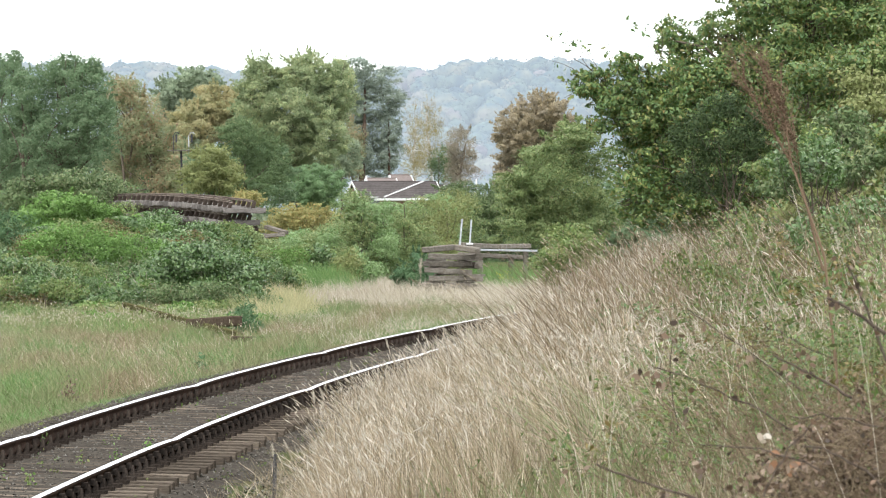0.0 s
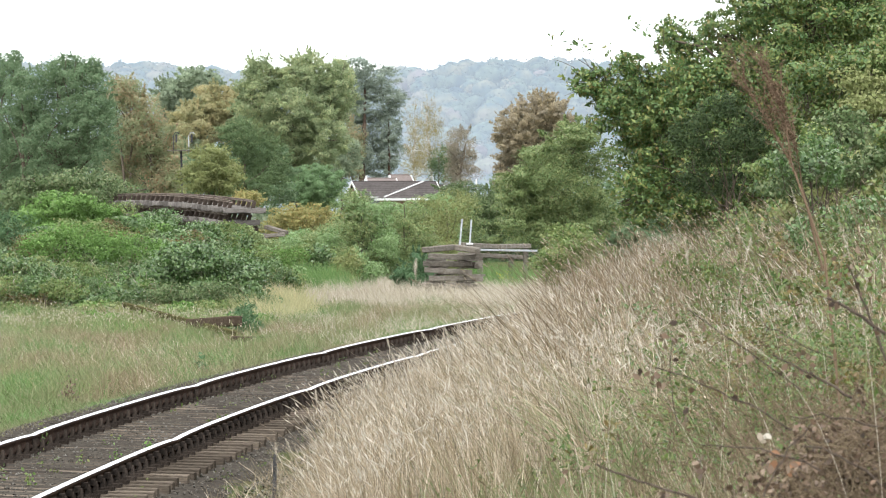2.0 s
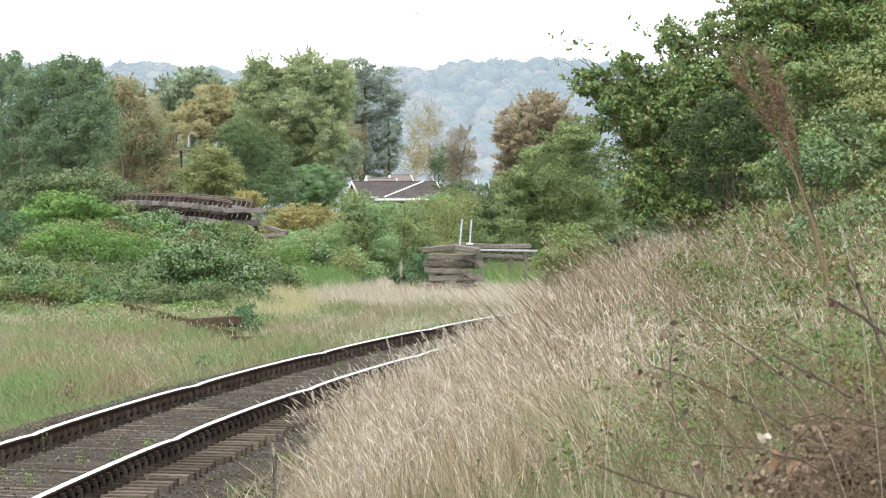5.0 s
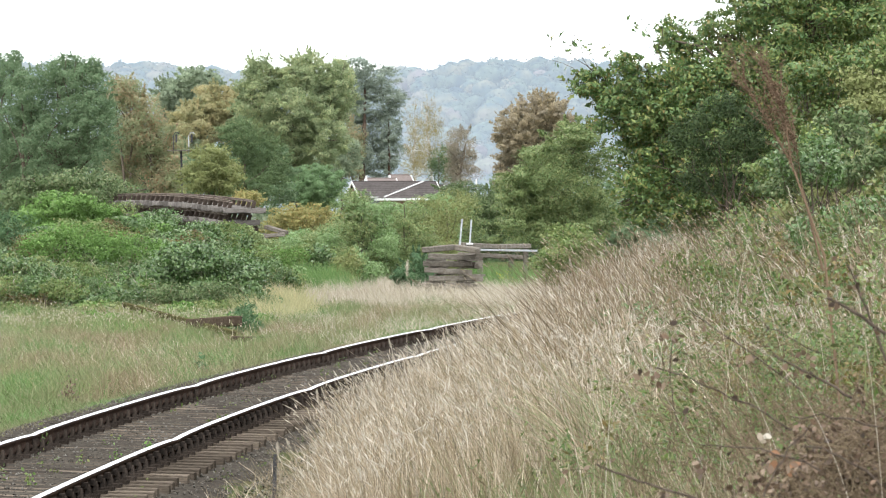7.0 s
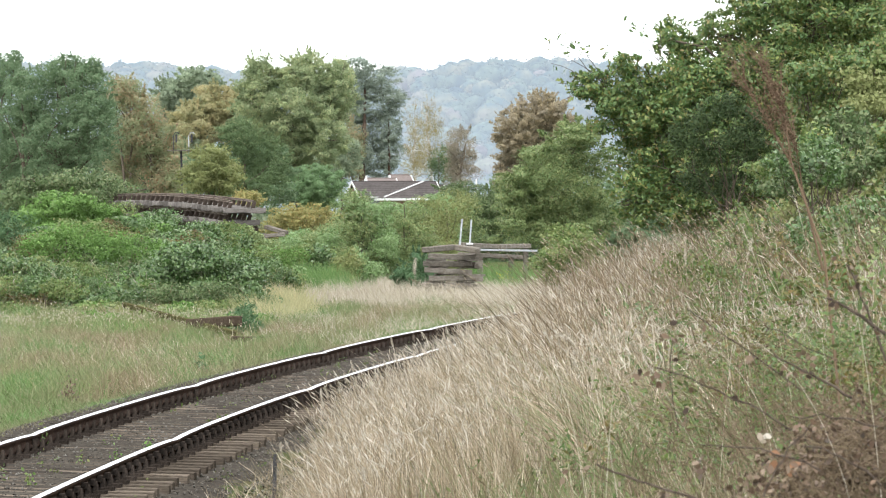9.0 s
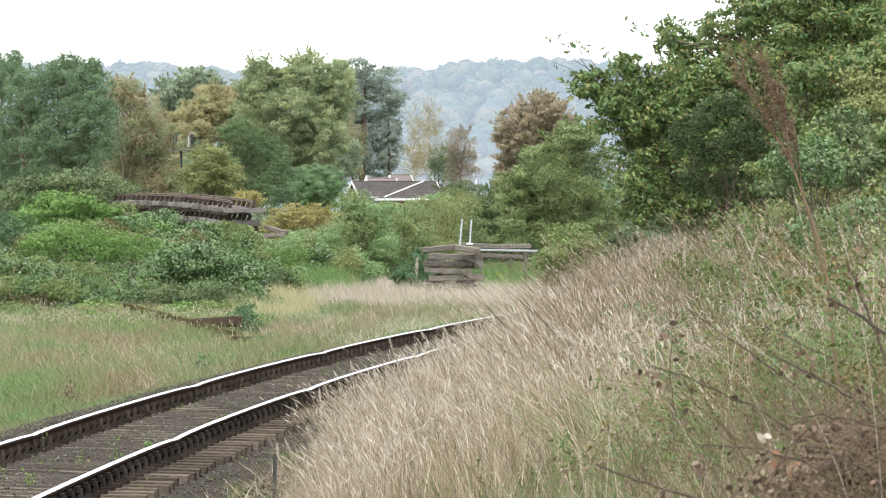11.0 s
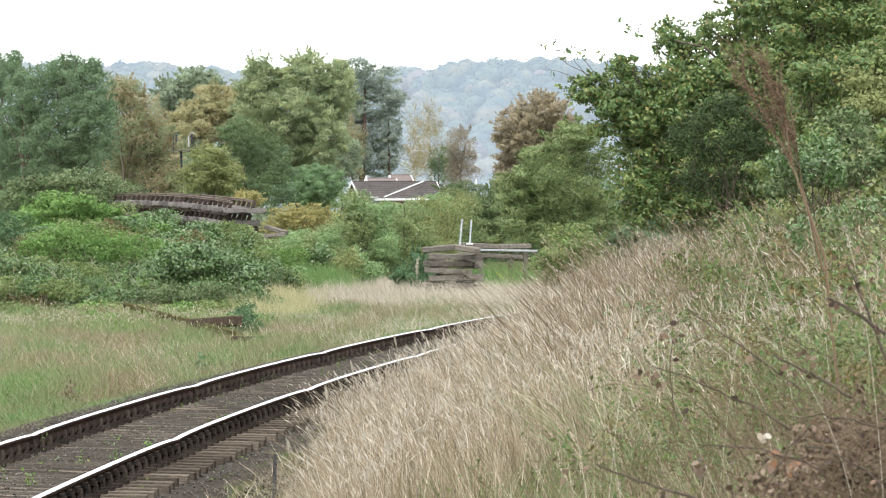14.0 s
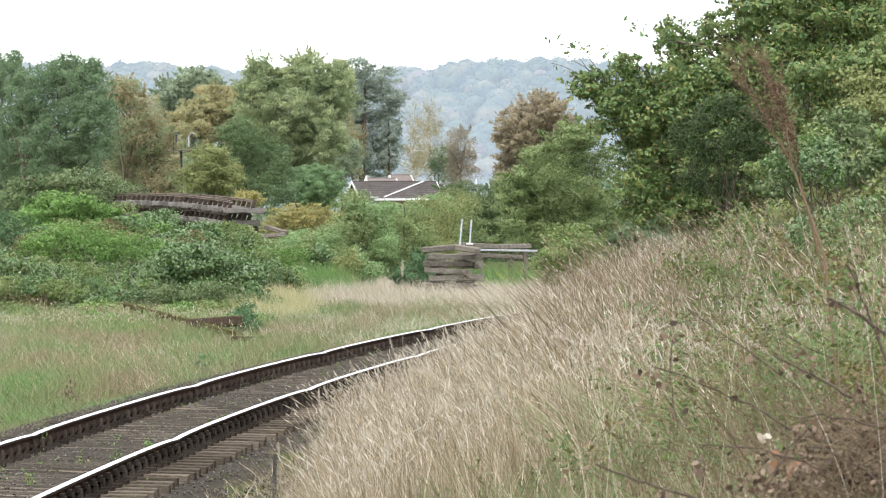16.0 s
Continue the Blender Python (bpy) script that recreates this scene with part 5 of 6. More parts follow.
    part("crown", foliage("crown", rng, back, 620, 0.078, M["oak"], origin=base, lumps=40, spread=0.2, core=0.45), oak)
    # the long side branch that the wind moves
    piv = np.array(SWAY_AT)
    sway = [((1.91, 77.9, 3.67), (0.349, 0.35, 0.262)), ((2.22, 77.9, 3.49), (0.437, 0.4, 0.374)), ((1.62, 77.8, 3.74), (0.212, 0.25, 0.162)), ((1.87, 77.8, 3.39), (0.287, 0.3, 0.225)), ((2.03, 77.9, 3.99), (0.162, 0.2, 0.137))]
    branch = part("branch", mesh_of("branch", *joined([limb(rng, (0, 0, 0), np.array(c) - piv, 0.014, 0.004, 0.25, 8) for c, _ in sway]), M["bark"]), oak, m=Matrix.Translation(piv - base))
    part("leaves", foliage("leaves", rng, sway, 2800, 0.046, M["oak"], OAK_LEAF, origin=piv, lumps=24, spread=0.17, core=0.2), branch)
    tips = [(1.13, 77.8, 4.28), (1.34, 77.8, 4.36), (1.48, 77.8, 4.35), (1.25, 77.8, 3.98), (1.34, 77.8, 3.64), (2.14, 77.9, 4.53), (2.11, 77.9, 4.41), (1.84, 77.9, 4.17), (1.31, 77.8, 3.80), (2.50, 78.0, 4.55)]
    twigs, pts = [], []
    for t in tips:
        a = np.array((1.81, 77.8, 3.74)) - piv if t[0] < 2.0 else np.array((2.41, 78.0, 3.99)) - piv
        e = np.array(t) - piv
        twigs.append(limb(rng, a, e, 0.005, 0.002, 0.2, 6))
        for u in rng.uniform(0.55, 1.02, 9):
            pts.append(a + (e - a) * u + rng.normal(size=3) * 0.035)
    part("twig", mesh_of("twig", *joined(twigs), M["bark"]), branch)
    pts = np.array(pts)
    part("leaves", mesh_of("leaves", *leaf_arrays(rng, pts, unit(rng.normal(size=pts.shape)), 0.075, OAK_LEAF), M["oak"]), branch)
    return oak


# ---- the bank to the right of the line ----
STEMS = []


def build_bank_bushes():
    rng = np.random.default_rng(65)
    specs = [("bramble_bush", "green and yellowing brambles under the oak", "oak", 72, [(3.2, 2.05, 0.45, 0.35), (3.8, 2.35, 0.5, 0.4), (4.4, 2.5, 0.5, 0.45), (2.7, 1.8, 0.4, 0.3)], 0.036, 1500),
             ("nettle_patch", "green leafy nettles on the bank", "weed", 60, [(2.7, 2.0, 0.25, 0.25), (3.3, 2.1, 0.3, 0.3), (3.75, 2.25, 0.3, 0.35)], 0.055, 520),
             ("thorn_bush", "greyish-green thorn bush on the bank", "silver", 66, [(3.6, 2.6, 0.4, 0.35), (4.1, 2.75, 0.4, 0.4)], 0.05, 700)]
    for i, (name, label, mat, d, blobs, size, dens) in enumerate(specs):
        bl = [((x, d + rng.uniform(-0.6, 0.6), z), (r, 0.5, h)) for x, z, r, h in blobs]
        tree(name, label, "bush", bl, mat, dens, size, 650 + i, [(bl[0][0][0], bl[0][0][1], bl[0][0][2], 0.02)], lumps=22, spread=0.28)
    # thicket of mixed bushes round the oak, each of its own leaf
    kinds = [("scrub", "green thorn bush in the thicket beside the oak"), ("silver", "greyish-leaved bush in the thicket beside the oak"), ("yellowgreen", "yellowing bush in the thicket beside the oak"), ("willow", "light green bush in the thicket beside the oak"),
             ("golden", "golden-leaved bush in the thicket beside the oak"), ("oak", "oak sapling in the thicket"), ("bramble", "dark green bramble in the thicket")]
    for i in range(12):
        y = rng.uniform(56, 70)
        x, z = rng.uniform(0.049, 0.064) * y, 2.61 + rng.uniform(-0.007, 0.006) * y
        x = max(x, (0.045 + 0.4 * (z - 2.3) / y) * y)
        mat, label = kinds[int(rng.choice(7, p=[0.15, 0.14, 0.2, 0.06, 0.12, 0.2, 0.13]))]
        bl = [((x + rng.normal() * 0.22, y + rng.normal() * 0.3, z + rng.normal() * 0.16), (rng.uniform(0.1, 0.22), 0.2, rng.uniform(0.08, 0.17))) for _ in range(5)]
        tree("thicket_bush", label, "bush", bl, mat, 2000, rng.uniform(0.028, 0.042), 670 + i, [(x, y, z, 0.015)], lumps=12, spread=0.32, group="thicket beside the oak")
    for i, (x, z, mat) in enumerate(((3.95, 3.75, "oak"), (4.2, 3.5, "oak"), (4.5, 3.85, "scrub"), (4.1, 3.2, "weed"), (4.6, 3.35, "yellowgreen"))):
        y = 74 + rng.uniform(-0.6, 0.6)
        bl = [((x + rng.normal() * 0.2, y + rng.normal() * 0.2, z + rng.normal() * 0.15), (rng.uniform(0.12, 0.24), 0.25, rng.uniform(0.1, 0.18))) for _ in range(6)]
        tree("thicket_bush", "tall yellowish-green bush growing into the oak", "bush", bl, mat, 2000, 0.04, 740 + i, [(x, y, z, 0.02)], lumps=12, spread=0.36, group="thicket beside the oak")
    bl = [((x, 75.5 + rng.uniform(-0.3, 0.3), z), (0.16, 0.3, 0.16)) for x, z in ((2.85, 2.95), (3.1, 3.1), (3.3, 2.8), (2.7, 2.65), (3.0, 2.6), (2.75, 3.3), (3.05, 3.45), (3.3, 3.3), (2.55, 3.1), (3.35, 3.05))]
    tree("gorse_bush", "dark green gorse under the oak", "bush", bl, "gorse", 2600, 0.045, 699, [(3.0, 75.5, 2.7, 0.02)], shape=NEEDLE, lumps=16, spread=0.45)
    # leafy weeds standing up through the dry grass
    for i, (px, d) in enumerate(((1200, 60), (1270, 57), (1330, 62), (1390, 55), (1450, 60), (1500, 53), (1550, 58), (1300, 49), (1420, 46), (1530, 44), (1240, 52), (1370, 64))):
        x = (px - 784) * d / 12498
        g = float(ground_z(x, d))
        top = rng.uniform(0.45, 0.8)
        bl = [((x + rng.normal() * 0.16, d + rng.normal() * 0.3, g + top * rng.uniform(0.35, 1.0)), (rng.uniform(0.05, 0.13), 0.2, rng.uniform(0.06, 0.14))) for _ in range(8)]
        mat, label = (("olive", "straggling olive-green bramble in the dry grass"), ("weed", "green leafy weed in the dry grass"), ("weed", "tall green leafy weed in the dry grass"))[i % 3]
        tree("leafy_weed", label, "weed", bl, mat, 1100, rng.uniform(0.028, 0.042), 760 + i, [(x, d, g + top * 0.8, 0.007)], bark="stem", shape=LANCE, lumps=10, spread=0.6, group="leafy weeds on the bank")
    # low olive brambles close by on the bank
    for i, (px, d) in enumerate(((1290, 44), (1380, 40), (1470, 38), (1545, 42), (1240, 36), (1350, 33), (1450, 48), (1530, 50), (1410, 54), (1320, 52), (1560, 34))):
        x = (px - 784) * d / 12498
        g = float(ground_z(x, d))
        bl = [((x + rng.normal() * 0.13, d + rng.normal() * 0.3, g + rng.uniform(0.12, 0.42)), (rng.uniform(0.06, 0.15), 0.3, rng.uniform(0.05, 0.13))) for _ in range(7)]
        mat, label = (("olive", "olive-green bramble straggling over the bank"), ("olive", "half-dead bramble on the bank"), ("weed", "green leafy weed clump on the bank"))[i % 3]
        tree("low_bramble", label, "bramble", bl, mat, 1000, rng.uniform(0.02, 0.03), 720 + i, [(x, d, g + 0.35, 0.006)], bark="stem", shape=LANCE, lumps=12, spread=0.6, group="low brambles on the bank")


def build_sprays():
    """Arching bramble sprays with leaves in threes, and coarse tussocks of long curved blades, over the near part of the bank."""
    rng = np.random.default_rng(71)
    for i in range(52):
        d = rng.uniform(34, 66)
        px = rng.uniform(1130 + 1.5 * max(0, 50 - d), 1575)
        x = (px - 784) * d / 12498
        foot = np.array((x, d, float(ground_z(x, d)) - 0.02))
        t = thing("bramble_spray", "arching bramble spray with dark green leaves in threes", "bramble", foot, group="bramble sprays on the bank")
        stems, pts = [], []
        for _ in range(int(rng.integers(3, 6))):
            up, out = rng.uniform(0.22, 0.6), rng.normal() * 0.22 - 0.06
            u = np.linspace(0, 1, 9)[:, None]
            mid, end = np.array([out * 0.4, rng.normal() * 0.1, up * 1.35]), np.array([out * 1.6, rng.normal() * 0.2, up * 0.75])
            path = 2 * mid * u * (1 - u) + end * u * u
            stems.append(tube_arrays(path, np.linspace(0.0035, 0.0015, 9), 5))
            for q in rng.uniform(0.25, 1.0, int(rng.integers(9, 16))):
                c = np.array([np.interp(q, u[:, 0], path[:, k]) for k in range(3)]) + rng.normal(size=3) * 0.025
                pts.append(c + rng.normal(size=(3, 3)) * 0.02)
        pts = np.concatenate(pts)
        part("stem", mesh_of("stem", *joined(stems), M["stem"]), t)
        nn = unit(rng.normal(size=pts.shape) * 0.5 + np.array([0, -0.45, 0.75]))
        part("leaves", mesh_of("leaves", *leaf_arrays(rng, pts, nn, 0.036, LANCE), M[("bramble", "weed", "oak", "weed", "young_oak", "olive", "bramble")[i % 7]]), t)
        STEMS.append(t)
    for i in range(60):
        d = rng.uniform(33, 66)
        px = rng.uniform(980 + 3 * max(0, 55 - d), 1570)
        x = (px - 784) * d / 12498
        foot = np.array((x, d, float(ground_z(x, d)) - 0.02))
        dry = i % 5 < (3 if px < 1250 else 1)
        t = thing("grass_tussock", "tussock of long bleached curving blades on the bank" if dry else "tussock of long green curving blades on the bank", "grass tussock", foot, group="tussocks on the bank")
        n = 46
        base = np.stack([rng.normal(size=n) * 0.05, rng.normal(size=n) * 0.05, np.zeros(n)], -1)
        part("blade", mesh_of("blade", *blades(rng, base, rng.uniform(0.3, 0.62, n), 0.007, 0.42, (-0.12, -0.05), 1.0, 6), M["straw" if dry else "lawn"]), t)["kind"] = "stuff"
        if dry:
            st, hd = seed_stalks(rng, base[:14], rng.uniform(0.45, 0.75, 14), lean=0.25, drift=(-0.2, 0), stalk=0.003, head=0.08, fat=0.004)
            part("stalk", mesh_of("stalk", *st, M["straw"]), t)["kind"] = "stuff"
            part("seed_plume", mesh_of("seed_plume", *hd, M["seed"]), t)["kind"] = "stuff"
        STEMS.append(t)


def on_bank(rng, n, y0, y1, o0, o1, u1=0.07, toe=0.04):
    y = y0 + (y1 - y0) * rng.random(n) ** 1.25
    a = (y - Y0)
    cx = X0 + math.sin(TH) * a + KR * a * a / 2
    x = cx + rng.uniform(o0, o1, n)
    keep = (x < u1 * y + 0.3) & (lateral(x, y) > o0 + toe * np.clip(75 - y, 0, 40))
    x, y = x[keep], y[keep]
    return np.stack([x, y, ground_z(x, y) - 0.02], -1)


def patchy(p, scale, seed):
    """A smooth value from 0 to 1 over the ground, to gather plants in patches."""
    q = p[:, :2] * np.array([1.0, 0.22]) * scale
    v = np.zeros(len(p))
    for k in range(5):
        a = seed * 1.7 + k * 2.4
        v += np.sin(q[:, 0] * math.cos(a) * (1 + 0.6 * k) + q[:, 1] * math.sin(a) * (1 + 0.6 * k) + a * 3) / (1 + 0.35 * k)
    return np.clip(0.5 + v * 0.3, 0, 1)


def build_bank():
    rng = np.random.default_rng(70)
    base = np.concatenate([on_bank(rng, 98000, 40, 165, 2.6, 6.6), on_bank(rng, 26000, 26, 140, 4.4, 7.5, toe=0.012), on_bank(rng, 20000, 25, 130, 6.2, 12, toe=0)])
    o = lateral(base[:, 0], base[:, 1])
    keep = rng.random(len(base)) < np.clip(1.25 - 0.9 * patchy(base, 3.0, 1) * ease(o, 3.5, 6.5) - 0.75 * ease(o, 5.2, 7.5), 0.06, 1)
    base, o = base[keep], o[keep]
    h = rng.uniform(0.22, 0.62, len(base)) * (0.55 + 0.45 * ease(o, 2.6, 4.0)) * (0.6 + 0.4 * ease(base[:, 1], 28, 62)) * (0.75 + 0.5 * patchy(base, 5.0, 2))
    tagged(new("bank_grass", mesh_of("bank_grass", *blades(rng, base, h, 0.0024 + 0.00003 * base[:, 1], 0.25, (-0.14, -0.03), segs=3), M["straw"])), "tall dry straw-coloured grass on the bank", "grass", kind="stuff")
    base = on_bank(rng, 24000, 40, 160, 2.7, 8.0)
    st, hd = seed_stalks(rng, base, rng.uniform(0.42, 0.8, len(base)) * (0.65 + 0.35 * ease(base[:, 1], 40, 70)), lean=0.2, drift=(-0.16, 0.0), stalk=0.0036, head=0.085, fat=0.0042)
    stalks = tagged(new("grass_stalks", mesh_of("grass_stalks", *st, M["straw"])), "dry grass stalks with feathery seed heads", "grass", kind="stuff")
    part("seed_heads", mesh_of("seed_heads", *hd, M["seed"]), stalks)["kind"] = "stuff"
    top = hd[0].reshape(-1, 8, 3)
    u = rng.random((len(top), 6, 1))
    pts = (top[:, :1] * (1 - u) + top[:, 2:3] * u + rng.normal(size=(len(top), 6, 3)) * 0.009 - np.array([0, 0, 0.03])).reshape(-1, 3)
    part("spikelets", mesh_of("spikelets", *leaf_arrays(rng, pts, unit(rng.normal(size=pts.shape)), 0.013, NEEDLE), M["seed"]), stalks)["kind"] = "stuff"
    # green undergrowth in the grass
    base = on_bank(rng, 52000, 26, 150, 4.2, 11, toe=0.01)
    base = base[rng.random(len(base)) < patchy(base, 3.0, 1) ** 1.5]
    tagged(new("green_grass", mesh_of("green_grass", *blades(rng, base, rng.uniform(0.2, 0.5, len(base)) * (0.55 + 0.45 * ease(base[:, 1], 30, 60)), 0.006, 0.4, segs=2), M["lawn"])), "green grass growing through the dry bank grass", "grass", kind="stuff")
    # leafy weeds in patches, thicker up the bank
    seeds = on_bank(rng, 7600, 27, 118, 5.0, 12, toe=0.0)
    so = lateral(seeds[:, 0], seeds[:, 1])
    seeds = seeds[rng.random(len(seeds)) < patchy(seeds, 3.0, 1) ** 1.3 * (0.12 + 2.2 * ease(so, 5.4, 7.0))]
    pts, nn, ch = [], [], []
    for c in seeds:
        k = int(rng.integers(18, 60))
        hgt = rng.uniform(0.3, 0.8) * (0.5 + 0.5 * float(ease(c[1], 30, 60)))
        for _ in range(int(rng.integers(1, 4))):
            tip = c + np.array([rng.normal() * 0.14, rng.normal() * 0.14, hgt * rng.uniform(0.7, 1.1)])
            ch.append(tube_arrays(np.array([c, (c + tip) / 2 + rng.normal(size=3) * 0.02, tip]), [0.003, 0.0025, 0.0015], 4))
            u = rng.uniform(0.2, 1.05, (k // 2, 1))
            pts.append(c + (tip - c) * u + rng.normal(size=(k // 2, 3)) * np.array([0.045, 0.045, 0.02]))
    pts = np.concatenate(pts)
    nn = unit(rng.normal(size=pts.shape) * 0.6 + np.array([0, -0.4, 0.7]))
    weeds = tagged(new("bank_weeds", mesh_of("bank_weeds", *leaf_arrays(rng, pts, nn, 0.036, LANCE), M["weed"])), "leafy green weeds and brambles on the bank", "weeds", kind="stuff")
    part("weed_stems", mesh_of("weed_stems", *joined(ch), M["stem"]), weeds)["kind"] = "stuff"
    base = on_bank(rng, 52000, 26, 125, 5.0, 12, toe=0.01)
    base = base[rng.random(len(base)) < patchy(base, 4.0, 5) ** 1.5 * (0.3 + 0.5 * ease(base[:, 1], 55, 75))]
    tagged(new("dead_stems", mesh_of("dead_stems", *blades(rng, base, rng.uniform(0.3, 0.9, len(base)) * (0.5 + 0.5 * ease(base[:, 1], 30, 60)), 0.006, 0.45, (-0.12, 0), segs=2), M["stem"])), "dead brown weed stems on the bank", "dead stems", kind="stuff")
    base = on_bank(rng, 7500, 46, 76, 5.2, 10.5, toe=0)
    base = base[rng.random(len(base)) < patchy(base, 3.5, 8)]
    st, hd = seed_stalks(rng, base, rng.uniform(0.4, 1.0, len(base)), lean=0.3, drift=(-0.3, 0.0), stalk=0.0035, head=0.06, fat=0.0035)
    tall = tagged(new("tall_dead_growth", mesh_of("tall_dead_growth", *st, M["stem"])), "tall dead brown growth under the oak", "dead stems", kind="stuff")
    part("seed_heads", mesh_of("seed_heads", *hd, M["straw"]), tall)["kind"] = "stuff"
    # litter, stones and sparse dry shoots on the cess
    n = 11000
    y = rng.uniform(46, 90, n)
    a = y - Y0
    x = X0 + math.sin(TH) * a + KR * a * a / 2 + rng.uniform(1.9, 4.3, n)
    base = np.stack([x, y, ground_z(x, y)], -1)
    tagged(new("cess_litter", mesh_of("cess_litter", *leaf_arrays(rng, base + np.array([0, 0, 0.012]), unit(rng.normal(size=(n, 3)) * 0.5 + np.array([0, 0, 1])), 0.06), M["stone"])), "dirty stones and litter beside the ballast", "stones", kind="stuff")
    base = base[rng.random(n) < 0.55]
    tagged(new("cess_weeds", mesh_of("cess_weeds", *blades(rng, base, rng.uniform(0.06, 0.32, len(base)), 0.007, 0.6, segs=2), M["straw"])), "sparse dead shoots beside the ballast", "weeds", kind="stuff")



def grass_stem(rng, foot, tip, head, fat, label, thick=0.004):
    """One tall stem with its plume, on its own foot so that the wind can move it."""
    foot, tip = np.array(foot), np.array(tip)
    t = thing("feather_grass", label, "grass plant", foot, group="tall feathery grass")
    e = tip - foot
    u = np.linspace(0, 1, 8)[:, None]
    path = e * u + np.array([[-0.05, 0, 0]]) * np.sin(u * 3.1) * np.linalg.norm(e)
    part("stalk", mesh_of("stalk", *tube_arrays(path, np.linspace(thick, thick * 0.5, 8), 5), M["straw"]), t)
    d = unit(path[-1] - path[-2])
    n = 160
    w = rng.uniform(0, 1, n)
    at = path[-1] + d * (w[:, None] * head - head * 0.3) + rng.normal(size=(n, 3)) * fat * np.sin(0.3 + 2.6 * w)[:, None] * 0.5
    v, f = leaf_arrays(rng, at, unit(rng.normal(size=(n, 3))), fat * 1.6, NEEDLE)
    part("seed_head", mesh_of("seed_head", v, f, M["seed"]), t, "pale feathery seed head")
    STEMS.append(t)


def build_tufts():
    """Tufts of seeding grass along the edge of the bank, each on its own root so that the wind can move it."""
    rng = np.random.default_rng(77)
    for i in range(34):
        y = 52 + 66 * (i + rng.uniform(-0.4, 0.4)) / 33
        a = y - Y0
        x = X0 + math.sin(TH) * a + KR * a * a / 2 + 2.75 + 0.04 * max(0, 75 - y) + rng.uniform(0, 0.5)
        foot = np.array((x, y, float(ground_z(x, y)) - 0.02))
        t = thing("grass_tuft", "tuft of tall dry seeding grass at the edge of the bank", "grass tuft", foot, group="grass tufts on the bank")
        k = 26
        base = np.stack([rng.normal(size=k) * 0.12, rng.normal(size=k) * 0.12, np.zeros(k)], -1)
        st, hd = seed_stalks(rng, base, rng.uniform(0.35, 0.8, k), lean=0.25, drift=(-0.22, 0.0), stalk=0.004, head=0.06, fat=0.005)
        part("stalk", mesh_of("stalk", *st, M["straw"]), t)["kind"] = "stuff"
        part("seed_plume", mesh_of("seed_plume", *hd, M["seed"]), t, "pale feathery seed plume")["kind"] = "stuff"
        part("blade", mesh_of("blade", *blades(rng, base, rng.uniform(0.2, 0.5, k), 0.008, 0.4, segs=2), M["straw"]), t)["kind"] = "stuff"
        STEMS.append(t)


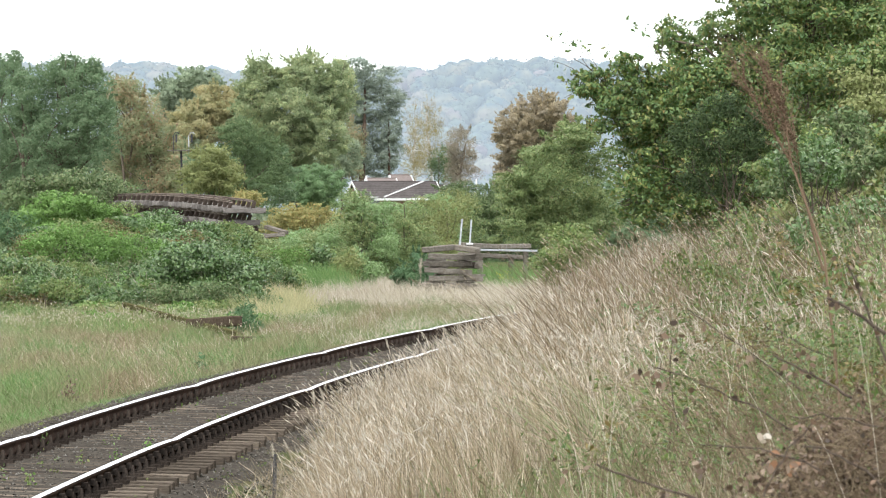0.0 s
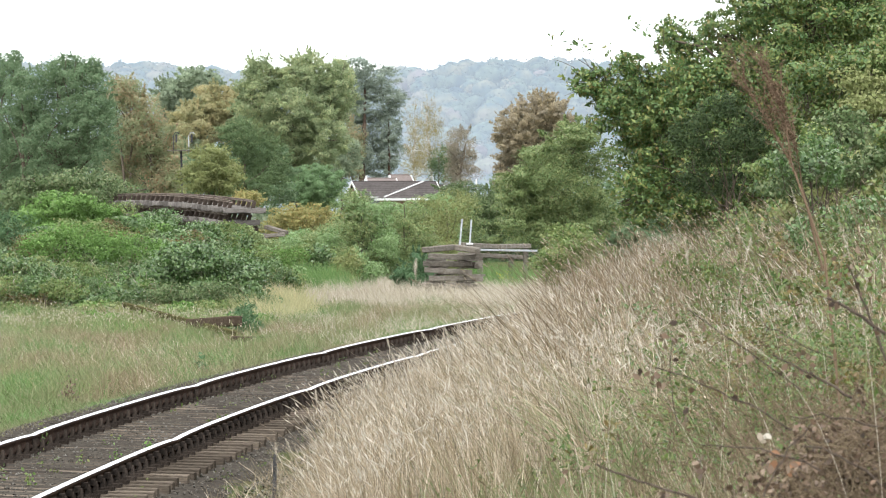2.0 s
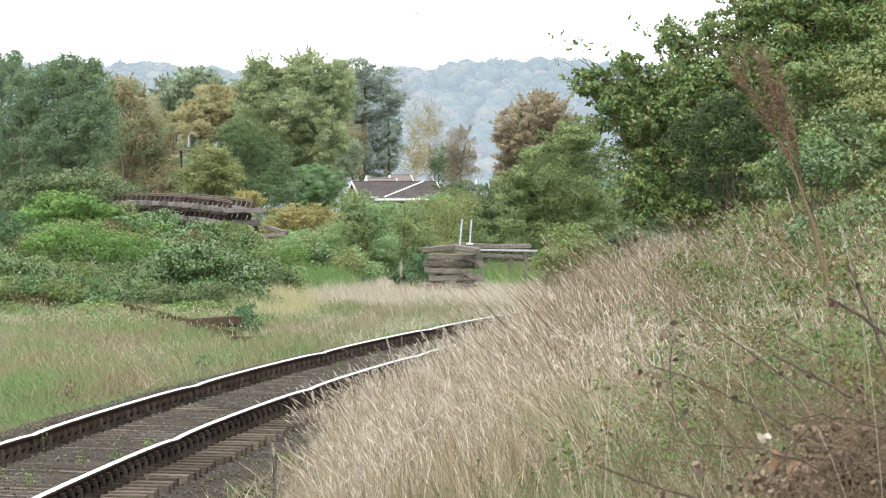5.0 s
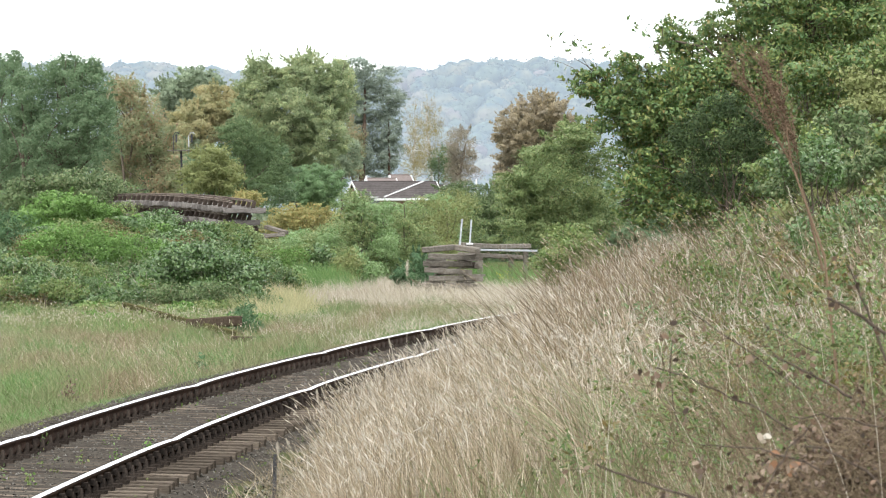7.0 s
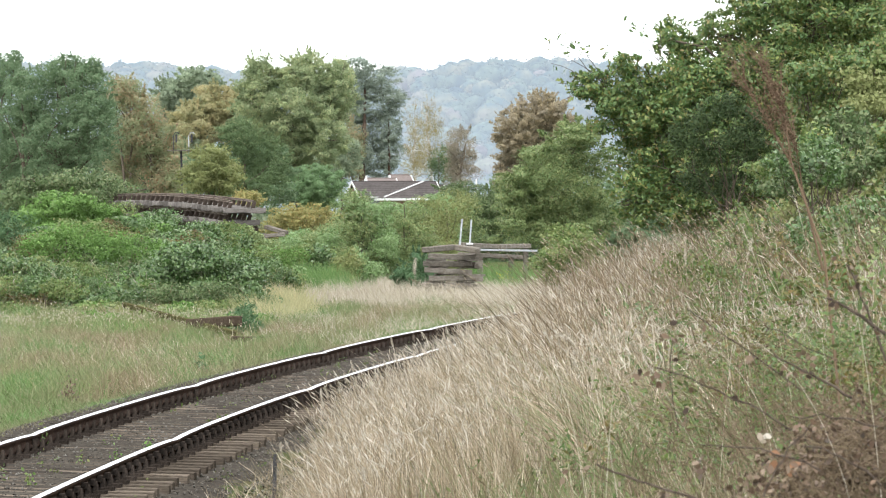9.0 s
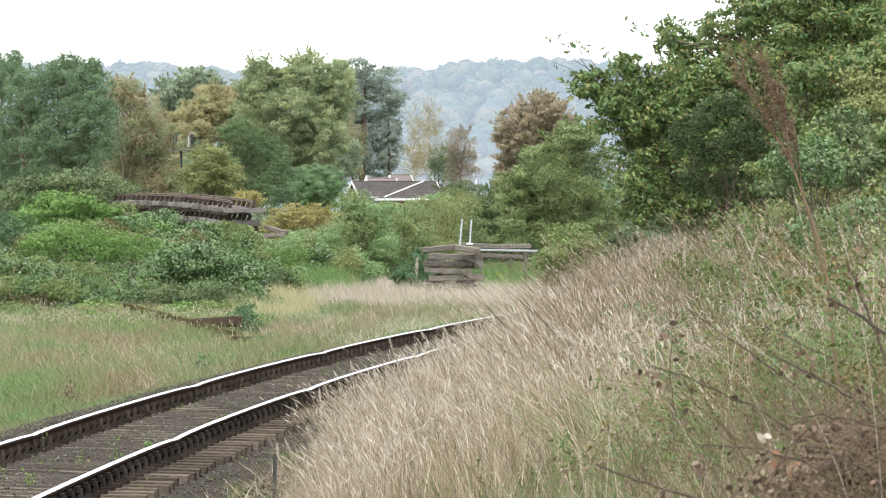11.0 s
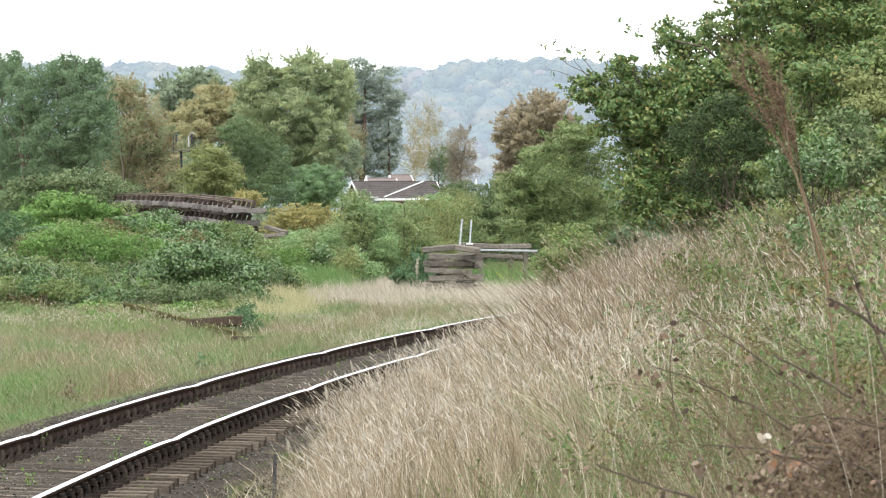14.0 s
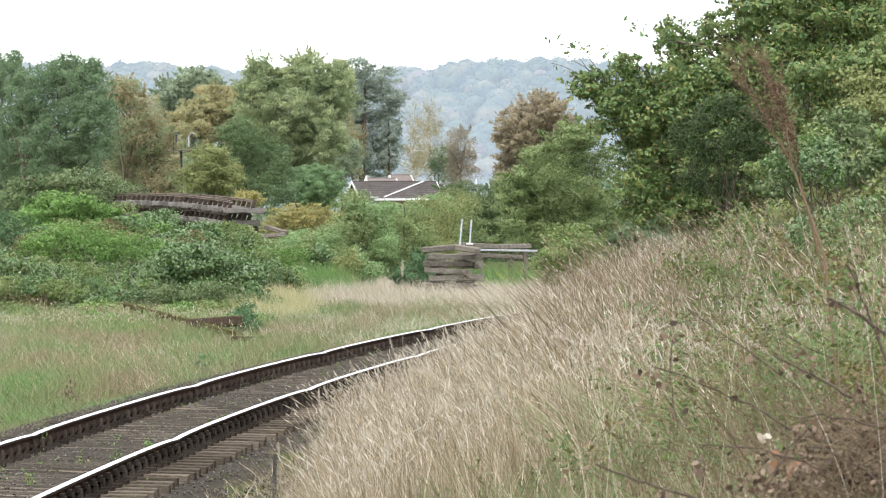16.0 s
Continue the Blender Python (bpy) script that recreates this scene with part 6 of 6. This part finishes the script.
def build_foreground():
    rng = np.random.default_rng(80)
    spots = [(22, 722, 480, 0.05), (26, 640, 845, 0.05), (50, 510, 790, 0.08), (55, 620, 655, 0.09), (58, 575, 700, 0.1), (66, 690, 610, 0.1),
             (30, 1212, 460, 0.06), (52, 655, 690, 0.09), (56, 700, 640, 0.09), (64, 790, 590, 0.1), (70, 890, 560, 0.1), (62, 1010, 470, 0.09),
             (24, 845, 690, 0.05), (27, 488, 800, 0.05), (34, 560, 705, 0.06)]
    for d, px, py, head in spots:
        k = d / 12498
        x, z = (px - 784) * k, 2.61 - (py - 330.8) * k
        fx = x + 0.12 + 0.004 * d
        grass_stem(rng, (fx, d, float(ground_z(fx, d)) - 0.02), (x, d, z), head, head * 0.1, "tall dry grass plant with a feathery seed head", 0.0011 if d < 42 else 0.0025)

    def near(px, py, d):
        return np.array(((px - 784) * d / 12498, d, 2.61 - (py - 330.8) * d / 12498))
    # heap of dead brambles close by
    heap = thing("dead_bramble", "heap of dead brown bramble leaves and stems on the bank", "dead bramble", (1.35, 25, float(ground_z(1.35, 25))))
    hb = np.array(heap.matrix_basis.translation)
    blobs = [((1.37, 25.0, 1.67), (0.2, 0.25, 0.13)), ((1.22, 24.5, 1.57), (0.14, 0.25, 0.1)), ((1.53, 25.0, 1.73), (0.2, 0.25, 0.15)), ((1.43, 25.0, 1.5), (0.3, 0.3, 0.16)), ((1.63, 25.0, 1.51), (0.2, 0.2, 0.2))]
    part("leaves", foliage("leaves", rng, blobs, 1700, 0.022, M["dead"], CURLED, origin=hb, lumps=14, spread=0.4), heap)
    part("litter", foliage("litter", rng, blobs, 2600, 0.016, M["stem"], NEEDLE, origin=hb, lumps=14, spread=0.45), heap)["kind"] = "stuff"
    # arching dead stems, some with withered leaves hanging on them
    arches = [((1568, 590, 22), (1505, 545, 22), (1460, 528, 22), 0.0055), ((1510, 705, 23), (1440, 665, 23), (1370, 630, 23), 0.004), ((1420, 690, 24), (1320, 620, 24), (1215, 545, 24), 0.0025), ((1240, 885, 21), (1130, 855, 21), (1055, 825, 21), 0.004),
              ((1568, 640, 23), (1540, 560, 23), (1500, 470, 23), 0.004), ((1400, 760, 24), (1290, 690, 24), (1160, 650, 24), 0.003), ((1450, 830, 23), (1330, 780, 23), (1240, 790, 23), 0.003), ((1480, 640, 26), (1400, 600, 26), (1330, 560, 26), 0.002),
              ((1568, 760, 22), (1480, 730, 22), (1400, 740, 22), 0.003), ((1200, 760, 27), (1180, 690, 27), (1190, 590, 27), 0.002), ((1350, 880, 22), (1380, 800, 22), (1450, 740, 22), 0.003), ((1560, 860, 22), (1500, 800, 22), (1420, 790, 22), 0.0035)]
    for a, b, c, r in arches:
        a, b, c = near(*a), near(*b), near(*c)
        t = np.linspace(0, 1, 10)[:, None]
        path = a * (1 - t) ** 2 + 2 * b * t * (1 - t) + c * t * t + rng.normal(size=(10, 3)) * 0.003
        part("stem", mesh_of("stem", *tube_arrays(path - hb, np.linspace(r * 1.25, r * 0.8, 10), 6), M["twig"]), heap)
        u = rng.integers(1, 10, 7)
        hang = path[u] - hb + rng.normal(size=(7, 3)) * 0.014 - np.array([0, 0, 0.012])
        part("withered_leaves", mesh_of("withered_leaves", *leaf_arrays(rng, hang, unit(rng.normal(size=(7, 3)) + np.array([0, -0.7, 0])), 0.024, CURLED, droop=0.6), M["dead"]), heap)
    for px, py, d, n in ((1195, 605, 24, 9), (1150, 680, 24, 12), (1315, 640, 25, 7), (1235, 830, 22, 14), (1300, 870, 22, 12), (1215, 740, 25, 8), (1420, 660, 24, 12), (1010, 830, 26, 6), (1500, 470, 23, 6)):
        at = near(px, py, d) - hb + rng.normal(size=(n, 3)) * np.array([0.022, 0.04, 0.026])
        part("withered_leaves", mesh_of("withered_leaves", *leaf_arrays(rng, at, unit(rng.normal(size=(n, 3)) + np.array([0, -0.7, 0])), 0.026, CURLED, droop=0.5), M["dead"]), heap)
    tangle = []
    for _ in range(260):
        a = np.array((rng.uniform(1.2, 1.75), 25 + rng.uniform(-2, 6), 1.35 + rng.uniform(0, 0.2)))
        tangle.append(limb(rng, a - hb, a - hb + np.array((rng.normal() * 0.3 - 0.1, rng.normal() * 0.2, rng.uniform(0.1, 0.5))), 0.0022, 0.001, 0.5, 7))
    for _ in range(420):
        a = np.array((1.22 + 0.5 * rng.random() ** 0.7, 24.6 + rng.uniform(-0.5, 1), 1.35 + rng.uniform(0, 0.5)))
        tangle.append(limb(rng, a - hb, a - hb + np.array((rng.normal() * 0.14 - 0.04, rng.normal() * 0.1, rng.normal() * 0.06)), 0.0022, 0.0012, 0.6, 6))
    part("tangle", mesh_of("tangle", *joined(tangle), M["stem"]), heap)["kind"] = "stuff"
    at = near(1350, 778, 23.3) - hb + rng.normal(size=(4, 3)) * np.array([0.012, 0.01, 0.008])
    part("pale_leaf", mesh_of("pale_leaf", *leaf_arrays(rng, at, np.array([[0.1, -1, 0.3]]) + rng.normal(size=(4, 3)) * 0.5, 0.03, CURLED), M["seed"]), heap, "pale dried leaf")
    rusty = near(1385, 820, 23.5) - hb
    for _ in range(4):
        part("rusty_leaf", mesh_of("rusty_leaf", *leaf_arrays(rng, rusty + rng.normal(size=(1, 3)) * 0.025, np.array([[0, -1, 0.3]]) + rng.normal(size=(1, 3)) * 0.5, 0.034, CURLED), M["fox"]), heap, "orange-brown leaf")
    # leafy shoots and bleached bent grasses between the camera and the oak
    for i, (px, py, d, h, mat) in enumerate(((1150, 720, 40, 0.45, "weed"), (1335, 500, 42, 0.5, "weed"), (1300, 520, 44, 0.4, "weed"), (1110, 630, 46, 0.3, "weed"), (1480, 540, 30, 0.3, "weed"), (1430, 480, 34, 0.3, "olive"), (1520, 500, 26, 0.25, "weed"), (1210, 640, 38, 0.3, "weed"),
                                              (1270, 470, 46, 0.4, "weed"), (1380, 560, 36, 0.3, "weed"), (1550, 420, 38, 0.4, "young_oak"), (1490, 380, 44, 0.5, "weed"), (1320, 400, 52, 0.4, "weed"), (1460, 420, 40, 0.4, "weed"), (1220, 700, 34, 0.25, "weed"), (1000, 800, 36, 0.25, "weed"), (1080, 780, 33, 0.2, "olive"))):
        top = near(px, py - 40, d)
        foot = np.array((top[0] + rng.normal() * 0.03, d, top[2] - h - 0.1))
        foot[2] = min(foot[2], float(ground_z(foot[0], d)))
        sp = thing("leafy_shoot", "upright green leafy shoot standing in the dry grass", "weed", foot, group="leafy shoots on the bank")
        path = foot + (top - foot) * np.linspace(0, 1, 8)[:, None] + rng.normal(size=(8, 3)) * 0.008
        part("stem", mesh_of("stem", *tube_arrays(path - foot, np.linspace(0.0035, 0.0015, 8), 5), M["green_stalk"]), sp)
        n = int(60 + 110 * h)
        u = rng.random(n) ** 0.7
        at = foot + (top - foot) * (1 - u[:, None] * h / (top[2] - foot[2])) - foot + rng.normal(size=(n, 3)) * np.array([0.05, 0.05, 0.02]) * (0.5 + u[:, None])
        part("leaves", mesh_of("leaves", *leaf_arrays(rng, at, unit(rng.normal(size=(n, 3)) * 0.6 + np.array([0, -0.4, 0.6])), 0.036, LANCE), M[mat]), sp)
        STEMS.append(sp)
    for px, py, qx, qy, d in ((1075, 575, 985, 592, 24), (1460, 668, 1310, 604, 24), (1080, 560, 1110, 590, 26), (1350, 640, 1225, 610, 27), (1000, 600, 905, 575, 30), (1240, 800, 1130, 640, 28), (1380, 560, 1300, 400, 32), (1540, 560, 1480, 400, 24), (1290, 560, 1330, 420, 30), (1450, 500, 1400, 330, 34)):
        a, b = near(px, py, d), near(qx, qy, d)
        foot = np.array((a[0] + (a[0] - b[0]) * 0.5, d, float(ground_z(a[0], d)) - 0.02))
        bg = thing("bent_grass", "bleached grass stem bent over by the wind", "grass plant", foot, group="bent grass stems")
        t = np.linspace(0, 1, 12)[:, None]
        path = foot * (1 - t) ** 2 + 2 * a * t * (1 - t) + b * t * t
        part("stalk", mesh_of("stalk", *tube_arrays(path - foot, np.linspace(0.0012, 0.0007, 12), 5), M["pale"]), bg)
        n = 50
        u = rng.uniform(0.86, 1.0, n)
        at = np.stack([np.interp(u, t[:, 0], path[:, q]) for q in range(3)], -1) - foot + rng.normal(size=(n, 3)) * 0.004
        part("seed_head", mesh_of("seed_head", *leaf_arrays(rng, at, unit(rng.normal(size=(n, 3))), 0.012, NEEDLE), M["seed"]), bg, "pale feathery seed head")
        STEMS.append(bg)
    # tall dead dock with its brown plume
    foot = np.array((1.72, 30.0, float(ground_z(1.72, 30))))
    dock = thing("dead_dock", "tall dead dock stalk with a brown seed plume", "dead weed", foot)
    main = [foot, (1.62, 30.0, 2.32), (1.48, 30.0, 2.71), (1.36, 30.0, 2.92), (1.24, 30.0, 3.12)]
    side = [(1.48, 30.0, 2.71), (1.45, 30.0, 2.92), (1.35, 30.0, 3.14)]
    ch = [tube_arrays(np.array(main) - foot, np.linspace(0.006, 0.003, 5)), tube_arrays(np.array(side) - foot, np.linspace(0.005, 0.002, 3)),
          tube_arrays(np.array([(1.62, 30.1, 2.25), (1.53, 30.1, 2.61), (1.50, 30.0, 2.80)]) - foot, np.linspace(0.006, 0.002, 3))]
    pts = []
    for way in (np.array(main[1:]), np.array(side), np.array([(1.53, 30.1, 2.61), (1.5, 30.0, 2.8), (1.42, 30.0, 2.98)])):
        for _ in range(48):
            u = rng.uniform(0.25, 1) * (len(way) - 1)
            k = min(int(u), len(way) - 2)
            a = way[k] + (way[k + 1] - way[k]) * (u - k)
            e = a + np.array([-0.05 + rng.normal() * 0.045, rng.normal() * 0.04, rng.uniform(0.06, 0.2)])
            w = rng.random((26, 1))
            pts.append(a + (e - a) * w + rng.normal(size=(26, 3)) * 0.005)
            ch.append(tube_arrays(np.array([a, (a + e) / 2, e]) - foot, [0.0012, 0.001, 0.0006], 4))
    pts = np.concatenate(pts) - foot
    part("seed_head", mesh_of("seed_head", *leaf_arrays(rng, pts, unit(rng.normal(size=pts.shape)), 0.0085, LEAF), M["dock"]), dock, "brown seed plume")
    part("stalk", mesh_of("stalk", *joined(ch), M["dock"]), dock)


def build_small_things():
    rng = np.random.default_rng(90)
    # stake at the edge of the ballast
    x, y = -1.58, 66.0
    z = float(ground_z(x, y))
    st = new("stake", mesh_from_bm("stake", beam_bm((x, y, z - 0.05), (x + 0.01, y, z + 0.5), 0.045, 0.035), M["dark_metal"]))
    tagged(st, "short dark stake at the edge of the ballast", "stake")
    # weeds on the ballast and the meadow
    for (px, py, d), mat, lab, n, r in (((-3.11, 74.5, -0.10), "fresh", "small green weed growing in the ballast", 40, 0.07), ((-4.03, 84.0, -0.13), "fresh", "small green weed growing beside the rail", 30, 0.06), ((-3.34, 72.0, -0.09), "fresh", "small green weed growing in the ballast", 24, 0.06),
                                    ((-3.63, 71.0, -0.08), "scrub", "small pale weed growing in the ballast", 20, 0.06), ((-3.88, 66.0, -0.11), "scrub", "small green weed growing in the ballast", 26, 0.07), ((-4.31, 75.0, -0.09), "scrub", "thin weed beside the rail joint", 26, 0.1),
                                    ((-5.08, 96.0, -0.21), "dead", "brown dead dock plant in the grass", 160, 0.13), ((-3.84, 112.0, -0.25), "broom", "small dark weed in the grass", 60, 0.12), ((-3.52, 91.0, -0.08), "scrub", "small weed between the rails", 24, 0.07)):
        x, y = px, py
        o = float(lateral(x, y))
        g = -0.2 - o * CANT if abs(o) < 1.6 else float(ground_z(x, y))
        w = thing("weed", lab, "weed", (x, y, g), group="lineside weeds")
        p = np.abs(rng.normal(size=(n, 3))) * np.array([0, 0, r * 1.3]) + rng.normal(size=(n, 3)) * np.array([r * 0.5, r * 0.5, 0.01])
        part("leaves", mesh_of("leaves", *leaf_arrays(rng, p, unit(rng.normal(size=(n, 3)) + np.array([0, -0.6, 0.6])), r * (0.3 if mat == "dead" else 0.55)), M[mat]), w)
        part("stem", mesh_of("stem", *limb(rng, (0, 0, -0.03), (0.01, 0, r * 1.8), 0.004, 0.002), M["stem"]), w)
    # white and yellow flower heads
    for (x, y, z), mat, lab in (((1.59, 72.0, 1.34), "petal", "white flower heads on the bank"), ((1.64, 188.0, 0.26), "yellow", "yellow flower heads beside the stack"), ((-5.39, 165.0, 0.47), "yellow", "yellow flower in the brambles")):
        fl = thing("wildflower", lab, "flowers", (x, y, float(ground_z(x, y))))
        n = 34
        h = z - float(ground_z(x, y))
        k = 0.12 if mat == "petal" else 0.16
        p = np.array([0, 0, h]) + rng.normal(size=(n, 3)) * np.array([k, k, k * 0.5])
        part("petals", mesh_of("petals", *leaf_arrays(rng, p, unit(rng.normal(size=(n, 3)) + np.array([0, -1, 0.5])), 0.03), M[mat]), fl)
        part("stem", mesh_of("stem", *limb(rng, (0, 0, 0), (0, 0, h), 0.006, 0.003), M["straw"]), fl)
    # railway signal gantry above the trees
    x, y, _ = (-12.85, 350.0, 4.46)
    g = float(ground_z(x, y))
    sig = thing("signal_post", "old railway signal post with hooped lamp brackets above the trees", "signal post", (x, y, g))
    o = -Vector((x, y, g))
    part("post", (beam_bm((0, 0.2, 0), Vector((-12.99, 350.0, 4.42)) + o + Vector((0, 0.2, 0)), 0.1, 0.1), M["dark_metal"]), sig)
    part("platform", (beam_bm(Vector((-13.67, 350.0, 4.40)) + o, Vector((-12.29, 350.0, 4.42)) + o, 0.5, 0.06), M["old_timber"]), sig)
    for px, paint in (((-13.22, 350.0, 5.26), "dark_metal"), ((-12.46, 350.0, 5.26), "galv")):
        top = Vector(px) + o
        part("lamp", (beam_bm(top + Vector((0, 0, -0.45)), top + Vector((0, 0, -0.05)), 0.1, 0.1), M["dark_metal"]), sig, "dark lamp housing")
        hoop = [top + Vector((-0.14, 0, -1.0)), top + Vector((-0.14, 0, -0.1)), top + Vector((-0.06, 0, 0.02)), top + Vector((0.08, 0, 0.03)), top + Vector((0.14, 0, -0.05))]
        part("hoop", mesh_of("hoop", *tube_arrays([tuple(p) for p in hoop], 0.025), M[paint]), sig, "hooped bracket")
    x, y, z = (4.01, 850.0, 3.48)
    g = float(ground_z(x, y))
    ob = new("white_post", mesh_from_bm("white_post", beam_bm((x, y, g), (x, y, z), 0.25, 0.2), M["white"]))
    tagged(ob, "white painted post beyond the houses", "post")


# ---- birds ----
def build_birds():
    made = []
    for _ in range(2):
        bird = thing("bird", "dark pigeon-like bird in flight", "bird", group="birds")
        body = [(0.2, 0.0, 0.0), (0.17, 0, 0.012), (0.1, 0, 0.0), (0.0, 0, -0.01), (-0.12, 0, 0.0), (-0.17, 0, 0.0)]
        part("body", mesh_of("body", *tube_arrays(body, [0.01, 0.045, 0.085, 0.1, 0.06, 0.02], 8), M["feather"], smooth=True), bird)
        tail = np.array([(-0.13, -0.025, 0.005), (-0.13, 0.025, 0.005), (-0.32, 0.07, 0.0), (-0.32, -0.07, 0.0), (-0.13, -0.025, -0.008), (-0.13, 0.025, -0.008), (-0.32, 0.07, -0.006), (-0.32, -0.07, -0.006)])
        part("tail", mesh_of("tail", tail, [(0, 1, 2, 3), (7, 6, 5, 4), (0, 4, 5, 1), (2, 6, 7, 3)], M["feather"]), bird)
        wings = []
        for s in (1, -1):
            top = np.array([(0.12, 0.03 * s, 0.012), (-0.14, 0.03 * s, 0.008), (0.13, 0.22 * s, 0.012), (-0.12, 0.22 * s, 0.008), (0.02, 0.47 * s, 0.006), (-0.08, 0.45 * s, 0.005)])
            v = np.concatenate([top, top - np.array([0, 0, 0.012])])
            f = [(0, 1, 3, 2), (2, 3, 5, 4), (8, 9, 7, 6), (10, 11, 9, 8), (0, 2, 8, 6), (2, 4, 10, 8), (1, 7, 9, 3), (3, 9, 11, 5), (4, 5, 11, 10)]
            wings.append(part("wing", mesh_of("wing", v, f, M["feather"]), bird))
        made.append((bird, wings))
    return made


def glide(rows, t):
    ts = [r[0] for r in rows]
    return Vector([float(np.interp(t, ts, [r[1][i] for r in rows])) for i in range(3)])


def motions():
    # one bird leaves the big oak and crosses to the left, the other climbs from the pine
    routes = [
        [(0.0, (-14.05, 705.0, 10.55)), (2.45, (-14.05, 705.0, 10.67)), (2.9, (-19.32, 688.0, 12.61)), (3.1, (-21.47, 688.0, 13.77)), (3.3, (-23.89, 688.0, 14.65)), (3.5, (-26.20, 688.0, 15.59)), (4.0, (-32.20, 688.0, 17.63)), (4.2, (-34.73, 688.0, 18.29)), (5.0, (-44.81, 688.0, 21.64)), (7.0, (-69.58, 688.0, 29.08)), (16.0, (-185.98, 730.0, 62.82))],
        [(0.0, (-6.62, 872.0, 7.45)), (2.0, (-6.27, 872.0, 7.95)), (2.3, (-5.00, 872.0, 9.92)), (2.6, (-4.15, 872.0, 11.54)), (2.9, (-3.59, 872.0, 13.16)), (3.2, (-3.17, 872.0, 14.85)), (3.5, (-3.03, 872.0, 16.40)), (4.0, (-3.10, 872.0, 19.07)), (4.2, (-3.17, 872.0, 20.06)), (5.6, (-3.52, 872.0, 27.31)), (8.0, (-5.91, 872.0, 41.39)), (16.0, (-20.00, 872.0, 89.27))]]
    for (bird, wings), route, away in zip(birds, routes, (160, 75)):
        walk(bird, [(t, pose(*p, 16, -22, away)) for t, p in route])
        for wing, s in zip(wings, (1, -1)):
            rows = [(0.0, pose(0, 0, 0, 12 * s)), (1.9, pose(0, 0, 0, 12 * s))]
            rows += [(2.0 + i / 15, pose(0, 0, 0, s * (8 + 38 * math.sin(i * 1.9)))) for i in range(75)]
            walk(wing, rows + [(7.2, pose(0, 0, 0, 12 * s)), (16.0, pose(0, 0, 0, 12 * s))])
    # gusts: the oak's side branch, and the tall stems
    gust = [(0, 1.0), (0.5, 1.0), (1, -0.6), (1.5, 0), (2, 0), (2.5, -0.6), (3, -0.6), (3.5, -1.4), (4, -0.6), (5.2, -0.2), (6.5, 0), (7, 0.6), (7.5, 2.4), (8, 5.1), (8.5, 3.1), (9, 2.4), (10.2, 1.6), (11.5, 1.9), (12, 1.4), (12.5, 2.2), (13, 2.2),
            (13.5, 1.9), (14, 5.9), (14.5, 4.7), (15, 3.5), (15.5, 2.2), (16, 2.2)]
    branch = [o for o in bpy.data.objects if o.name == "branch"][0]
    at = branch.matrix_basis.translation
    walk(branch, [(t, pose(at.x, at.y, at.z, 0, -a, 0)) for t, a in gust])
    crown = [o for o in oak.children if o.name.startswith("crown")]
    for part_of, share in zip(crown, (0.07, 0.05)):
        walk(part_of, [(t, pose(0, 0, 0, 0, -a * share + 0.05 * math.sin(t * 2.3), 0)) for t, a in gust])
    rng = np.random.default_rng(98)
    for bush in [o for o in bpy.data.objects if o.parent is None and o.name.split(".")[0] in ("thicket_bush", "leafy_weed", "low_bramble")]:
        p = bush.matrix_basis.translation.copy()
        ph, sp = rng.uniform(0, 6.28), rng.uniform(2.0, 3.6)
        walk(bush, [(i * 0.5, pose(*p, 0, 0.3 * math.sin(sp * i * 0.5 + ph) + 0.12 * float(np.interp(i * 0.5, [r[0] for r in gust], [r[1] for r in gust])), 0)) for i in range(33)])
    rng = np.random.default_rng(99)
    for stem in STEMS:
        p = stem.matrix_basis.translation.copy()
        ph, sp, amp = rng.uniform(0, 6.28), rng.uniform(2.4, 4.2), rng.uniform(0.5, 1.3)
        rows = []
        for i in range(41):
            t = i * 0.4
            g = float(np.interp(t, [r[0] for r in gust], [r[1] for r in gust]))
            rows.append((t, pose(*p, rng.normal() * 0.3, amp * (math.sin(sp * t + ph) + 0.5 * math.sin(2.3 * sp * t + ph)) + 0.35 * g, 0)))
        walk(stem, rows)


# ---- building, place by place ----
G = np.random.default_rng
build_ground()
build_hill(G(1))
build_ballast(G(2))
build_track(G(3))
build_house()
build_far_trees()
build_left_side()
build_stack_and_panels(G(9))
build_middle()
build_meadow_stalks()
build_tawny(G(55))
build_belts()
build_lush_strip()
build_fern_edge()
oak = build_oak()
build_bank_bushes()
build_bank()
build_sprays()
build_tufts()
build_foreground()
build_small_things()
birds = build_birds()
motions()
